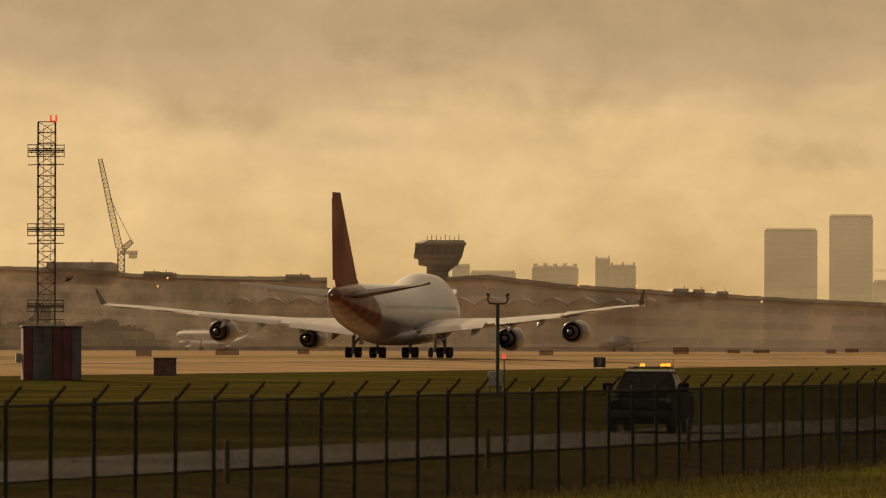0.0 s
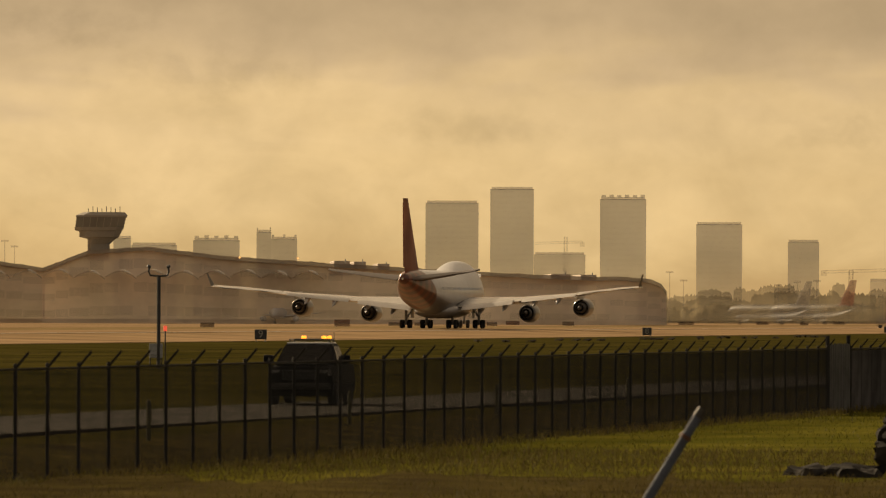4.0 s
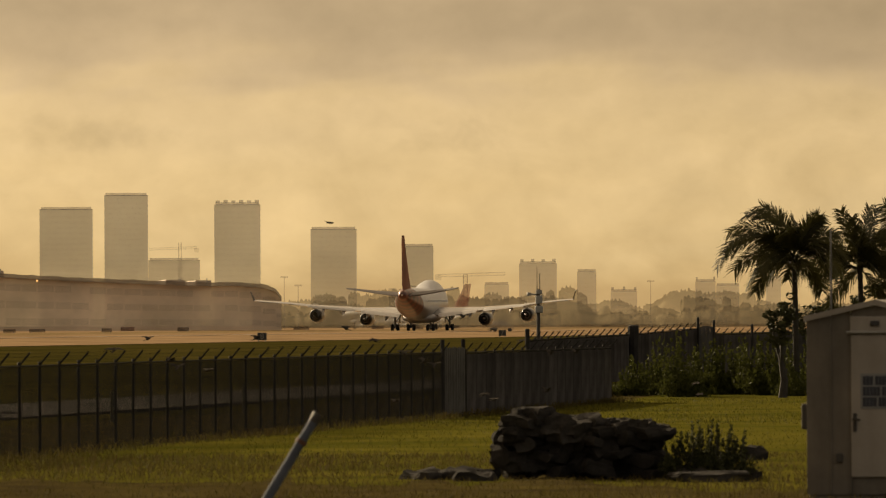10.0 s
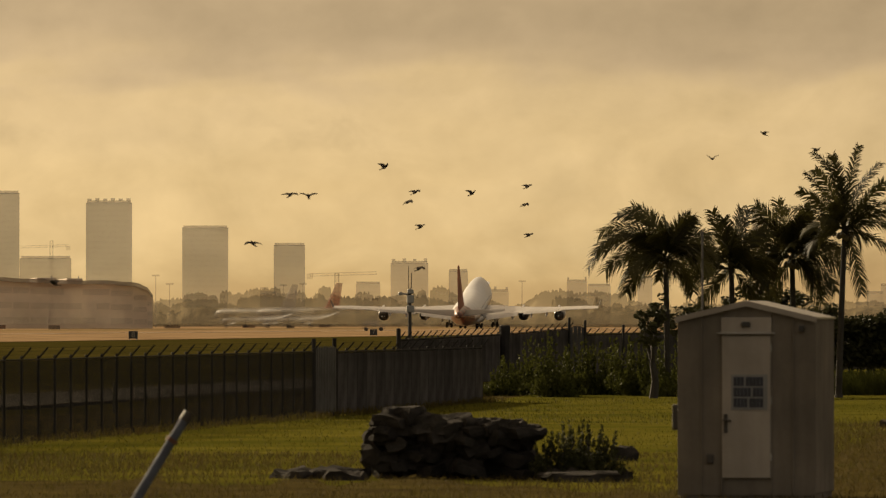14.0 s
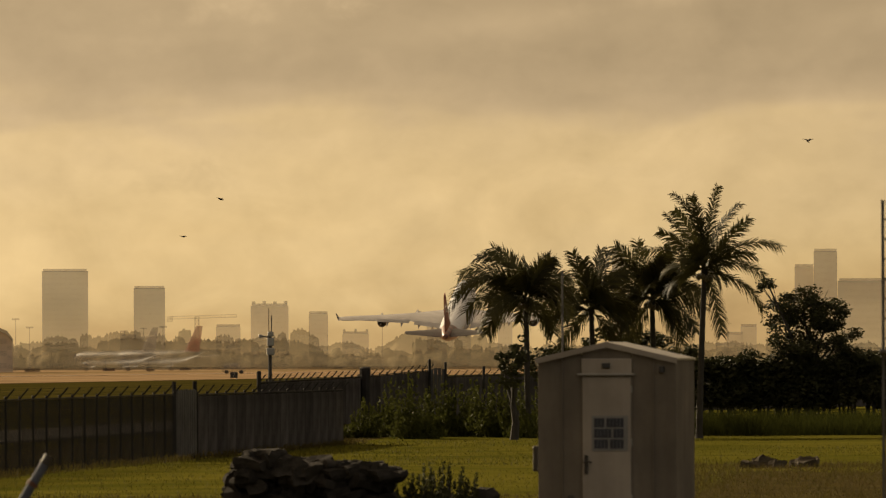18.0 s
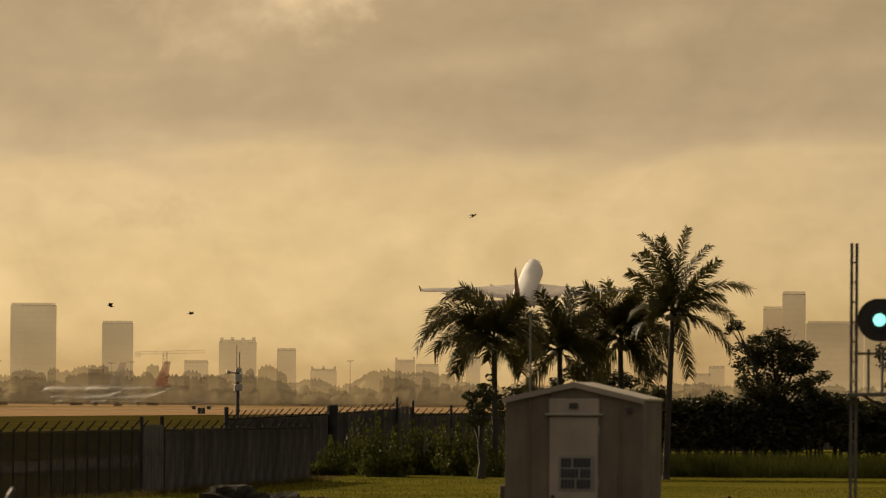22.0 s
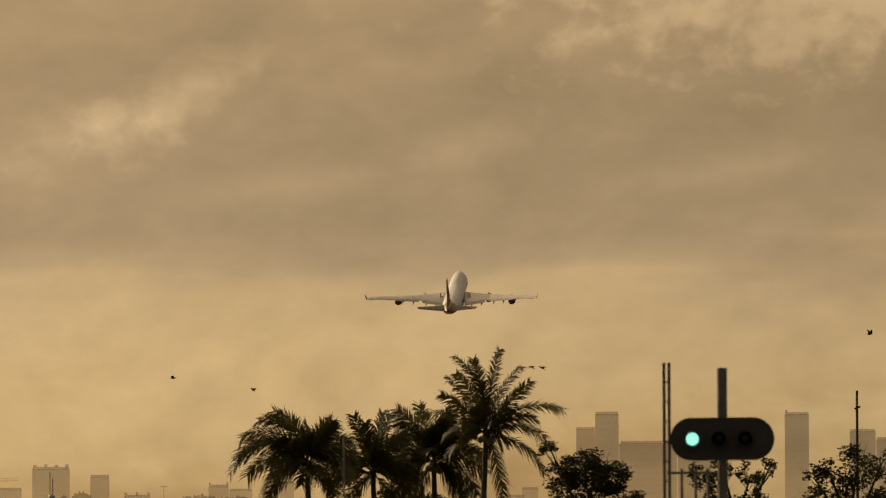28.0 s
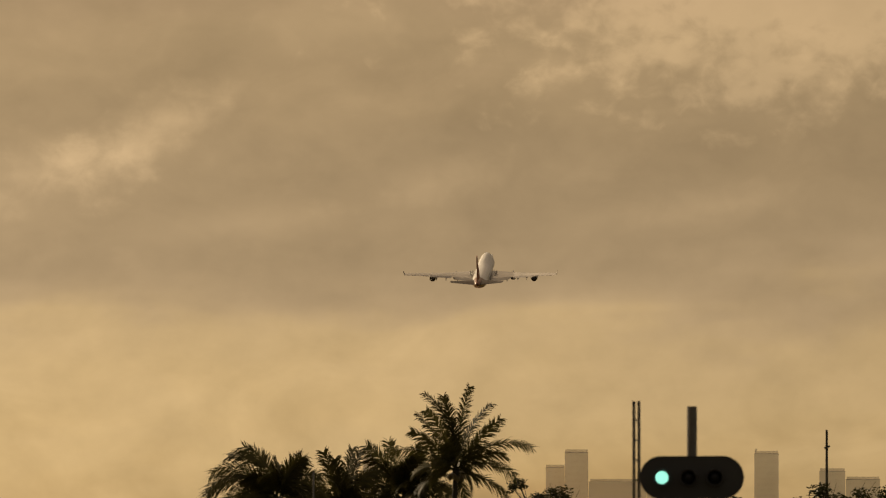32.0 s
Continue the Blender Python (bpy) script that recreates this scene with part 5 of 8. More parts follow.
def truck():
    ob = thing("patrol_truck", Matrix.Translation(uv(231.5, 45.85, level(45.85) + 0.06)) @ Matrix.Rotation(-radians(HEADING - 4.2), 4, "Z"), "dark pickup truck with lit amber roof beacons parked on the road", "truck")
    W = 1.0   # half width; the front points to -y

    def section(y, zb, zt, w, wt):
        return [Vector((-w, y, zb)), Vector((w, y, zb)), Vector((w * 1.01, y, (zb + zt) / 2)), Vector((wt, y, zt)), Vector((-wt, y, zt)), Vector((-w * 1.01, y, (zb + zt) / 2))]

    bm = bmesh.new()
    loft(bm, [section(-2.75, 0.40, 0.98, 0.85, 0.82), section(-2.6, 0.26, 1.1, 0.97, 0.9), section(-1.4, 0.26, 1.18, W, 0.93), section(-1.2, 0.28, 1.2, W, 0.95), section(0.95, 0.3, 1.2, W, 0.95), section(2.7, 0.35, 1.18, W, 0.95), section(2.85, 0.5, 1.15, 0.97, 0.93)])
    bmesh.ops.bevel(bm, geom=[e for e in bm.edges if e.calc_length() > 0.9], offset=0.04, segments=2, affect="EDGES")
    part("body", bm, M["truck_paint"], ob)
    bm = bmesh.new()
    rings = []
    for y, z, w in ((-1.3, 1.2, 0.9), (-0.55, 1.78, 0.70), (0.85, 1.80, 0.70), (1.15, 1.2, 0.9)):
        rings.append([Vector((-w, y, z)), Vector((w, y, z))])
    vv = [[bm.verts.new(p) for p in r] for r in rings]
    low = [[bm.verts.new(Vector((s * 0.92, y, 1.15))) for s in (-1, 1)] for y in (-1.3, 1.15)]
    for k in range(3):
        bm.faces.new((vv[k][0], vv[k][1], vv[k + 1][1], vv[k + 1][0]))
    for s in (0, 1):
        bm.faces.new((vv[0][s], vv[1][s], vv[2][s], vv[3][s]))
    bm.faces.new((low[0][0], low[0][1], low[1][1], low[1][0]))
    for k, r in ((0, 0), (1, 3)):
        bm.faces.new((low[k][0], low[k][1], vv[r][1], vv[r][0]))
    for s in (0, 1):
        bm.faces.new((low[0][s], vv[0][s], vv[3][s], low[1][s]))
    bmesh.ops.recalc_face_normals(bm, faces=bm.faces[:])
    bmesh.ops.bevel(bm, geom=bm.edges[:], offset=0.03, segments=2, affect="EDGES")
    cab = part("cabin", bm, M["truck_paint"], ob)
    bm = bmesh.new()
    rounded(bm, (0, 0.15, 1.815), (1.32, 1.35, 0.06), 0.025)
    part("roof", bm, M["truck_roof"], cab, "pale roof panel")
    bm = bmesh.new()
    f = [bm.verts.new(p) for p in ((-0.80, -1.27, 1.27), (0.80, -1.27, 1.27), (0.64, -0.62, 1.755), (-0.64, -0.62, 1.755))]
    bm.faces.new(f)
    bmesh.ops.solidify(bm, geom=bm.faces[:], thickness=0.02)
    for v in bm.verts:
        v.co.y -= 0.03
    part("windscreen", bm, M["dark_glass"], cab)
    for s in (-1, 1):
        for y0, y1 in ((-0.9, -0.05), (0.05, 0.85)):
            bm = bmesh.new()
            yt = max(y0, -0.5)
            f = [bm.verts.new(p) for p in ((s * 0.915, y0, 1.25), (s * 0.915, y1, 1.25), (s * 0.735, min(y1, 0.78), 1.72), (s * 0.735, yt, 1.72))]
            bm.faces.new(f)
            bmesh.ops.solidify(bm, geom=bm.faces[:], thickness=0.015)
            part("side_window", bm, M["dark_glass"], cab)
        bm = bmesh.new()
        rounded(bm, (s * 1.14, -1.0, 1.34), (0.3, 0.14, 0.26), 0.05)
        part("mirror", bm, M["truck_paint"], ob)
        bm = bmesh.new()
        rounded(bm, (s * 0.76, -2.66, 0.95), (0.34, 0.16, 0.17), 0.03)
        part("headlight", bm, M["headlight"], ob)
        bm = bmesh.new()
        rod(bm, (s * 0.58, -0.45, 1.92), (s * 0.58, 0.8, 1.92), 0.022, 6)
        for y in (-0.35, 0.7):
            rod(bm, (s * 0.58, y, 1.82), (s * 0.58, y, 1.92), 0.02, 6)
        part("roof_rail", bm, M["black"], ob)
        for y in (-1.85, 1.85):
            bm = bmesh.new()
            loft(bm, wheel_ring((s * 0.88, y, 0.39), ((-0.13, 0.24), (-0.13, 0.36), (-0.09, 0.39), (0.09, 0.39), (0.13, 0.36), (0.13, 0.24))))
            wh = part("wheel", bm, M["rubber"], ob, smooth=True)
            bm = bmesh.new()
            loft(bm, wheel_ring((s * 0.90, y, 0.39), ((-0.1, 0.24), (-0.05, 0.2), (0.05, 0.2), (0.1, 0.24))))
            part("rim", bm, M["steel_grey"], wh)
    bm = bmesh.new()
    rounded(bm, (0, -2.72, 0.88), (1.05, 0.1, 0.3), 0.03)
    gr = part("grille", bm, M["black"], ob)
    for k in range(3):
        bm = bmesh.new()
        rounded(bm, (0, -2.79, 0.79 + 0.09 * k), (1.0, 0.03, 0.025), 0.008)
        part("grille_bar", bm, M["steel_dark"], gr)
    bm = bmesh.new()
    rounded(bm, (0, -2.8, 0.56), (1.86, 0.16, 0.2), 0.05)
    part("bumper", bm, M["steel_dark"], ob)
    bm = bmesh.new()
    rounded(bm, (0, -2.9, 0.58), (0.34, 0.02, 0.15), 0.006)
    part("number_plate", bm, M["steel_dark"], ob)
    bm = bmesh.new()
    rounded(bm, (0.05, 0.05, 1.92), (1.1, 0.26, 0.06), 0.02)
    bar = part("light_bar", bm, M["black"], ob, "slim black light bar")
    for x in (-0.22, 0.38, 0.54):
        bm = bmesh.new()
        rounded(bm, (x, 0.03, 1.985), (0.13, 0.2, 0.085), 0.03)
        part("beacon", bm, M["amber_lamp"], bar, "lit amber beacon")
    bm = bmesh.new()
    rod(bm, (0.6, 0.75, 1.82), (0.6, 0.75, 2.15), 0.01, 5)
    part("whip_aerial", bm, M["black"], ob)
    bm = bmesh.new()
    rounded(bm, (0, -2.0, 1.19), (1.5, 1.3, 0.05), 0.025)
    part("bonnet", bm, M["truck_paint"], ob)


truck()


# ---------------------------------------------------------------- signal hut
M["hut_panel"] = material("hut_panel", (0.15, 0.135, 0.115), 0.75, vary=0.15, size=0.9, fine=0.08, bump=0.1, second=(0.19, 0.165, 0.135), spec=0.15, streaks=0.16)
M["hut_door"] = material("hut_door", (0.30, 0.27, 0.235), 0.65, vary=0.14, size=0.9, fine=0.05, bump=0.08, streaks=0.1)
M["sign_white"] = material("sign_white", (0.2, 0.2, 0.2), 0.5, vary=0.1, size=0.4, bump=0)
M["sign_ink"] = material("sign_ink", (0.032, 0.036, 0.052), 0.5, vary=0.2, size=0.2, bump=0)


M["signal_steel"] = material("signal_steel", (0.105, 0.1, 0.09), 0.6, metal=0.2, vary=0.25, size=0.4, fine=0.15, bump=0.1)
def signal_hut():
    d = 135.0
    c = polar(8.406, d + 1.2)
    ob = thing("signal_hut", Matrix.Translation((c.x, c.y, 0)) @ Matrix.Rotation(-radians(8.406 + 8.0), 4, "Z"), "beige steel railway signal hut with closed door and ridge roof", "shed")
    w, dp, ze, zp = 2.37, 2.4, 3.12, 3.37
    y0 = -dp / 2
    bm = bmesh.new()
    rounded(bm, (0, 0, 0.08), (w - 0.06, dp - 0.06, 0.6), 0.03)
    part("plinth", bm, M["hut_panel"], ob)
    # wall panels with upright seams
    edges = [-w / 2, -w / 2 + 0.42, -0.42, 0.43, 0.80, w / 2]
    for a, b in zip(edges, edges[1:]):
        bm = bmesh.new()
        zt = lambda x: ze - 0.06 + (zp - ze) * (1 - abs(x) / (w / 2))
        pts = [(a + 0.008, 0.1), (b - 0.008, 0.1), (b - 0.008, zt(b)), ((a + b) / 2, zt((a + b) / 2)), (a + 0.008, zt(a))]
        fr = [bm.verts.new((x, y0, z)) for x, z in pts]
        bk = [bm.verts.new((x, y0 + 0.05, z)) for x, z in pts]
        bm.faces.new(fr)
        bm.faces.new(bk[::-1])
        for i in range(5):
            bm.faces.new((fr[i], bk[i], bk[(i + 1) % 5], fr[(i + 1) % 5]))
        bmesh.ops.recalc_face_normals(bm, faces=bm.faces[:])
        part("front_panel", bm, M["hut_panel"], ob)
    for s in (-1, 1):
        for k in range(4):
            bm = bmesh.new()
            rounded(bm, (s * (w / 2 - 0.025), y0 + 0.03 + dp * (k + 0.5) / 4, (0.1 + ze) / 2), (0.05, dp / 4 - 0.016, ze - 0.16), 0.008)
            part("side_panel", bm, M["hut_panel"], ob)
    bm = bmesh.new()
    box(bm, (0, -y0 - 0.05, (0.1 + ze) / 2), (w - 0.1, 0.05, ze - 0.16))
    part("rear_panel", bm, M["hut_panel"], ob)
    for x in edges[1:-1]:
        bm = bmesh.new()
        rounded(bm, (x, y0 - 0.012, 1.62), (0.03, 0.03, 3.0), 0.008)
        part("seam_strip", bm, M["hut_panel"], ob)
    # ridge roof in two leaves with a thin fascia
    for s in (-1, 1):
        bm = bmesh.new()
        pts = [(0.0, zp), (s * (w / 2 + 0.03), ze - 0.03)]
        rings = [[Vector((x, y, z + dz)) for (x, z) in pts for dz in (0, 0.035)] for y in (y0 - 0.06, -y0 + 0.06)]
        rings = [[r[0], r[2], r[3], r[1]] for r in rings]
        loft(bm, rings)
        part("roof_leaf", bm, M["roof_sheet"], ob)
    for s in (-1, 1):
        bm = bmesh.new()
        rings = [[Vector((x, y0 - 0.06 + dy, z + dz)) for dy, dz in ((0, -0.06), (-0.02, -0.06), (-0.02, 0.035), (0, 0.035))] for x, z in ((0, zp), (s * (w / 2 + 0.03), ze - 0.03))]
        loft(bm, rings)
        part("fascia", bm, M["hut_door"], ob)
    bm = bmesh.new()
    rounded(bm, (0.005, y0 - 0.03, 1.6), (0.83, 0.05, 2.42), 0.015)
    door = part("door", bm, M["hut_door"], ob, "pale steel door with a printed notice")
    bm = bmesh.new()
    rounded(bm, (0.005, y0 - 0.03, 2.99), (0.86, 0.04, 0.26), 0.012)
    part("transom_panel", bm, M["hut_door"], ob)
    bm = bmesh.new()
    rounded(bm, (0.005, y0 - 0.06, 2.85), (0.98, 0.1, 0.04), 0.012)
    part("drip_rail", bm, M["steel_grey"], ob)
    bm = bmesh.new()
    rounded(bm, (0.0, y0 - 0.07, 3.0), (0.15, 0.04, 0.09), 0.015)
    part("vent", bm, M["black"], ob)
    bm = bmesh.new()
    rounded(bm, (0.95, y0 - 0.05, 2.93), (0.09, 0.1, 0.11), 0.02)
    part("lamp_box", bm, M["black"], ob)
    for z in (0.75, 1.7, 2.6):
        bm = bmesh.new()
        rod(bm, (0.43, y0 - 0.06, z - 0.06), (0.43, y0 - 0.06, z + 0.06), 0.018, 6)
        part("hinge", bm, M["steel_grey"], door)
    bm = bmesh.new()
    rounded(bm, (-0.345, y0 - 0.07, 1.32), (0.06, 0.04, 0.32), 0.012)
    rod(bm, (-0.345, y0 - 0.08, 1.38), (-0.345, y0 - 0.16, 1.38), 0.02, 6)
    rod(bm, (-0.38, y0 - 0.16, 1.38), (-0.24, y0 - 0.16, 1.36), 0.018, 6)
    part("handle", bm, M["steel_dark"], door, "dark lever handle")
    bm = bmesh.new()
    rounded(bm, (0.06, y0 - 0.062, 1.85), (0.62, 0.012, 0.6), 0.004)
    sign = part("notice", bm, M["sign_white"], door, "pale notice with three dark lines of lettering")
    for k in range(3):
        widths = ((3, 5), (5, 3), (4, 4))[k]
        x = -0.24
        for word in widths:
            for j in range(word):
                bm = bmesh.new()
                rounded(bm, (0.06 + x, y0 - 0.072, 2.03 - 0.18 * k), (0.056, 0.01, 0.155), 0.003)
                part("text_bar", bm, M["sign_ink"], sign)
                x += 0.06
            x += 0.03
    bm = bmesh.new()
    rounded(bm, (-w / 2 - 0.06, y0 + 0.4, 1.42), (0.13, 0.34, 0.44), 0.03)
    part("meter_box", bm, M["steel_dark"], ob)
    bm = bmesh.new()
    rounded(bm, (-0.62, y0 - 0.03, 0.72), (0.12, 0.05, 0.16), 0.02)
    part("outlet_box", bm, M["steel_dark"], ob)
    bm = bmesh.new()
    rod(bm, (-w / 2 + 0.06, -y0 + 0.12, 0.0), (-w / 2 + 0.06, -y0 + 0.12, 4.62), 0.02, 6)
    part("vent_mast", bm, M["signal_steel"], ob)


M["roof_sheet"] = material("roof_sheet", (0.20, 0.19, 0.175), 0.35, metal=0.3, vary=0.12, size=1.0, fine=0.06, bump=0.05)
signal_hut()


# ---------------------------------------------------------------- railway signal
def railway_signal():
    d = 120.0
    z = lambda el: EYE.z + d * math.tan(radians(el))
    c = polar(10.745, d)
    ob = thing("railway_signal", Matrix.Translation((c.x, c.y, 0)) @ Matrix.Rotation(-radians(10.745), 4, "Z"), "three-lamp railway signal on a grey mast, green lit", "railway signal")
    X = lambda az: d * math.tan(radians(az - 10.745))
    bm = bmesh.new()
    rod(bm, (0, 0.12, 0), (0, 0.12, z(1.125)), 0.078, 12)
    part("mast", bm, M["signal_steel"], ob)
    bm = bmesh.new()
    rod(bm, (0, 0.12, 0), (0, 0.12, 0.3), 0.2, 12)
    part("mast_foot", bm, M["concrete"], ob)
    bm = bmesh.new()
    rounded(bm, (0.0, 0.0, 0.9), (0.37, 0.3, 1.75), 0.02)
    part("relay_box", bm, M["steel_grey"], ob, "grey steel relay box on the mast's foot")
    # ladder of two rails
    lad = bmesh.new()
    xl = X(10.345)
    for s in (-0.038, 0.038):
        box(lad, (xl + s, 0.2, z(1.165) / 2), (0.046, 0.05, z(1.165)))
    part("ladder", lad, M["signal_steel"], ob)
    for i in range(17):
        bm = bmesh.new()
        rod(bm, (xl - 0.05, 0.2, 0.4 + 0.3 * i), (xl + 0.05, 0.2, 0.4 + 0.3 * i), 0.014, 6)
        part("rung", bm, M["signal_steel"], ob)
    # oval background and hoods
    zc = z(0.612)
    hw, hh = 0.785, 0.325
    bm = bmesh.new()
    rings = []
    for y, k in ((-0.02, 0.97), (-0.03, 1.0), (0.03, 1.0), (0.04, 0.97)):
        r = []
        for i in range(40):
            a = 2 * math.pi * i / 40
            cx = (hw - hh) * (1 if math.cos(a) > 0 else -1)
            r.append(Vector((cx + hh * k * math.cos(a), y, zc + hh * k * math.sin(a))))
        rings.append(r)
    loft(bm, rings)
    part("background_plate", bm, M["signal_black"], ob, "black oval backing plate")
    for k, x in enumerate((X(10.529), X(10.72), X(10.91))):
        bm = bmesh.new()
        rr = [[Vector((x + r * math.cos(a), y, zc + r * math.sin(a))) for a in (2 * math.pi * i / 20 for i in range(20))] for y, r in ((-0.03, 0.13), (-0.16, 0.125), (-0.16, 0.118), (-0.04, 0.12))]
        loft(bm, rr, caps=False)
        unit = part("lamp_unit", bm, M["signal_black"], ob)
        bm = bmesh.new()
        loft(bm, [[Vector((x + r * math.cos(a), y, zc + r * math.sin(a))) for a in (2 * math.pi * i / 20 for i in range(20))] for y, r in ((-0.035, 0.098), (-0.06, 0.082), (-0.07, 0.02))])
        part("lens", bm, M["green_lamp"] if k == 0 else M["dark_glass"], unit, "glowing green lens" if k == 0 else "unlit dark lens", smooth=True)
    # platform, rails and brace
    zp = z(0.075)
    bm = bmesh.new()
    rounded(bm, ((xl + 0.1) / 2, 0.1, zp), (abs(xl) + 0.3, 0.5, 0.06), 0.015)
    part("platform", bm, M["signal_steel"], ob)
    for x in (X(10.45), X(10.55), X(10.64)):
        bm = bmesh.new()
        rod(bm, (x, 0.3, zp), (x, 0.3, z(0.40)), 0.022, 6)
        part("rail_post", bm, M["signal_steel"], ob)
    bm = bmesh.new()
    rod(bm, (xl, 0.3, z(0.37)), (0.0, 0.3, z(0.37)), 0.02, 6)
    part("hand_rail", bm, M["signal_steel"], ob)
    bm = bmesh.new()
    rod(bm, (X(10.40), 0.1, zp), (0, 0.12, zp - 0.42), 0.025, 6)
    part("brace", bm, M["signal_steel"], ob)


M["signal_black"] = material("signal_black", (0.02, 0.02, 0.021), 0.6, vary=0.2, size=0.3, bump=0.05)
railway_signal()


# ---------------------------------------------------------------- lawn clutter
def leaning_pole():
    d = 90.0
    tip = polar(4.32, d, -0.655)
    foot = polar(4.32 - 0.82, d, z=0.0)
    ob = thing("leaning_pole", Matrix.Translation(foot), "weathered pale metal pole leaning out of the grass", "pole")
    inv = ob.matrix_world.inverted()
    a, b = Vector((0, 0, -0.1)), inv @ tip
    bm = bmesh.new()
    rod(bm, a, a.lerp(b, 0.96), 0.062, 12, 0.055)
    part("tube", bm, M["steel_pale"], ob)
    bm = bmesh.new()
    rod(bm, a.lerp(b, 0.955), b, 0.064, 12, 0.06)
    part("end_cap", bm, M["steel_dark"], ob, "dark broken end")
    bm = bmesh.new()
    rod(bm, a.lerp(b, 0.84), a.lerp(b, 0.86), 0.07, 12)
    part("collar", bm, M["rust"], ob, "rusty collar")


M["steel_pale"] = material("steel_pale", (0.085, 0.10, 0.135), 0.8, metal=0.0, vary=0.25, size=0.35, fine=0.15, bump=0.1)
leaning_pole()

M["rubble"] = material("rubble", (0.033, 0.030, 0.027), 0.95, vary=0.4, size=0.6, fine=0.35, bump=0.7, per_object=0.35, spec=0.05)


def stone(bm, sx, sy, sz, seed):
    """A broken slab: a box roughened and chipped."""
    vs = box(bm, (0, 0, 0), (sx, sy, sz))
    bmesh.ops.subdivide_edges(bm, edges=bm.edges[:], cuts=3, use_grid_fill=True)
    for v in bm.verts:
        k = noise.noise_vector(v.co * 2.3 + Vector((seed * 3.1, seed, 0.5)))
        q = noise.noise_vector(v.co * 7.0 + Vector((seed, 2.2, seed * 1.7)))
        v.co += Vector((k.x * sx * 0.24, k.y * sy * 0.24, k.z * sz * 0.4)) + q * 0.05
        v.co.x *= 1 - 0.25 * abs(v.co.z) / sz


HEAP = [(-1.8, 0.35), (-1.68, 0.72), (-1.5, 0.95), (-1.28, 1.1), (-1.2, 1.36), (-0.62, 1.4), (-0.5, 1.26), (0.3, 1.22), (1.2, 1.15), (1.42, 1.08), (1.62, 0.85), (1.8, 0.4)]


def rubble_pile():
    rng = random.Random(5)
    d = 153.0
    base = polar(6.2, d, z=0.0)
    ob = thing("rubble_pile", Matrix.Translation(base) @ Matrix.Rotation(-radians(6.2), 4, "Z"), "heap of dark broken concrete slabs and stones on the lawn", "rubble")
    def crest(x):
        """The height of the heap along its length: steep ends, a raised block at one end."""
        for (a, za), (b, zb) in zip(HEAP, HEAP[1:]):
            if x <= b:
                return za + (zb - za) * (x - a) / (b - a)
        return 0.2

    for k in range(120):
        x = rng.uniform(-1.42, 1.42)
        lon = rng.uniform(0.3, 0.7)
        thick = rng.uniform(0.14, 0.28)
        z = max(0.06, (crest(x) - thick * 0.5 - 0.04) * (1 - rng.random() ** 2.2 * 0.9))
        bm = bmesh.new()
        stone(bm, lon, rng.uniform(0.35, 0.7), thick, rng.random() * 9)
        part("stone", bm, M["rubble"], ob, at=pose(x, rng.uniform(-0.6, 0.5) * (1.25 - z * 0.55), z, rng.uniform(-14, 14), rng.uniform(-12, 12), rng.uniform(-60, 60)))
    for x, z, w, th in ((-0.92, 1.24, 0.75, 0.24), (-0.5, 1.1, 0.9, 0.26), (0.15, 1.05, 0.8, 0.22), (0.75, 1.0, 0.9, 0.24), (1.25, 0.93, 0.6, 0.26), (-1.3, 0.85, 0.6, 0.26), (-0.2, 0.8, 1.6, 0.45), (0.8, 0.65, 1.5, 0.45), (-0.6, 0.45, 2.0, 0.5), (0.6, 0.3, 2.2, 0.5)):
        bm = bmesh.new()
        stone(bm, w, 0.8, th, x * 3 + 1)
        part("slab", bm, M["rubble"], ob, at=pose(x, 0.1, z, 4, rng.uniform(-5, 5), rng.uniform(-15, 15)))
    for x, y, s in ((-2.9, -0.6, 0.6), (-2.35, -0.9, 0.45), (-2.0, -0.3, 0.6), (2.1, -0.6, 0.5), (2.9, -0.3, 0.45), (2.5, -1.0, 0.8), (3.25, -0.2, 0.35)):
        bm = bmesh.new()
        stone(bm, s * 1.5, s, 0.26, x)
        part("stone", bm, M["rubble"], ob, at=pose(x, y, 0.08, 4, 3, x * 20))


rubble_pile()


def loose_blocks():
    """Single slabs and blocks lying round the heap."""
    for az, d, sx, sy, sz, z, label in ((7.16, 150.5, 1.45, 0.7, 0.2, 0.07, "flat dark concrete slab lying before a bush"), (7.45, 172, 0.62, 0.5, 0.34, 0.12, "dark broken concrete block on the lawn"), (5.45, 151, 0.75, 0.6, 0.22, 0.08, "flat dark concrete slab half sunk in rough grass")):
        ob = thing("concrete_block", Matrix.Translation(polar(az, d)) @ Matrix.Rotation(-radians(az), 4, "Z"), label, "block", "loose blocks")
        bm = bmesh.new()
        stone(bm, sx, sy, sz, az * 2)
        part("block", bm, M["rubble"], ob, at=pose(0, 0, z, 3, 2, 12))


loose_blocks()


M["field_stone"] = material("field_stone", (0.07, 0.058, 0.042), 0.95, vary=0.35, size=0.5, fine=0.3, bump=0.6, spec=0.05)


def mound_stones():
    rng = random.Random(8)
    for az, size, d in ((9.36, 0.4, 226), (9.46, 0.62, 228), (9.53, 0.42, 227), (9.72, 0.4, 229), (9.78, 0.55, 228)):
        c = polar(az, d, z=0.0)
        ob = thing("field_stone", Matrix.Translation(c), "low dark stone half sunk in the rough ground", "stone", "lawn stones")
        bm = bmesh.new()
        stone(bm, size * rng.uniform(0.9, 1.3), 0.5, 0.42 * size + 0.1, az)
        part("block", bm, M["field_stone"], ob, at=pose(0, 0, 0.1, rng.uniform(-14, 14), rng.uniform(-14, 14), rng.uniform(0, 90)))


mound_stones()


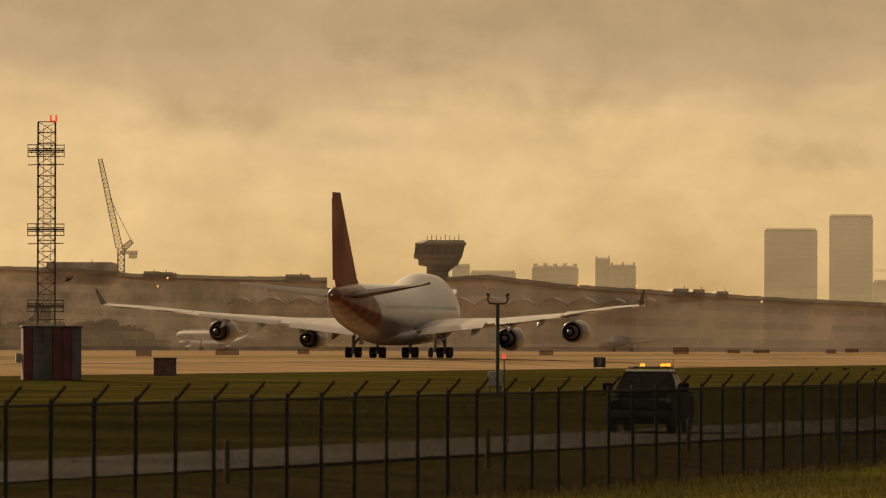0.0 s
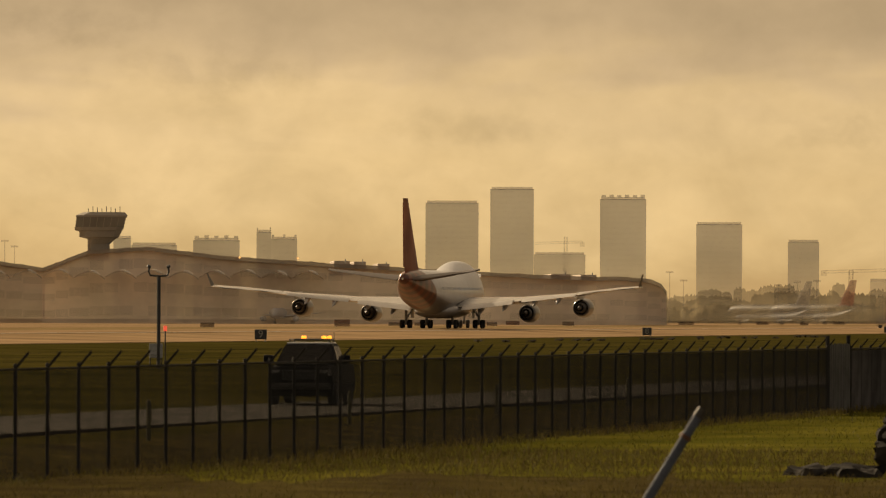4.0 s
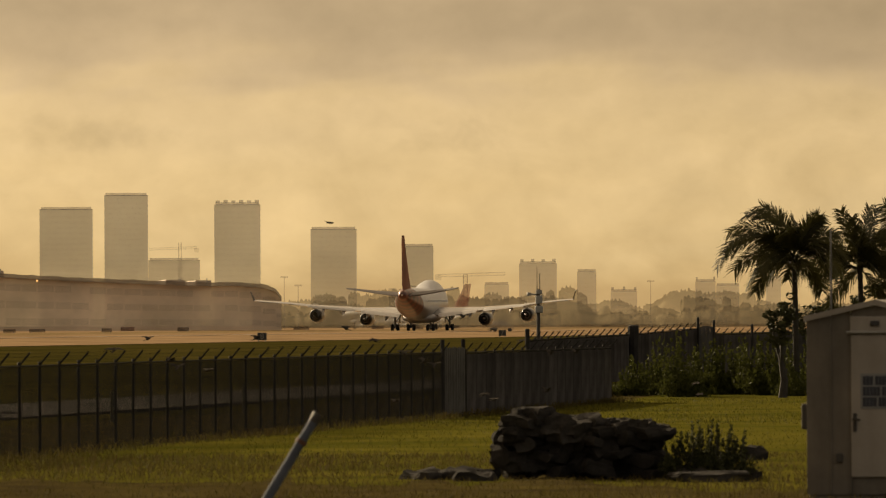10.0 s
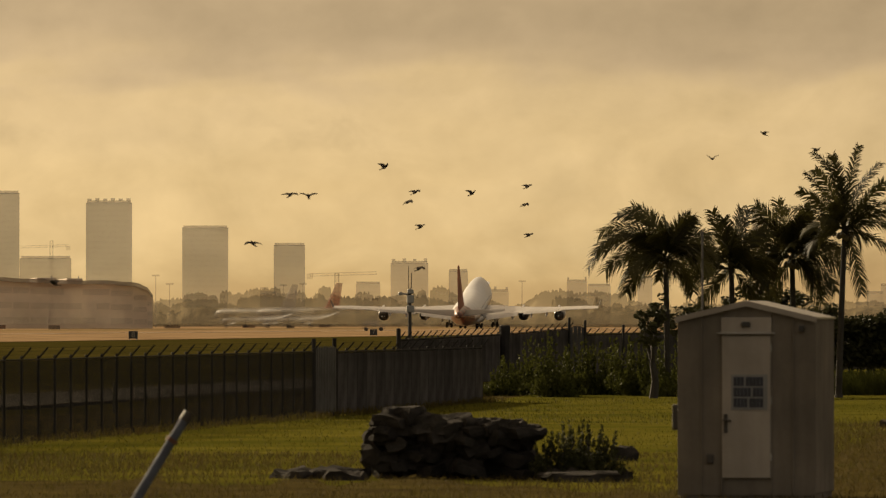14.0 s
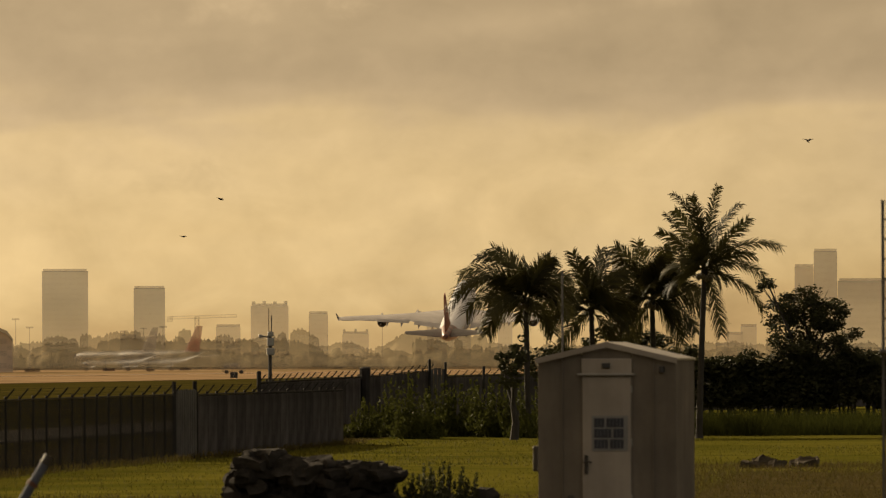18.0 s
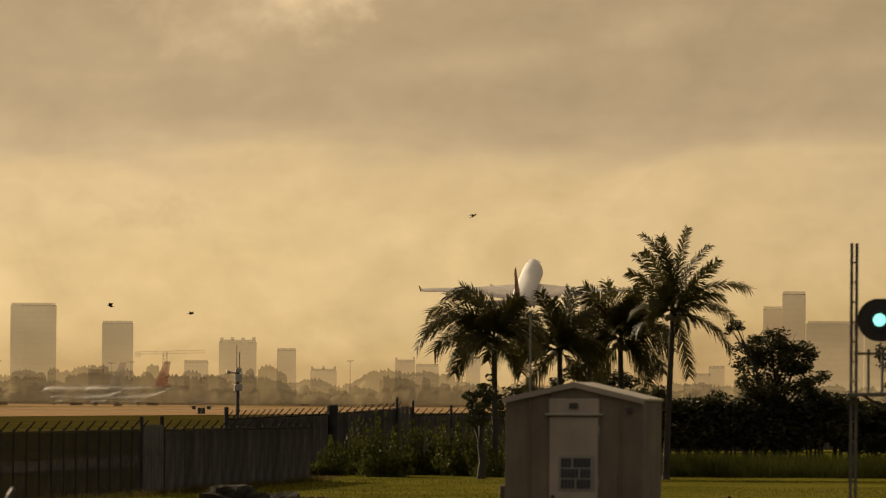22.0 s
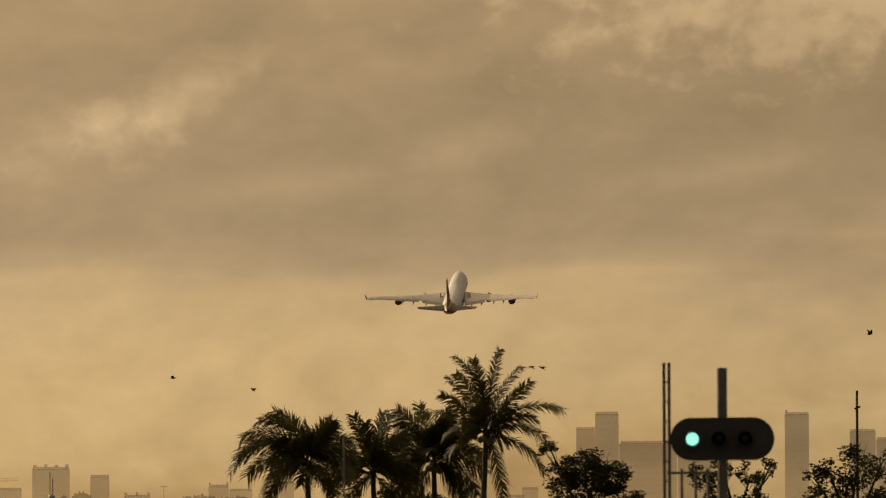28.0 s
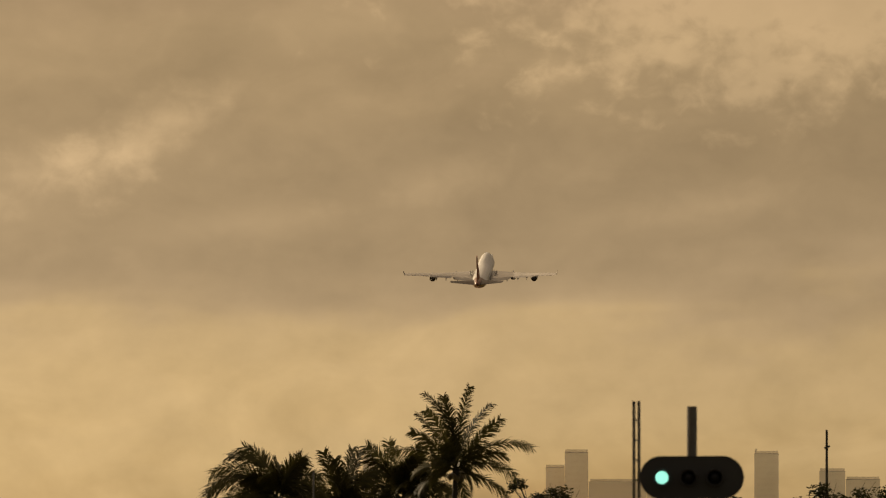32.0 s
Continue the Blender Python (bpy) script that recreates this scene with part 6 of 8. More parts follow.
# ---------------------------------------------------------------- cranes and parked aircraft
def luffing_crane():
    d = 2075.0
    deck = EYE.z + 2050 * math.tan(radians(0.495)) - 0.4
    c = polar(-2.315, d, z=deck)
    z = lambda el: EYE.z + d * math.tan(radians(el)) - deck
    X = lambda az: d * math.tan(radians(az + 2.315))
    ob = thing("tower_crane", Matrix.Translation(c), "hazy luffing tower crane on the terminal's roof", "crane")
    bm = bmesh.new()
    lattice(bm, (0, 0, 0), (0, 0, z(0.68)), 1.7, 1.7, 5, 0.22)
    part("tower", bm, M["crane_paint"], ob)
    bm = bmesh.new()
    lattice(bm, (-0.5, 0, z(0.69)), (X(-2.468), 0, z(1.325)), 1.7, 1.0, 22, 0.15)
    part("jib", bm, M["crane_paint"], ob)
    bm = bmesh.new()
    lattice(bm, (0.5, 0, z(0.68)), (X(-2.235), 0, z(0.735)), 1.4, 1.0, 5, 0.18)
    part("apex_frame", bm, M["crane_paint"], ob)
    bm = bmesh.new()
    rounded(bm, (X(-2.23), 0, z(0.63)), (2.2, 1.8, 1.4), 0.2)
    part("counterweight", bm, M["crane_paint"], ob)
    bm = bmesh.new()
    rounded(bm, (2.0, 0, z(0.655)), (4.6, 1.8, 0.9), 0.2)
    part("machinery_deck", bm, M["crane_paint"], ob)
    bm = bmesh.new()
    rod(bm, (X(-2.24), 0, z(0.735)), (X(-2.40), 0, z(1.05)), 0.09, 4)
    part("pendant", bm, M["steel_dark"], ob)


luffing_crane()


def hammerhead(az, el_top, d, az_l, az_r, el_jib, label):
    c = polar(az, d, z=1.3)
    z = lambda el: EYE.z + d * math.tan(radians(el)) - 1.3
    X = lambda a: d * math.tan(radians(a - az))
    ob = thing("tower_crane", Matrix.Translation(c) @ Matrix.Rotation(-radians(az), 4, "Z"), label, "crane")
    bm = bmesh.new()
    lattice(bm, (0, 0, 0), (0, 0, z(el_top)), 2.0, 1.6, 14, 0.28)
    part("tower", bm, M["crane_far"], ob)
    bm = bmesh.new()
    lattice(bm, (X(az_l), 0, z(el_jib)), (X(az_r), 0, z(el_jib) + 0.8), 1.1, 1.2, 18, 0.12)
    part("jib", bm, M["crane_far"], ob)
    bm = bmesh.new()
    rounded(bm, (X(az_r if abs(az_r - az) < abs(az_l - az) else az_l), 0, z(el_jib) - 0.6), (2.6, 2, 2.4), 0.2)
    part("counterweight", bm, M["crane_far"], ob)


hammerhead(3.33, 0.58, 4380, 3.11, 3.45, 0.535, "hazy tower crane over a building site")
hammerhead(5.385, 0.345, 3300, 5.19, 5.67, 0.335, "hazy tower crane beyond the trees")


def parked_jet(az, d, turn, label, fin, size=1.0, skin=None):
    skin = skin or M["jet_white"]
    ob = thing("parked_airliner", Matrix.Translation(polar(az, d, z=1.3)) @ Matrix.Rotation(radians(turn), 4, "Z"), label, "airplane")
    S = size
    bm = bmesh.new()
    st = [(17.5, 0.1, 3.3), (16.8, 0.9, 3.35), (15.2, 1.6, 3.5), (12, 1.95, 3.6), (-6, 1.95, 3.6), (-11, 1.6, 3.9), (-16, 0.8, 4.4), (-18.5, 0.25, 4.7)]
    loft(bm, [[Vector((r * math.cos(a) * S, y * S, (z + r * math.sin(a)) * S)) for a in (2 * math.pi * i / 18 for i in range(18))] for y, r, z in st])
    part("fuselage", bm, skin, ob, smooth=True)
    for s in (-1, 1):
        bm = bmesh.new()
        loft(bm, [[p * S for p in wing_ring(s * x, le, z, c, 0.11)] for x, le, z, c in ((1.4, 5.0, 2.6, 6.5), (6.0, 1.6, 3.1, 3.9), (16.6, -4.0, 4.1, 1.6))])
        part("wing", bm, skin, ob)
        bm = bmesh.new()
        loft(bm, [[p * S for p in wing_ring(s * x, le, z, c, 0.1)] for x, le, z, c in ((0.5, -13.5, 4.6, 3.6), (6.2, -17.0, 5.2, 1.5))])
        part("tailplane", bm, skin, ob)
        bm = bmesh.new()
        loft(bm, [[Vector(((s * 5.8 + r * math.cos(a)) * S, (y) * S, (1.75 + r * math.sin(a)) * S)) for a in (2 * math.pi * i / 14 for i in range(14))] for y, r in ((5.6, 0.85), (4.8, 1.0), (2.6, 0.95), (1.4, 0.6))])
        part("engine", bm, skin, ob, smooth=True)
        bm = bmesh.new()
        rod(bm, (s * 3.8 * S, -1.0 * S, 0.5 * S), (s * 3.8 * S, -1.0 * S, 2.9 * S), 0.16)
        rod(bm, (s * 3.8 * S - 0.5, -1.0 * S, 0.5 * S), (s * 3.8 * S + 0.5, -1.0 * S, 0.5 * S), 0.5, 12)
        part("main_gear", bm, M["jet_gear"], ob)
    bm = bmesh.new()
    loft(bm, [[Vector((h * S, (le - b) * S, z * S)) for b, h in airfoil(c, 0.1)] for z, le, c in ((5.0, -11.5, 6.2), (11.7, -16.6, 2.6))])
    part("fin", bm, fin, ob)
    bm = bmesh.new()
    rod(bm, (0, 12.5 * S, 0.35 * S), (0, 12.5 * S, 2.4 * S), 0.14)
    rod(bm, (-0.3, 12.5 * S, 0.35 * S), (0.3, 12.5 * S, 0.35 * S), 0.36, 12)
    part("nose_gear", bm, M["jet_gear"], ob)
    return ob


# parked jets and van: see-through paint in place of the haze before them
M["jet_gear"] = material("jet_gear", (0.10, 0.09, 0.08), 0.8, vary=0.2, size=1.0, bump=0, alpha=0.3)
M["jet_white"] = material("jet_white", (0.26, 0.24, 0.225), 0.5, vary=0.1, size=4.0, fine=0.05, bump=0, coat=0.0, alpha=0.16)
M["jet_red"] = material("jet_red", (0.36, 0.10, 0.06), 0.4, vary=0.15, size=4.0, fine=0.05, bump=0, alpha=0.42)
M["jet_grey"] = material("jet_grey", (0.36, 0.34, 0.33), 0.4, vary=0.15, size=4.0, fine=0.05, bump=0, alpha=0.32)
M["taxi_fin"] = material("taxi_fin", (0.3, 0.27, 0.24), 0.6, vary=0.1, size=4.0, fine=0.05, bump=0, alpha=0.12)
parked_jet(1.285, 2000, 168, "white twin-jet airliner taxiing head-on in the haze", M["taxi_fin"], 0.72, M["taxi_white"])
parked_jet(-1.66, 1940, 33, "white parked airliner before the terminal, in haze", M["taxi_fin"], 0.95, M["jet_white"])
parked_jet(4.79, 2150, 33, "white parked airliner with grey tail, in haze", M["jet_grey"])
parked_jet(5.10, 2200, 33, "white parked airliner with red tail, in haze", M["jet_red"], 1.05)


M["bollard_yellow"] = material("bollard_yellow", (0.09, 0.08, 0.028), 0.7, vary=0.3, size=0.5, fine=0.2)


def apron_things():
    # low service boxes and markers beyond the runway
    for az, v, w, h, red in ((-2.15, 285, 2.2, 0.9, 0), (-1.55, 300, 3.6, 0.9, 1), (-1.0, 310, 2.0, 0.8, 0), (1.72, 290, 3.0, 1.3, 1), (2.1, 300, 2.6, 0.7, 0), (2.3, 300, 3.4, 0.7, 0), (2.8, 290, 2.2, 0.8, 0), (2.95, 310, 3.2, 0.9, 1),
                             (0.75, 280, 2.4, 0.8, 0), (3.35, 290, 2.6, 0.9, 0), (4.2, 300, 4.0, 0.8, 0), (4.75, 300, 3.4, 0.7, 1), (5.05, 280, 2.2, 0.7, 0), (5.3, 300, 3.4, 0.8, 0), (-2.75, 285, 2.4, 0.9, 0), (6.4, 300, 3.0, 0.8, 0)):
        d = v / math.sin(radians(HEADING - az))
        if d > 3000:
            continue
        ob = thing("apron_marker", Matrix.Translation(polar(az, d, z=level(v))) @ Matrix.Rotation(-radians(az), 4, "Z"), "low reddish taxiway sign board" if red else "low dark service box beside the taxiway", "sign" if red else "box", "taxiway boxes")
        bm = bmesh.new()
        rounded(bm, (0, 0, h / 2 + 0.2), (w, 0.5, h), 0.06)
        part("panel", bm, M["marker_red"] if red else M["marker_brown"], ob)
        for x in (-w * 0.35, w * 0.35):
            bm = bmesh.new()
            rod(bm, (x, 0, -0.1), (x, 0, 0.3), 0.06)
            part("leg", bm, M["steel_grey"], ob)
    for az, el in ((-1.98, 0.50), (1.4, 0.45), (-2.05, 0.44), (0.98, 0.455), (2.3, 0.34)):
        hall = MAIN if az > -0.44 else WEST
        d = 1999 if az > -0.44 else 2049
        bm = bmesh.new()
        rounded(bm, (0, 0.5, 0), (0.6, 1.4, 0.6), 0.1)
        box_part = part("flood_lamp", bm, M["steel_far"], hall, at=hall.matrix_world.inverted() @ Matrix.Translation(polar(az, d - 2.6, el - 0.03)))
        bm = bmesh.new()
        rod(bm, (0, -0.25, 0), (0, -0.5, 0.05), 0.26, 10)
        part("lens", bm, M["warm_lamp"], box_part, "glowing warm lens")
    for az, el, d in ((4.08, 0.33, 2300), (4.18, 0.27, 2300), (4.86, 0.24, 2300), (5.14, 0.27, 2300), (6.72, 0.29, 2500), (-0.71, 0.54, 2300), (-0.64, 0.50, 2300), (-2.75, 0.55, 2300), (5.0, 0.26, 2350)):
        h = EYE.z + d * math.tan(radians(el)) - 1.3
        ob = thing("light_mast", Matrix.Translation(polar(az, d, z=1.3)), "tall thin apron light mast in haze", "light mast", "apron light masts")
        bm = bmesh.new()
        rod(bm, (0, 0, 0), (0, 0, h), 0.24, 6, 0.15)
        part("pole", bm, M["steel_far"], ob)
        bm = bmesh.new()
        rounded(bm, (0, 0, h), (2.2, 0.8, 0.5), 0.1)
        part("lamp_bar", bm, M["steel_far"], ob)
    # slim yellowish bollards along the road
    for u in (128, 152, 176, 200, 222, 246, 270, 294):
        ob = thing("road_bollard", Matrix.Translation(uv(u, 38.6, level(38.6))), "slim faded yellow marker post beside the road", "bollard", "road bollards")
        bm = bmesh.new()
        rod(bm, (0, 0, -0.1), (0, 0, 0.85), 0.055, 8)
        part("post", bm, M["bollard_yellow"], ob)
        bm = bmesh.new()
        rod(bm, (0, 0, 0.85), (0, 0, 0.91), 0.055, 8, 0.02)
        part("cap", bm, M["bollard_yellow"], ob)
    c = polar(5.65, 1500, z=1.25)
    van = thing("airport_van", Matrix.Translation(c) @ Matrix.Rotation(radians(80), 4, "Z"), "small white airport van beyond the runway", "van")
    bm = bmesh.new()
    rounded(bm, (0, 0, 0.85), (1.8, 4.4, 1.0), 0.15)
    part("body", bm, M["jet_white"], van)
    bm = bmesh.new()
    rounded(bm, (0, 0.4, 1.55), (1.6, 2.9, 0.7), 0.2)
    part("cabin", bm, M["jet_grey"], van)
    for x in (-0.8, 0.8):
        for y in (-1.4, 1.4):
            bm = bmesh.new()
            rod(bm, (x - 0.1, y, 0.34), (x + 0.1, y, 0.34), 0.34, 12)
            part("wheel", bm, M["rubber"], van)
    p = polar(11.715, 400, z=0.2)
    ob = thing("utility_pole", Matrix.Translation(p), "dark wooden utility pole behind the trees", "pole")
    bm = bmesh.new()
    rod(bm, (0, 0, -0.2), (0, 0, EYE.z + 400 * math.tan(radians(0.955)) - 0.2), 0.09, 8, 0.06)
    part("pole", bm, M["bark"], ob)
    bm = bmesh.new()
    rod(bm, (-0.12, 0, 8.6), (0.16, 0, 8.7), 0.05, 6)
    part("bracket", bm, M["steel_dark"], ob)


apron_things()


# ---------------------------------------------------------------- palms
def frond_mesh(length, start, bend, seed, twist=0.0, pairs=60, leaf=0.72):
    """A feather leaf growing along +x: the rib leaves at `start` degrees over level and bends down by `bend`; twist rolls its blades about the rib."""
    rng = random.Random(seed)
    verts, faces = [], []
    n = 14
    ribs = [Vector((0, 0, 0))]
    for i in range(n):
        a = radians(start - bend * ((i + 0.5) / n) ** 1.4)
        ribs.append(ribs[-1] + Vector((math.cos(a), 0, math.sin(a))) * length / n)

    def rib(s):
        k = min(n - 1, int(s * n))
        return ribs[k].lerp(ribs[k + 1], s * n - k)

    for i, p in enumerate(ribs):
        r = 0.034 * (1 - i / n) + 0.007
        verts += [p + Vector((0, -r, 0)), p + Vector((0, r, 0)), p + Vector((0, 0, -r * 1.4))]
    for i in range(n):
        a = 3 * i
        for k in range(3):
            faces.append((a + k, a + (k + 1) % 3, a + 3 + (k + 1) % 3, a + 3 + k))
    for i in range(pairs):
        s = 0.14 + 0.85 * i / pairs
        p = rib(s)
        d = (rib(min(1, s + 0.03)) - rib(s - 0.03)).normalized()
        ll = leaf * (0.5 + 0.7 * math.sin(math.pi * min(1, s * 0.8 + 0.14))) * rng.uniform(0.8, 1.12)
        up = Vector((0, 1, 0)).cross(d)
        if up.z < 0:
            up = -up
        for side in (-1, 1):
            if rng.random() < 0.06:
                continue
            tw = radians(twist + rng.uniform(-12, 12))
            across = Vector((0, 1, 0)) * math.cos(tw) * side + up * math.sin(tw) * side
            out = (across * rng.uniform(0.6, 0.78) + d * rng.uniform(0.68, 0.9) + up * rng.uniform(-0.05, 0.15)).normalized()
            hang = rng.uniform(0.3, 0.9)
            m1 = p + out * ll * 0.5 + Vector((0, 0, -0.09 * hang * ll))
            tip = p + out * ll + Vector((0, 0, -0.5 * hang * ll))
            w = d * 0.023
            a = len(verts)
            verts += [p - w, p + w, m1 + w * 1.2, m1 - w * 1.2, tip]
            faces += [(a, a + 1, a + 2, a + 3), (a + 3, a + 2, a + 4)]
    me = bpy.data.meshes.new("frond")
    me.from_pydata([tuple(v) for v in verts], [], faces)
    me.materials.append(M["palm_leaf"])
    return me


def palm(az, d, el, foot_az, label, seed, fronds, filler, reach, nuts=True, leaf=0.72, size=1.0):
    """fronds: (turn, start, bend, length) of the outer leaves; filler: how many younger leaves stand among them."""
    rng = random.Random(seed)
    foot = polar(foot_az, d, z=0.0)
    crown = polar(az, d, el) - foot
    ob = thing("coconut_palm", Matrix.Translation(foot), label, "palm tree", "palms behind the hut")
    bm = bmesh.new()
    pts, rad = [], []
    for i in range(26):
        s = i / 25
        pts.append(Vector((crown.x * s ** 1.3, crown.y * s ** 1.3, crown.z * s - 0.1 * (1 - s))))
        rad.append((0.14 - 0.04 * s + (0.08 if s < 0.04 else 0) + (0.05 if s > 0.97 else 0)) * (1.0 + (0.06 if i % 2 else -0.04)))
    tube_path(bm, pts, rad, 10)
    part("trunk", bm, M["bark"], ob)
    rows = [(t + rng.uniform(-24, 24), a, b, ln) for t, a, b, ln in fronds]
    rows += [(rng.choice((90, -90)) + rng.uniform(-55, 55), rng.uniform(-15, 80), rng.uniform(40, 95), reach * rng.uniform(0.7, 1.0)) for k in range(filler)]
    for k, (turn, a, b, ln) in enumerate(rows):
        me = frond_mesh(ln * size, a, b, seed * 50 + k, twist=rng.choice((-1, 1)) * rng.uniform(25, 70), leaf=leaf)
        part("frond", me, None, ob, at=Matrix.Translation(crown + Vector((0, 0, rng.uniform(-0.12, 0.1)))) @ Matrix.Rotation(radians(turn - 8.5), 4, "Z"))
    if nuts:
        for k in range(9):
            bm = bmesh.new()
            bmesh.ops.create_icosphere(bm, subdivisions=1, radius=0.12)
            a = k * 2.4
            part("coconut", bm, M["husk"], ob, at=Matrix.Translation(crown + Vector((0.26 * math.cos(a), 0.26 * math.sin(a), -0.22 - 0.09 * (k % 3)))) @ Matrix.Scale(1.25, 4, (0, 0, 1)))


M["husk"] = material("husk", (0.09, 0.07, 0.03), 0.6, vary=0.3, size=0.2, bump=0.2)
palm(7.755, 320, 0.464, 7.77, "coconut palm with long fronds swept to one side", 1,
     [(180, 35, 110, 4.0), (185, 52, 120, 3.7), (172, 62, 100, 3.3), (168, 76, 95, 3.1), (165, 84, 70, 2.7), (10, 72, 30, 2.0), (0, 60, 80, 2.3), (-5, 45, 115, 2.6), (0, 15, 90, 2.3),
      (185, -10, 70, 2.3), (0, -30, 50, 1.9), (180, 20, 85, 2.8), (178, 44, 105, 3.3), (180, 5, 80, 2.5), (0, 80, 60, 2.0), (0, 30, 110, 2.4)], 12, 2.6)
palm(8.226, 322, 0.39, 8.25, "smaller coconut palm with upright young fronds", 2,
     [(180, 76, 15, 2.4), (176, 84, 6, 2.1), (0, 83, 8, 2.4), (0, 74, 5, 2.5), (0, 62, 40, 2.2), (180, 58, 75, 2.3), (180, 38, 90, 2.3), (180, 5, 60, 2.1), (180, -35, 40, 2.0), (0, 35, 95, 2.1),
      (0, 0, 60, 1.8), (0, -40, 35, 1.8), (180, 22, 80, 2.2), (0, 20, 80, 2.0)], 8, 1.9, nuts=False, leaf=0.64)
palm(8.665, 324, 0.463, 8.68, "dense coconut palm with hanging fronds", 3,
     [(180, 82, 15, 2.5), (180, 66, 30, 2.6), (180, 52, 70, 2.3), (180, 30, 70, 2.0), (0, 78, 20, 2.2), (0, 55, 60, 2.2), (0, 35, 80, 2.4), (0, 10, 60, 2.4), (0, -10, 70, 2.5), (0, -40, 40, 2.3),
      (180, 5, 60, 2.1), (180, -20, 60, 2.2), (180, 70, 60, 2.3), (0, 45, 90, 2.3), (0, -25, 60, 2.2), (180, -45, 35, 2.0)], 14, 2.1)
palm(9.046, 318, 0.672, 9.0, "tallest coconut palm with open crown and coconuts", 4,
     [(180, 89, 55, 3.7), (180, 62, 20, 3.1), (180, 56, 35, 2.7), (180, 42, 70, 3.5), (180, 20, 60, 2.1), (180, -10, 60, 2.1), (180, 88, 20, 3.4), (0, 86, 15, 3.6), (0, 78, 40, 3.4), (0, 53, 10, 3.0),
      (0, 48, 75, 3.8), (0, 25, 75, 2.9), (0, -5, 70, 3.4), (0, 40, 60, 2.5), (10, -70, 15, 3.0), (180, 74, 30, 3.0), (0, 66, 30, 2.6)], 7, 2.0, leaf=0.54, size=0.92)


# ---------------------------------------------------------------- trees and shrubs
def leaf_cloud(name, blobs, count, size, mat, parent, seed, label="", flat=0.4):
    """A crown of single leaves scattered through ellipsoids, with gaps."""
    rng = np.random.default_rng(seed)
    vol = np.array([b[1][0] * b[1][1] * b[1][2] for b in blobs]) ** 0.66
    pick = rng.choice(len(blobs), count, p=vol / vol.sum())
    c = np.array([b[0] for b in blobs])[pick]
    r = np.array([b[1] for b in blobs])[pick]
    v = rng.normal(size=(count, 3))
    v /= np.linalg.norm(v, axis=1)[:, None]
    pos = c + v * r * (rng.random((count, 1)) ** 0.45) * rng.uniform(0.85, 1.15, (count, 1))
    a = rng.normal(size=(count, 3))
    a[:, 2] *= flat
    a /= np.linalg.norm(a, axis=1)[:, None]
    b = np.cross(a, rng.normal(size=(count, 3)))
    b /= np.linalg.norm(b, axis=1)[:, None]
    s = size * rng.uniform(0.6, 1.35, (count, 1))
    quad = np.stack([pos - a * s, pos + b * s * 0.42 - a * s * 0.1, pos + a * s, pos - b * s * 0.42 - a * s * 0.1], 1).reshape(-1, 3)
    me = bpy.data.meshes.new(name)
    me.from_pydata(quad.tolist(), [], [tuple(range(4 * i, 4 * i + 4)) for i in range(count)])
    me.materials.append(mat)
    return part(name, me, None, parent, label)


def broad_tree(az, d, foot_z, crown, label, seed, leaves, size, name="tree", twigs=5):
    """A trunk with limbs under a ragged crown. crown: blobs as (bearing, elevation, radius along, radius up)."""
    rng = random.Random(seed)
    foot = polar(az, d, z=foot_z)
    ob = thing(name, Matrix.Translation(foot), label, "tree")
    blobs = []
    for a, e, rx, rz in crown:
        p = polar(a, d + rng.uniform(-0.8, 0.8), e) - foot
        blobs.append((tuple(p), (rx, rx * 0.9, rz)))
    top = sum((Vector(b[0]) for b in blobs), Vector()) / len(blobs)
    fork = Vector((top.x * 0.5, top.y * 0.5, top.z * 0.45))
    bm = bmesh.new()
    tube_path(bm, [Vector((0, 0, -0.2)), fork * 0.5 + Vector((0.1, 0, 0)), fork], [0.2, 0.15, 0.12], 8)
    part("trunk", bm, M["bark"], ob)
    for b, r in blobs:
        bm = bmesh.new()
        e = Vector(b)
        tube_path(bm, [fork, fork.lerp(e, 0.5) + Vector((rng.uniform(-0.2, 0.2), 0, 0.15)), e], [0.09, 0.06, 0.03], 6)
        part("limb", bm, M["bark"], ob)
        for k in range(twigs):
            bm = bmesh.new()
            t = e + Vector((rng.uniform(-1, 1) * r[0], rng.uniform(-1, 1) * r[1], rng.uniform(-0.2, 1) * r[2]))
            rod(bm, e.lerp(fork, 0.25), t, 0.02, 4, 0.008)
            part("twig", bm, M["bark"], ob)
    clumps = []
    for b, r in blobs:
        for k in range(6):
            o = Vector((rng.uniform(-1, 1), rng.uniform(-1, 1), rng.uniform(-1, 1)))
            o = o / max(1.0, o.length)
            q = rng.uniform(0.4, 0.62)
            clumps.append(((b[0] + o.x * r[0] * 0.85, b[1] + o.y * r[1] * 0.85, b[2] + o.z * r[2] * 0.85), (r[0] * q, r[1] * q, r[2] * q)))
    leaf_cloud("crown", clumps, leaves, size, M["leaf"], ob, seed)
    return ob


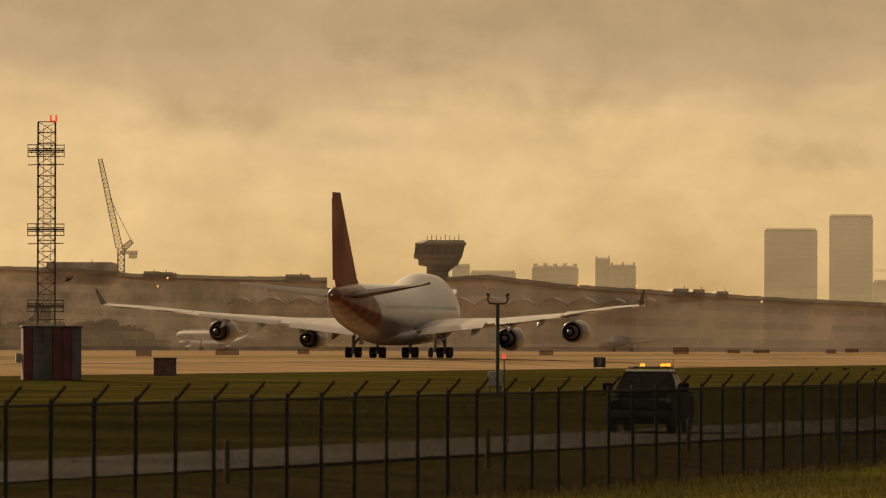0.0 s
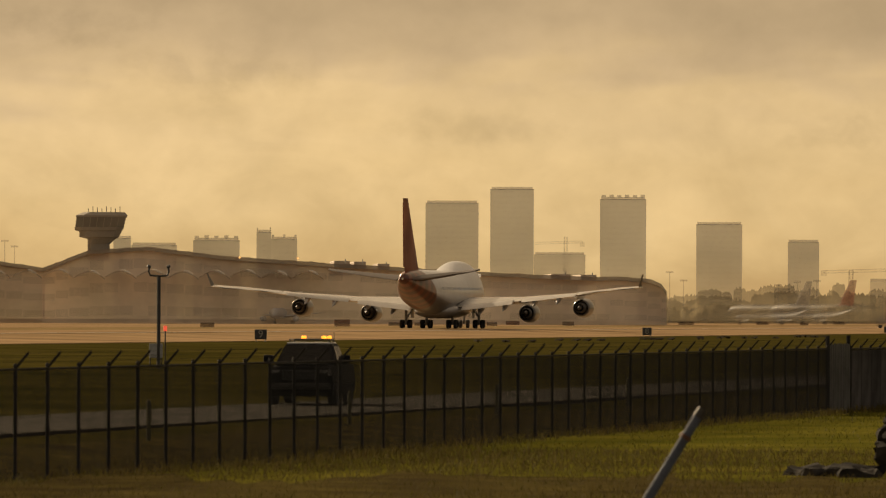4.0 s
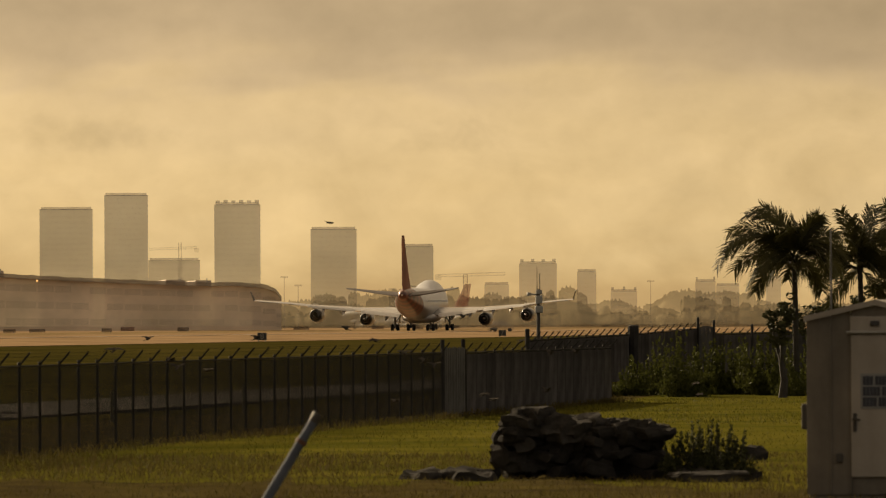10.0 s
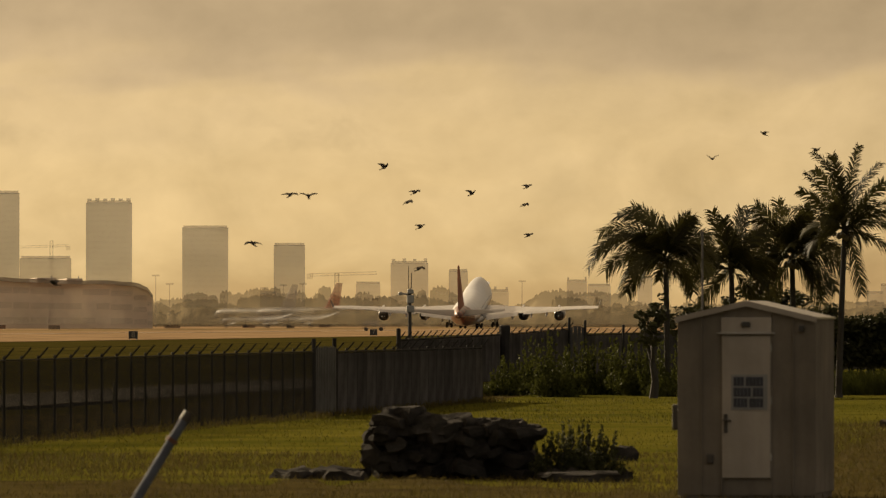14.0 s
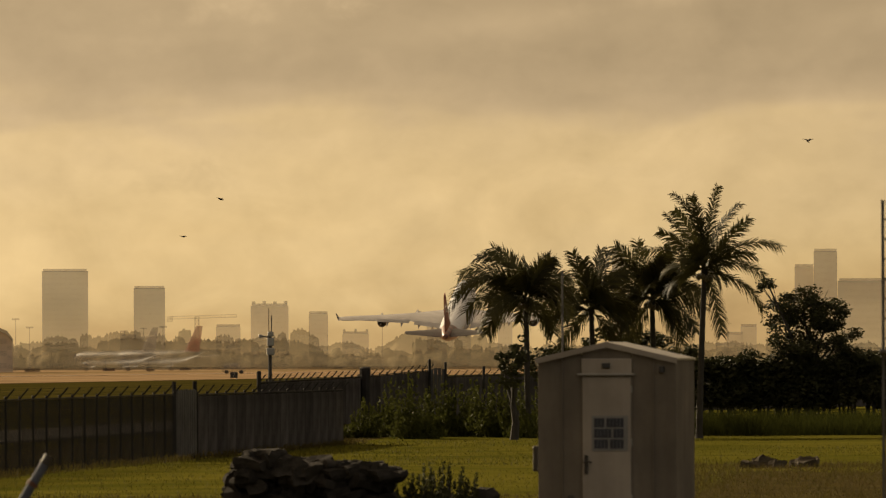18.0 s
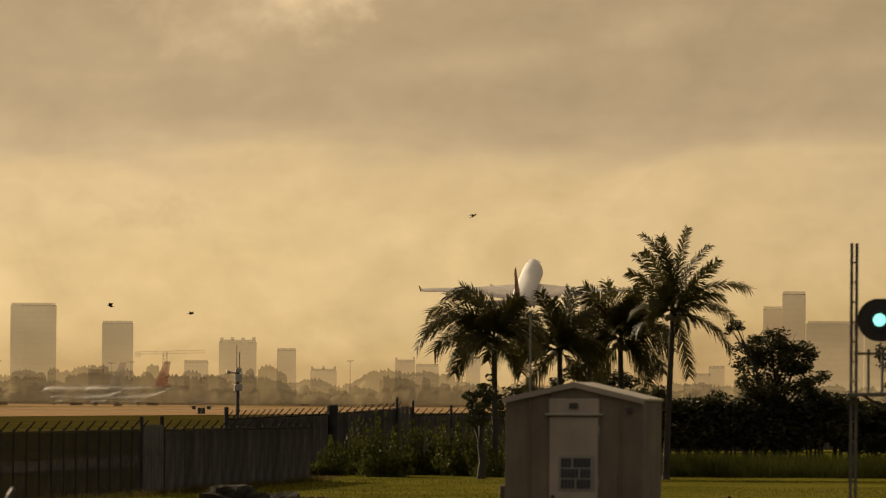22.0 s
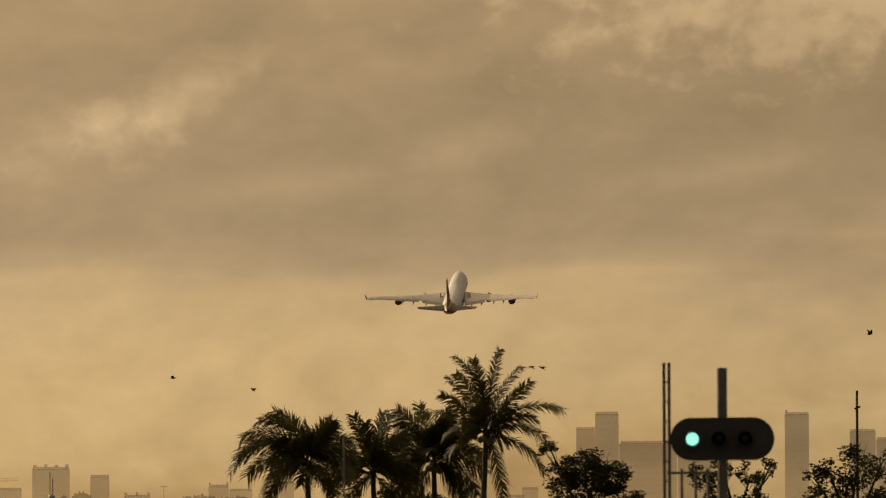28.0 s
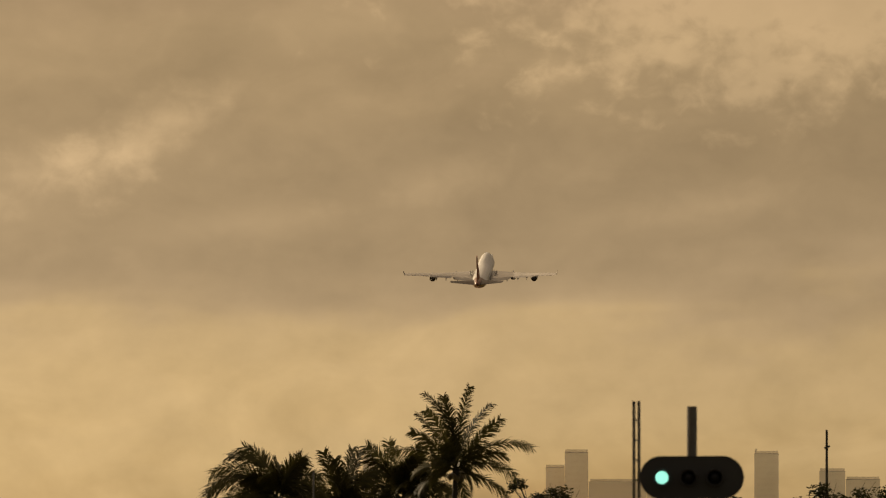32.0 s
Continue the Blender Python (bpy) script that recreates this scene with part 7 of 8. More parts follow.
broad_tree(9.78, 345, 0.0, [(9.5, 0.56, 0.45, 0.4), (9.6, 0.42, 0.8, 0.55), (9.75, 0.40, 1.1, 0.8), (9.85, 0.47, 0.9, 0.6), (9.95, 0.33, 0.9, 0.7), (10.05, 0.22, 0.7, 0.5), (9.62, 0.25, 0.9, 0.6), (9.85, 0.2, 1.1, 0.6), (9.6, 0.1, 0.9, 0.6), (9.75, 0.08, 1.1, 0.6), (9.95, 0.1, 1.0, 0.6), (10.1, 0.08, 0.8, 0.5)],
           "broad dark leafy tree behind the hedge", 21, 11000, 0.09)
broad_tree(10.85, 345, 0.0, [(10.6, 0.35, 0.6, 0.6), (10.75, 0.40, 0.5, 0.5), (10.95, 0.36, 0.6, 0.5), (11.08, 0.40, 0.35, 0.4), (10.7, 0.2, 0.8, 0.6), (10.9, 0.15, 0.9, 0.6), (11.03, 0.22, 0.4, 0.5)],
           "sparse dark tree behind the signal", 22, 3200, 0.09)
broad_tree(11.62, 340, 0.0, [(11.4, 0.33, 0.7, 0.6), (11.5, 0.40, 0.4, 0.4), (11.72, 0.48, 0.8, 0.7), (11.9, 0.45, 1.0, 0.8), (11.62, 0.28, 0.9, 0.7), (11.85, 0.25, 1.2, 0.8), (12.1, 0.4, 1.0, 0.8), (12.25, 0.3, 1.0, 0.9), (11.5, 0.12, 1.0, 0.7), (11.75, 0.1, 1.2, 0.7), (12.0, 0.1, 1.2, 0.7)],
           "rounded dark leafy tree beside a pole", 23, 7500, 0.095)
broad_tree(7.665, 315, 0.0, [(7.60, 0.0, 0.4, 0.35), (7.68, 0.03, 0.4, 0.35), (7.64, -0.1, 0.5, 0.4), (7.7, 0.12, 0.35, 0.5)], "small dark tree at the foot of a palm", 24, 520, 0.14)

broad_tree(8.3, 332, 0.0, [(7.85, 0.0, 0.8, 0.6), (8.0, 0.12, 0.8, 0.6), (8.12, 0.05, 0.9, 0.7), (8.3, 0.14, 0.8, 0.6), (8.42, 0.2, 0.6, 0.45), (8.5, 0.08, 0.9, 0.7), (8.68, 0.1, 0.8, 0.6), (8.85, 0.06, 0.8, 0.6), (8.2, -0.1, 1.2, 0.7), (8.6, -0.1, 1.2, 0.7)],
           "low dark spreading tree below the palms", 25, 6000, 0.11)


def hedge():
    rng = random.Random(31)
    for k in range(14):
        az = 8.75 + 0.27 * k
        foot = polar(az, 345 + rng.uniform(-0.6, 0.6), z=0.05)
        ob = thing("hedge_shrub", Matrix.Translation(foot), "dark dense hedge shrub on bare twisted stems", "shrub", "hedge shrubs")
        for j in range(9):
            bm = bmesh.new()
            x = rng.uniform(-0.85, 0.85)
            tube_path(bm, [Vector((x, 0, -0.1)), Vector((x + rng.uniform(-0.2, 0.2), 0, 1.0)), Vector((x + rng.uniform(-0.4, 0.4), 0, 2.3))], [0.07, 0.05, 0.04], 6)
            part("stem", bm, M["bark"], ob)
        top = 3.25 + 0.25 * math.sin(k * 1.7)
        blobs = [((-1.0 + 0.2 * j + rng.uniform(-0.1, 0.1), rng.uniform(-0.5, 0.5), top - 0.3 - (top - 1.45) * rng.random() ** 1.2), (0.6, 0.9, 0.4)) for j in range(24)]
        leaf_cloud("crown", blobs, 5600, 0.13, M["leaf"], ob, 100 + k)


hedge()


def weeds():
    """Rank green growth at the far edge of the lawn."""
    rng = random.Random(41)
    for k in range(15):
        az = 6.58 + 0.088 * k if k < 14 else 7.9
        d = 322 + rng.uniform(-5, 5)
        h = (1.15 if k < 3 else 1.6) * rng.uniform(0.8, 1.1)
        ob = thing("weed_clump", Matrix.Translation(polar(az, d, z=0.0)), "rank green weed clump at the lawn's edge", "bush", "weed clumps")
        blobs = [((rng.uniform(-0.5, 0.5), rng.uniform(-0.5, 0.5), h * rng.uniform(0.1, 0.5)), (0.5, 0.45, 0.26 * h)) for j in range(8)]
        for j in range(12):
            x0, x1, tall = rng.uniform(-0.8, 0.8), rng.uniform(-0.3, 0.3), h * rng.uniform(0.8, 1.5)
            blobs += [((x0 + x1 * q, rng.uniform(-0.4, 0.4), tall * q), (0.13 * (1.3 - q), 0.12, 0.13)) for q in (0.55, 0.7, 0.85, 1.0)]
        leaf_cloud("leaves", blobs, 1900, 0.08, M["weed"], ob, 300 + k, flat=2.2)
        for j in range(14):
            bm = bmesh.new()
            rod(bm, (rng.uniform(-0.5, 0.5), 0, -0.05), (rng.uniform(-0.8, 0.8), rng.uniform(-0.4, 0.4), h * rng.uniform(0.95, 1.55)), 0.018, 4, 0.005)
            part("stalk", bm, M["weed"], ob)
    for k, (az, d, h, w) in enumerate(((6.98, 152, 0.82, 0.42), (7.12, 153, 1.0, 0.42), (7.27, 152, 0.8, 0.36))):
        ob = thing("low_bush", Matrix.Translation(polar(az, d, z=0.0)), "dark low bush beside the rubble", "bush", "rubble bushes")
        blobs = [((rng.uniform(-w, w), rng.uniform(-0.3, 0.3), h * rng.uniform(0.2, 0.5)), (0.26, 0.26, 0.2)) for j in range(6)]
        for j in range(11):
            x0, x1, tall = rng.uniform(-w * 0.8, w * 0.8), rng.uniform(-0.2, 0.2), h * rng.uniform(0.75, 1.12)
            blobs += [((x0 + x1 * q, rng.uniform(-0.2, 0.2), tall * q), (0.09 * (1.25 - q), 0.09, 0.1)) for q in (0.45, 0.6, 0.75, 0.9, 1.0)]
        leaf_cloud("leaves", blobs, 1700, 0.045, M["bush_leaf"], ob, 500 + k, flat=1.8)
        for j in range(6):
            bm = bmesh.new()
            rod(bm, (0, 0, -0.05), (rng.uniform(-w, w), 0, h), 0.014, 4, 0.005)
            part("stem", bm, M["bark"], ob)


M["bush_leaf"] = material("bush_leaf", (0.042, 0.045, 0.018), 0.7, vary=0.35, size=0.5, fine=0.25, bump=0, translucent=0.2, spec=0.05)
M["weed"] = material("weed", (0.064, 0.07, 0.016), 0.6, vary=0.35, size=0.8, fine=0.25, bump=0, translucent=0.3, spec=0.03)
weeds()


def blades(name, count, place, height, width, mat, label, seed):
    """Loose grass blades as one body."""
    rng = np.random.default_rng(seed)
    pos = place(rng, count)
    h = height * rng.uniform(0.45, 1.35, count)
    lean = rng.normal(size=(count, 2)) * 0.55 * h[:, None]
    t = rng.uniform(0, math.pi, count)
    wx, wy = np.cos(t) * width, np.sin(t) * width
    base = pos - np.array([0, 0, 0.03])
    verts = np.stack([base + np.stack([-wx, -wy, 0 * t], 1), base + np.stack([wx, wy, 0 * t], 1),
                      pos + np.stack([lean[:, 0] * 0.4 + wx * 0.7, lean[:, 1] * 0.4 + wy * 0.7, h * 0.6], 1), pos + np.stack([lean[:, 0] * 0.4 - wx * 0.7, lean[:, 1] * 0.4 - wy * 0.7, h * 0.6], 1),
                      pos + np.stack([lean[:, 0], lean[:, 1], h], 1)], 1).reshape(-1, 3)
    faces = []
    for i in range(count):
        a = 5 * i
        faces += [(a, a + 1, a + 2, a + 3), (a + 3, a + 2, a + 4)]
    sheet(name, verts.tolist(), faces, [mat], kind="stuff", label=label, category="grass")


def in_sector(az0, az1, d0, d1):
    def f(rng, n):
        az = np.radians(rng.uniform(az0, az1, n))
        d = np.sqrt(rng.uniform(d0 * d0, d1 * d1, n))
        return np.stack([d * np.sin(az), d * np.cos(az), np.zeros(n)], 1)
    return f


def along_fence(u0, u1, v0, v1):
    def f(rng, n):
        u, v = rng.uniform(u0, u1, n), rng.uniform(v0, v1, n)
        z = np.interp(v, [p[0] for p in PROFILE], [p[1] for p in PROFILE])
        return np.stack([u * UX - v * UY, u * UY + v * UX, z], 1)
    return f


blades("dry_grass", 52000, in_sector(-2.5, 12.2, 112, 182), 0.12, 0.011, M["dry_grass"], "dry uncut yellow grass in the foreground", 61)
blades("rough_grass", 26000, in_sector(8.6, 12.6, 140, 234), 0.16, 0.013, M["dry_grass"], "dry uncut brown grass beside the lawn", 66)
blades("lawn_grass", 60000, in_sector(1.5, 12.6, 160, 330), 0.05, 0.012, M["green_blade"], "short green sunlit lawn", 62)
blades("fence_grass", 6000, along_fence(112, 305, 32.4, 33.6), 0.2, 0.012, M["dry_grass"], "long dry grass along the foot of the fence", 63)
M["rank_grass"] = material("rank_grass", (0.042, 0.047, 0.011), 0.9, vary=0.4, size=2.0, fine=0.3, bump=0, translucent=0.25, spec=0.0)
blades("tall_grass", 26000, in_sector(8.75, 12.6, 326, 343), 0.85, 0.016, M["rank_grass"], "tall rank grass below the hedge", 65)


def tree_belt(name, az0, az1, d, prof, lo, hi, gap, mat, label, seed):
    """A far belt of trees, too many to count: one long front whose top follows many round crowns."""
    rng = np.random.default_rng(seed)
    az = np.arange(az0, az1, 0.004)
    n = len(az)
    pa, pe = [p[0] for p in prof], [p[1] for p in prof]
    top = np.interp(az, pa, pe) * lo * 0.8
    for a in np.arange(az0, az1, gap) + rng.uniform(-gap, gap, len(np.arange(az0, az1, gap))):
        w = 0.03 + 0.17 * rng.random() ** 2
        h = np.interp(a, pa, pe) * rng.uniform(lo, hi)
        inside = np.clip(1 - ((az - a) / w) ** 2, 0, 1)
        top = np.maximum(top, np.where(inside > 0, h - (0.02 + w * 0.32) * (1 - np.sqrt(inside)), 0))
    ragged = top + rng.normal(size=n) * 0.003 + 0.006 * np.sin(az * 140 + 3 * np.sin(az * 37)) + 0.005 * np.sin(az * 310 + 2 * np.sin(az * 83))
    verts, faces, rows = [], [], 7
    for i, a in enumerate(az):
        for k in range(rows):
            s = k / (rows - 2)
            lump = noise.noise(Vector((a * 9, s * 1.6, seed))) + 0.4 * noise.noise(Vector((a * 21, s * 3.0, seed + 3.5)))
            q = d + 2.2 * lump + 9 * min(1.0, s) ** 2
            e, s = (ragged[i], 1.0) if k == rows - 1 else (top[i] * 0.94, s)
            verts.append(polar(a, q, z=1.0 + (EYE.z + q * math.tan(radians(e)) - 1.0) * s))
    for i in range(n - 1):
        for k in range(rows - 1):
            a = i * rows + k
            faces.append((a, a + rows, a + rows + 1, a + 1))
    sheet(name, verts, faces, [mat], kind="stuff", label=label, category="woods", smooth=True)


def far_woods():
    prof = [(3.9, 0.20), (4.15, 0.16), (4.3, 0.19), (4.45, 0.22), (4.7, 0.20), (4.9, 0.24), (5.1, 0.21), (5.3, 0.25), (5.5, 0.20), (5.7, 0.22), (5.85, 0.19), (6.1, 0.24), (6.35, 0.17), (6.55, 0.12), (6.8, 0.15), (6.9, 0.22), (7.2, 0.225), (7.4, 0.20), (7.6, 0.15), (8.0, 0.13), (9.0, 0.14), (12.6, 0.13)]
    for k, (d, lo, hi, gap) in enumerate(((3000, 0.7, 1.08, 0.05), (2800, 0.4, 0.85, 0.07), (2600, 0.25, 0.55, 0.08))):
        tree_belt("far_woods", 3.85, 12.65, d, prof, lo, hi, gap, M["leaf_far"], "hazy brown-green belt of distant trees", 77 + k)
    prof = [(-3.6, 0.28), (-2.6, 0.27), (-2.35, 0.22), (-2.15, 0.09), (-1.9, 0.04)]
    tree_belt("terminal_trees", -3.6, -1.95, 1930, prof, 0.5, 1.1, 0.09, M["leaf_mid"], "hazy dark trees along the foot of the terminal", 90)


# the haze before these trees is alpha that falls towards their foot
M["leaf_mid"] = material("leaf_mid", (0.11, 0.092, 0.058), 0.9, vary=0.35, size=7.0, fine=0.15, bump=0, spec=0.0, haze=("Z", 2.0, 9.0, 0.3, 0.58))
far_woods()


# ---------------------------------------------------------------- birds
M["feather"] = material("feather", (0.045, 0.04, 0.036), 0.7, vary=0.3, size=0.1, bump=0, spec=0.0)
M["feather_pale"] = material("feather_pale", (0.07, 0.063, 0.055), 0.7, vary=0.3, size=0.1, bump=0, spec=0.0)


def bird(label, pale=False):
    ob = thing("bird", pose(0, 0, 0), label, "bird", "flock of birds")
    bm = bmesh.new()
    st = [(0.13, 0.006, 0.015), (0.10, 0.018, 0.015), (0.06, 0.028, 0.01), (0.0, 0.035, 0.0), (-0.07, 0.024, 0.0), (-0.10, 0.012, 0.005)]
    loft(bm, [[Vector((r * math.cos(a), y, z + r * math.sin(a))) for a in (2 * math.pi * i / 8 for i in range(8))] for y, r, z in st])
    part("body", bm, M["feather"], ob, smooth=True)
    bm = bmesh.new()
    f = [(0.01, -0.09), (0.035, -0.18), (-0.035, -0.18), (-0.01, -0.09)]
    top = [bm.verts.new((x, y, 0.012)) for x, y in f]
    bot = [bm.verts.new((x, y, 0.004)) for x, y in f]
    bm.faces.new(top)
    bm.faces.new(bot[::-1])
    for i in range(4):
        bm.faces.new((top[i], bot[i], bot[(i + 1) % 4], top[(i + 1) % 4]))
    part("tail", bm, M["feather"], ob)
    wings = []
    for s in (-1, 1):
        bm = bmesh.new()
        loft(bm, [[Vector((s * x, le, z)), Vector((s * x, le - c * 0.4, z + 0.012)), Vector((s * x, le - c, z)), Vector((s * x, le - c * 0.4, z - 0.004))] for x, le, c, z in ((0.0, 0.07, 0.13, 0.0), (0.09, 0.08, 0.11, 0.015), (0.165, 0.045, 0.075, 0.01), (0.22, -0.01, 0.02, 0.0))])
        wings.append((part("wing", bm, M["feather_pale"] if pale else M["feather"], ob, at=Matrix.Translation((s * 0.025, 0, 0.02))), s))
    return ob, wings


# each bird: distance, then (seconds, bearing, elevation) along its way; wing beats run all through
BIRDS = [
    (190, [(0.00, 2.70, -0.17), (8.50, 2.70, -0.17), (9.00, 2.68, -0.19), (10.00, 2.85, -0.19), (11.00, 2.81, 0.28), (13.00, 5.00, 0.03), (14.00, 3.35, 0.27), (14.50, 3.25, 0.74), (15.60, 3.65, 2.34), (17.00, 4.15, 4.14), (20.00, 4.75, 6.74), (32.00, 6.25, 11.74)]),
    (194, [(0.00, 2.90, -0.17), (8.50, 2.90, -0.17), (9.00, 2.91, -0.19), (10.00, 3.26, -0.27), (11.50, 4.28, -0.05), (13.00, 5.13, 0.02), (14.00, 4.78, 0.56), (14.50, 4.93, 0.70), (15.60, 5.33, 2.30), (17.00, 5.83, 4.10), (20.00, 6.43, 6.70), (32.00, 7.93, 11.70)]),
    (198, [(0.00, 3.10, -0.17), (8.60, 3.10, -0.17), (9.00, 4.07, -0.28), (10.00, 3.31, -0.32), (11.50, 4.24, -0.13), (13.00, 5.18, 0.56), (14.00, 5.05, 0.91), (14.50, 5.48, 1.23), (15.60, 5.88, 2.83), (17.00, 6.38, 4.63), (20.00, 6.98, 7.23), (32.00, 8.48, 12.23)]),
    (202, [(0.00, 3.30, -0.16), (8.60, 3.30, -0.16), (9.00, 4.20, -0.26), (10.00, 3.53, -0.34), (12.00, 5.03, -0.08), (13.00, 5.67, 0.51), (14.00, 5.18, 0.90), (14.50, 5.66, 1.25), (15.60, 6.06, 2.85), (17.00, 6.56, 4.65), (20.00, 7.16, 7.25), (32.00, 8.66, 12.25)]),
    (209, [(0.00, 3.60, -0.16), (8.70, 3.60, -0.16), (9.00, 4.41, -0.32), (10.00, 3.21, -0.62), (11.50, 4.97, -0.29), (13.00, 5.80, 0.56), (14.00, 5.73, 1.11), (14.50, 6.72, 1.38), (15.60, 7.12, 2.98), (17.00, 7.62, 4.78), (20.00, 8.22, 7.38), (32.00, 9.72, 12.38)]),
    (216, [(0.00, 3.90, -0.15), (8.70, 3.90, -0.15), (9.00, 4.76, -0.28), (10.00, 4.88, -0.57), (12.00, 5.68, -0.08), (13.00, 6.07, 0.48), (14.00, 5.95, 0.93), (14.50, 6.84, 1.22), (15.60, 7.24, 2.82), (17.00, 7.74, 4.62), (20.00, 8.34, 7.22), (32.00, 9.84, 12.22)]),
    (221, [(0.00, 4.10, -0.15), (8.70, 4.10, -0.15), (9.00, 5.09, -0.24), (10.00, 5.09, -0.28), (12.00, 5.84, 0.09), (13.00, 5.58, 0.24), (14.00, 5.90, 0.86), (14.50, 6.78, 1.12), (15.60, 7.18, 2.72), (17.00, 7.68, 4.52), (20.00, 8.28, 7.12), (32.00, 9.78, 12.12)]),
    (226, [(0.00, 4.30, -0.14), (8.60, 4.30, -0.14), (9.00, 4.11, -0.06), (10.00, 3.10, -0.11), (11.50, 4.56, 0.11), (13.00, 5.67, 0.24), (14.00, 5.99, 0.68), (14.50, 6.54, 0.74), (15.60, 6.94, 2.34), (17.00, 7.44, 4.14), (20.00, 8.04, 6.74), (32.00, 9.54, 11.74)]),
    (231, [(0.00, 4.50, -0.14), (8.80, 4.50, -0.14), (9.00, 5.69, -0.58), (10.00, 5.52, -0.52), (12.00, 6.33, -0.07), (13.00, 6.43, 0.53), (14.00, 6.36, 0.92), (14.50, 7.03, 1.01), (15.60, 7.43, 2.61), (17.00, 7.93, 4.41), (20.00, 8.53, 7.01), (32.00, 10.03, 12.01)]),
    (237, [(0.00, 4.70, -0.14), (8.80, 4.70, -0.14), (9.30, 5.60, -0.32), (10.00, 5.59, -0.56), (12.00, 6.41, -0.11), (13.00, 6.46, 0.44), (14.00, 6.76, 0.97), (14.50, 7.21, 1.12), (15.60, 7.61, 2.72), (17.00, 8.11, 4.52), (20.00, 8.71, 7.12), (32.00, 10.21, 12.12)]),
    (242, [(0.00, 4.85, -0.14), (8.80, 4.85, -0.14), (9.30, 5.68, -0.23), (10.00, 5.97, -0.50), (12.00, 6.57, -0.15), (13.00, 6.15, 0.24), (14.00, 6.74, 0.84), (14.50, 7.42, 1.17), (15.60, 7.82, 2.77), (17.00, 8.32, 4.57), (20.00, 8.92, 7.17), (32.00, 10.42, 12.17)]),
    (246, [(0.00, 5.00, -0.13), (8.80, 5.00, -0.13), (9.30, 5.84, -0.15), (10.00, 6.18, -0.22), (12.00, 6.74, -0.07), (13.00, 6.23, 0.12), (14.00, 6.77, 0.62), (14.50, 7.05, 0.58), (15.60, 7.45, 2.18), (17.00, 7.95, 3.98), (20.00, 8.55, 6.58), (32.00, 10.05, 11.58)]),
    (250, [(0.00, 5.10, -0.13), (8.90, 5.10, -0.13), (9.40, 6.27, -0.32), (10.00, 7.04, -0.45), (12.00, 7.43, 0.26), (13.00, 8.22, 0.87), (14.00, 8.09, 1.17), (14.50, 8.12, 0.87), (15.60, 8.52, 2.47), (17.00, 9.02, 4.27), (20.00, 9.62, 6.87), (32.00, 11.12, 11.87)]),
    (253, [(0.00, 5.20, -0.13), (8.90, 5.20, -0.13), (9.40, 6.48, -0.32), (10.00, 7.07, -0.53), (12.00, 7.83, 0.43), (13.00, 9.25, 1.20), (14.00, 8.46, 1.35), (14.50, 8.71, 1.66), (15.60, 9.11, 3.26), (17.00, 9.61, 5.06), (20.00, 10.21, 7.66), (32.00, 11.71, 12.66)]),
    (218, [(0.00, 4.00, -0.15), (8.60, 4.00, -0.15), (9.00, 4.43, -0.12), (10.00, 3.88, -0.11), (12.00, 5.35, 0.25), (13.00, 5.46, 0.16), (14.00, 5.98, 0.38), (14.50, 6.18, 0.65), (15.60, 6.58, 2.25), (17.00, 7.08, 4.05), (20.00, 7.68, 6.65), (32.00, 9.18, 11.65)]),
    (205, [(0.00, 3.42, -0.16), (8.75, 3.42, -0.16), (9.30, 4.62, -0.11), (10.00, 4.31, 0.05), (10.50, 3.66, 1.30), (10.90, 3.66, 3.77), (12.50, 2.96, 6.87), (15.00, 1.96, 6.87), (32.00, 0.96, 11.87)]),
    (206, [(0.00, 3.50, -0.16), (8.80, 3.50, -0.16), (9.30, 4.72, -0.15), (10.00, 4.52, -0.04), (10.50, 4.03, 1.30), (10.90, 4.03, 3.65), (12.50, 3.33, 6.75), (15.00, 2.33, 6.75), (32.00, 1.33, 11.75)]),
    (217, [(0.00, 3.95, -0.15), (8.85, 3.95, -0.15), (9.30, 4.82, -0.20), (10.00, 4.73, -0.13), (10.50, 4.40, 1.30), (10.90, 4.40, 3.53), (12.50, 3.70, 6.63), (15.00, 2.70, 6.63), (32.00, 1.70, 11.63)]),
    (219, [(0.00, 4.02, -0.15), (8.90, 4.02, -0.15), (9.30, 4.91, -0.24), (10.00, 4.94, -0.22), (10.50, 4.76, 1.30), (10.90, 4.76, 3.78), (12.50, 4.06, 6.88), (15.00, 3.06, 6.88), (32.00, 2.06, 11.88)]),
    (230, [(0.00, 4.45, -0.14), (8.75, 4.45, -0.14), (9.30, 5.01, -0.11), (10.00, 5.16, -0.31), (10.50, 5.13, 1.30), (10.90, 5.13, 3.66), (12.50, 4.43, 6.76), (15.00, 3.43, 6.76), (32.00, 2.43, 11.76)]),
    (235, [(0.00, 4.62, -0.14), (8.80, 4.62, -0.14), (9.30, 5.11, -0.16), (10.00, 5.37, 0.04), (10.50, 5.50, 1.30), (10.90, 5.50, 3.54), (12.50, 4.80, 6.64), (15.00, 3.80, 6.64), (32.00, 2.80, 11.64)]),
    (247, [(0.00, 5.02, -0.13), (8.85, 5.02, -0.13), (9.30, 5.21, -0.20), (10.00, 5.58, -0.05), (10.50, 5.86, 1.30), (10.90, 5.86, 3.79), (12.50, 5.16, 6.89), (15.00, 4.16, 6.89), (32.00, 3.16, 11.89)]),
    (248, [(0.00, 5.06, -0.13), (8.90, 5.06, -0.13), (9.30, 5.31, -0.25), (10.00, 5.79, -0.14), (10.50, 6.23, 1.30), (10.90, 6.23, 3.67), (12.50, 5.53, 6.77), (15.00, 4.53, 6.77), (32.00, 3.53, 11.77)]),
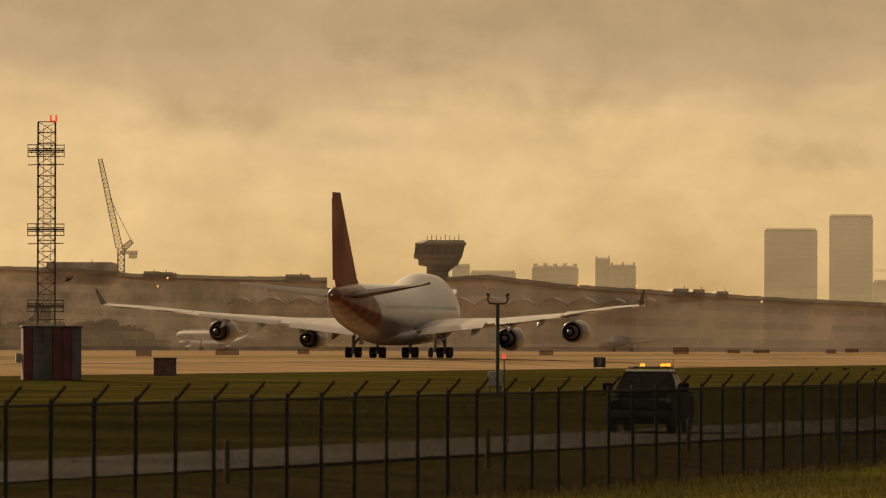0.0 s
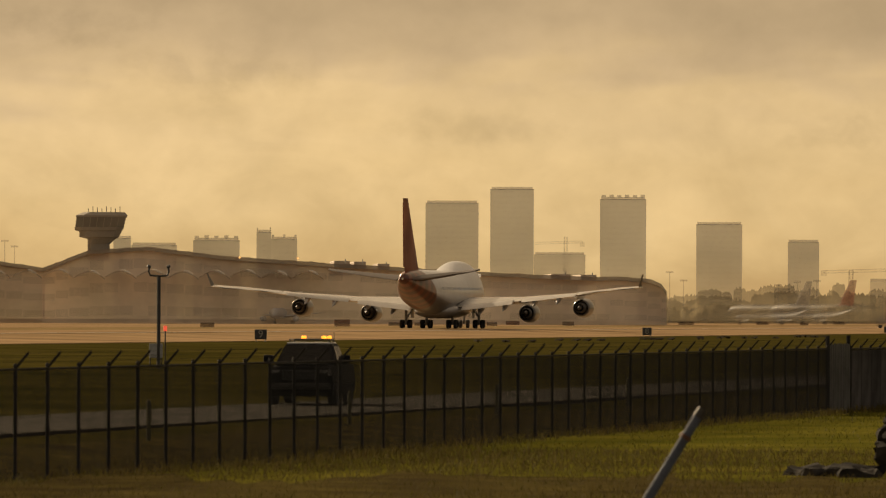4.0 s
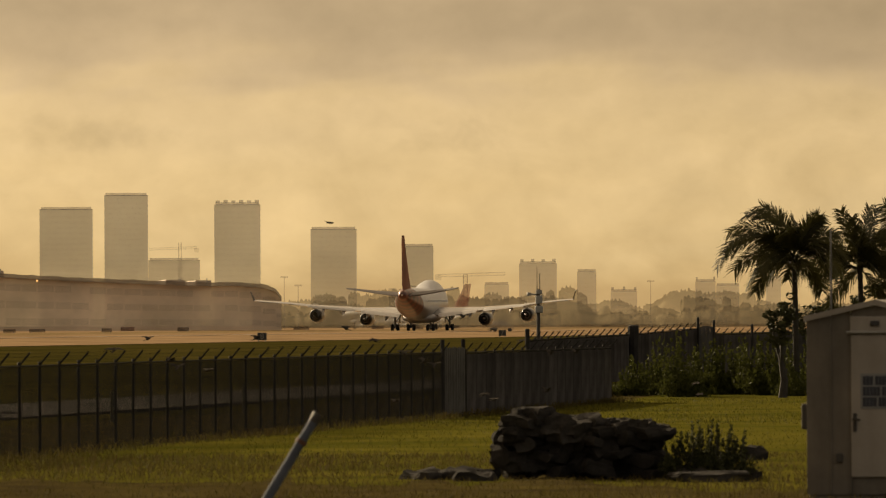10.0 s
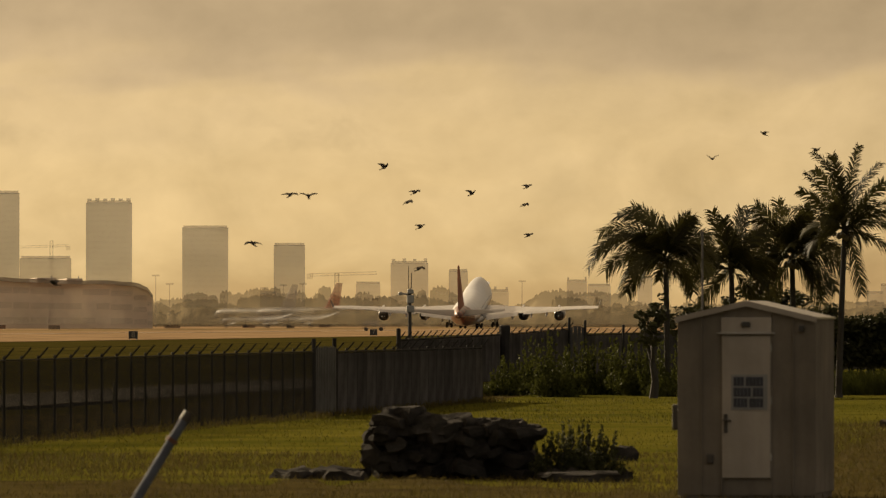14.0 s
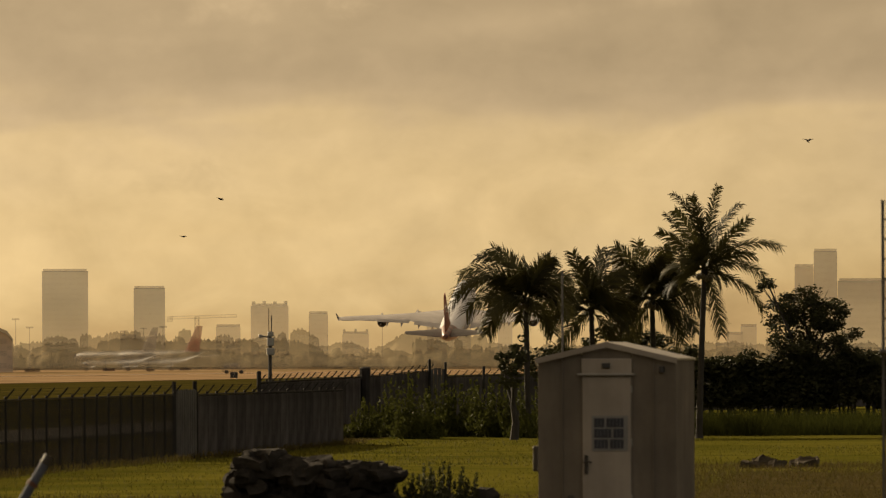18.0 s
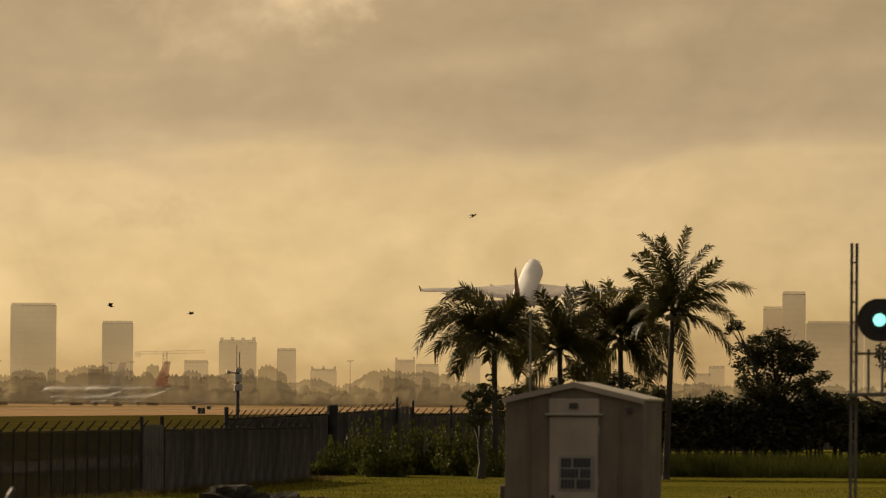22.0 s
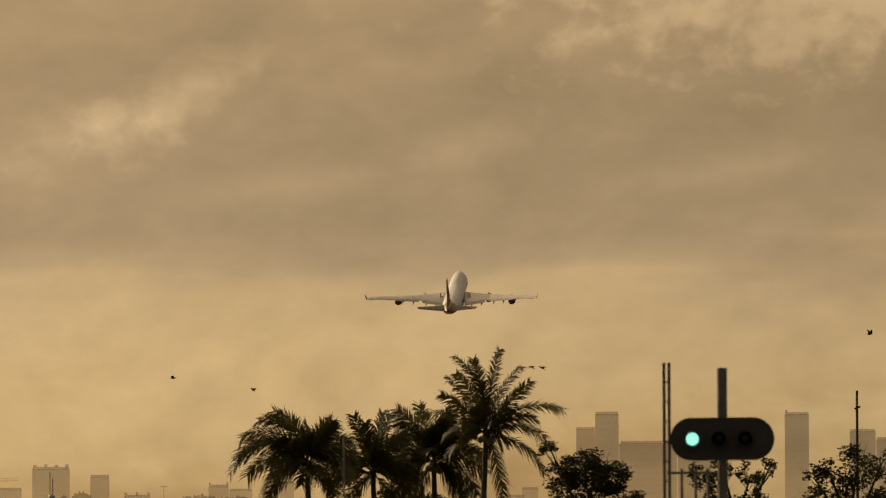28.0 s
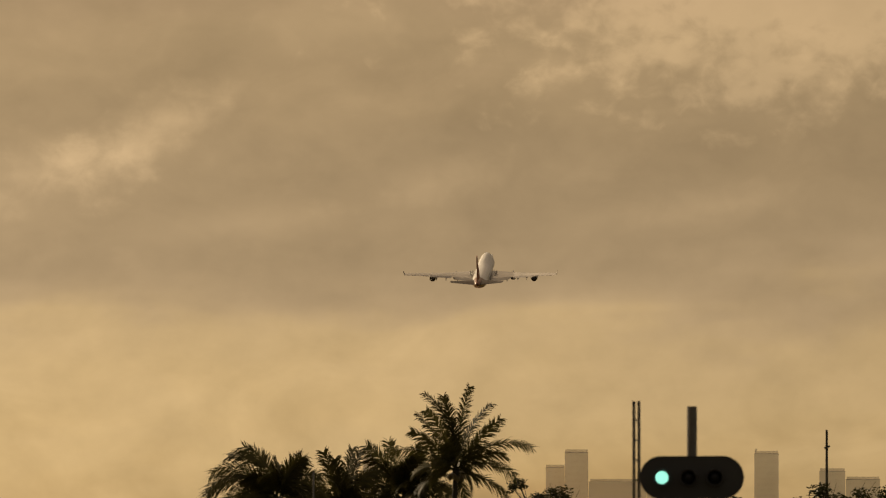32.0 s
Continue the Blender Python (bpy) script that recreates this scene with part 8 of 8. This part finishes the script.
    (250, [(0.00, 5.13, -0.13), (8.75, 5.13, -0.13), (9.30, 5.40, -0.11), (10.00, 6.00, -0.23), (10.50, 6.60, 1.30), (10.90, 6.60, 3.55), (12.50, 5.90, 6.65), (15.00, 4.90, 6.65), (32.00, 3.90, 11.65)]),
    (170, [(0.00, -2.69, 0.46), (0.50, -1.30, 1.14), (1.00, -2.05, 1.27), (1.50, -3.76, 1.87), (3.00, -2.56, 6.87), (32.00, 0.24, 13.87)]),
    (260, [(0.00, -2.87, 12.72), (7.80, 1.13, 5.72), (9.00, 3.13, 0.72), (10.00, 2.27, -0.59), (11.00, 3.09, 0.24), (11.50, 3.95, 0.52), (12.00, 4.14, 0.81), (12.50, 3.72, 1.10), (13.00, 2.73, 1.34), (14.00, 1.95, 1.91), (15.50, 3.15, 6.91), (32.00, 5.95, 13.91)]),
    (240, [(0.00, -1.69, 13.12), (8.40, 2.31, 6.12), (9.60, 4.31, 1.12), (10.00, 4.41, 0.72), (11.00, 6.13, 0.70), (12.00, 7.22, 0.91), (12.80, 7.96, 1.07), (14.00, 8.84, 1.23), (14.50, 9.11, 1.29), (16.00, 10.31, 6.29), (32.00, 13.11, 13.29)]),
    (140, [(0.00, 1.49, 14.03), (13.30, 5.49, 7.03), (14.50, 7.49, 2.03), (16.50, 8.39, 1.88), (17.00, 9.66, 2.21), (17.60, 11.15, 2.75), (19.10, 12.35, 7.75), (32.00, 15.15, 14.75)]),
    (300, [(0.00, 0.98, 12.72), (15.30, 4.98, 5.72), (16.50, 6.98, 0.72), (17.00, 9.79, 1.41), (18.00, 9.79, 1.59), (19.00, 9.70, 1.62), (20.00, 9.15, 1.58), (21.00, 8.43, 1.50), (22.00, 7.60, 1.34), (23.50, 9.42, 6.48), (32.00, 12.22, 13.48)]),
    (300, [(0.00, -0.44, 13.00), (16.80, 3.56, 6.00), (18.00, 5.56, 1.19), (19.00, 7.74, 1.32), (20.00, 10.14, 1.11), (21.00, 7.75, 0.40), (22.00, 4.99, 0.67), (23.00, 6.43, 0.68), (24.00, 7.02, 1.10), (25.50, 8.22, 6.10), (32.00, 11.02, 13.10)]),
    (320, [(0.00, -0.80, 12.85), (15.80, 1.90, 5.85), (17.00, 3.20, 1.50), (18.00, 5.29, 0.92), (19.00, 7.31, 1.11), (20.00, 4.35, 0.95), (21.00, 4.15, 0.80), (22.00, 5.57, 0.62), (23.00, 7.09, 0.71), (25.00, 7.98, 0.90), (28.00, 7.37, 0.99), (29.00, 6.19, 0.94), (30.00, 6.09, 0.26), (32.00, 6.19, 0.26)]),
    (320, [(0.00, 4.08, 12.68), (17.80, 8.08, 5.68), (19.00, 10.90, 0.98), (20.00, 9.87, 1.40), (21.00, 9.45, 1.15), (22.00, 8.75, 0.62), (23.00, 9.47, 1.01), (25.00, 9.71, 0.97), (28.00, 9.45, 1.13), (29.00, 9.41, 1.14), (30.00, 10.12, 0.90), (31.00, 10.91, 0.25), (32.00, 11.01, 0.25)]),
    (300, [(0.00, 9.78, 13.34), (19.80, 11.60, 6.34), (21.00, 12.20, 1.90), (22.00, 11.20, 1.25), (23.00, 7.65, 1.21), (25.00, 9.47, 1.29), (28.00, 11.81, 1.36), (29.00, 12.30, 1.30), (30.00, 12.60, 1.20), (31.00, 12.80, 1.10), (32.00, 13.10, 1.00)]),
    (330, [(0.00, 2.44, 12.99), (23.80, 12.40, 5.99), (25.40, 12.30, 1.20), (28.00, 6.79, 1.07), (29.00, 8.31, 0.84), (30.00, 9.35, 0.40), (31.00, 10.51, 0.09), (32.00, 10.61, 0.09)]),
    (330, [(0.00, 4.14, 12.76), (23.80, 12.70, 5.76), (25.40, 12.60, 1.30), (27.50, 9.74, 1.09), (29.00, 9.22, 1.28), (30.00, 10.06, 0.86), (31.00, 10.87, 0.17), (32.00, 10.97, 0.17)]),
]
FLOCK = [(d, way, *bird("small dark bird in flight with wings beating", k % 3 == 0)) for k, (d, way) in enumerate(BIRDS)]


# ---------------------------------------------------------------- what moves
def motions():
    rows = []
    for t, u, z, p in FLIGHT:
        # in the climb the jet drifts a little towards the camera's side of the runway line
        near = 1.015 + 0.045 * min(1.0, max(0.0, (t - 17) / 11)) ** 0.8
        over = EYE.z + (z - EYE.z) / near
        ease = min(1.0, max(0.0, (t - 15) / 6))
        aside = 0.00071 * u * min(1.0, max(0.0, (t - 19) / 4))
        early = 1 - min(1.0, max(0.0, (t - 13) / 6))
        u -= 9.0 * early
        rows.append((t, Matrix.Translation(uv(u / near, 214.5 / near - aside, over - 0.5 * aside)) @ pose(0, 0, 0, p - 0.9 * ease, 0, -HEADING - 0.7 * ease + 1.75 * early)))
    walk(AIRLINER, rows)
    for wing, side in WINGS:
        # the wings bend up as they take the weight
        root = Matrix.Translation((side * 4.0, 0, 3.5))
        up = root @ Matrix.Rotation(radians(-2.9 * side), 4, "Y") @ root.inverted()
        walk(wing, [(0, pose(0, 0, 0)), (11, pose(0, 0, 0)), (17.5, up), (32, up)])
    for g, sx, wheels in GEARS:
        up = pose(0, 0, 2.6 if wheels == 4 else 2.4)
        low = pose(0, 0, -0.6)
        walk(g, [(0, pose(0, 0, 0)), (15.2, pose(0, 0, 0)), (17.5, low), (23.8, low), (26.6, up), (32, up)])
    for k, (d, way, ob, wings) in enumerate(FLOCK):
        rows = []
        pts = [(t, polar(a, d, e)) for t, a, e in way]
        for i, (t, p) in enumerate(pts):
            q0, q1 = pts[max(0, i - 1)][1], pts[min(len(pts) - 1, i + 1)][1]
            go = q1 - q0
            turn = -math.degrees(math.atan2(go.x, abs(go.y) + 1.5))
            rows.append((t, Matrix.Translation(p) @ pose(0, 0, 0, max(-20, min(25, math.degrees(math.atan2(go.z, go.xy.length + 0.5)))), 0, max(-80, min(80, turn)))))
        walk(ob, rows)
        for wing, s in wings:
            base = Matrix.Translation((s * 0.025, 0, 0.02))
            beat = []
            n = 120
            for i in range(n + 1):
                t = 32.0 * i / n
                perched = way[0][1] == way[1][1] and t < way[1][0]
                a = 38 * math.sin(2 * math.pi * (i * 0.37 + k * 0.23)) + 8
                beat.append((t, base @ (pose(0, 0, 0, 0, s * 14, -s * 80) if perched else pose(0, 0, 0, 0, -s * a, 0))))
            walk(wing, beat)


motions()
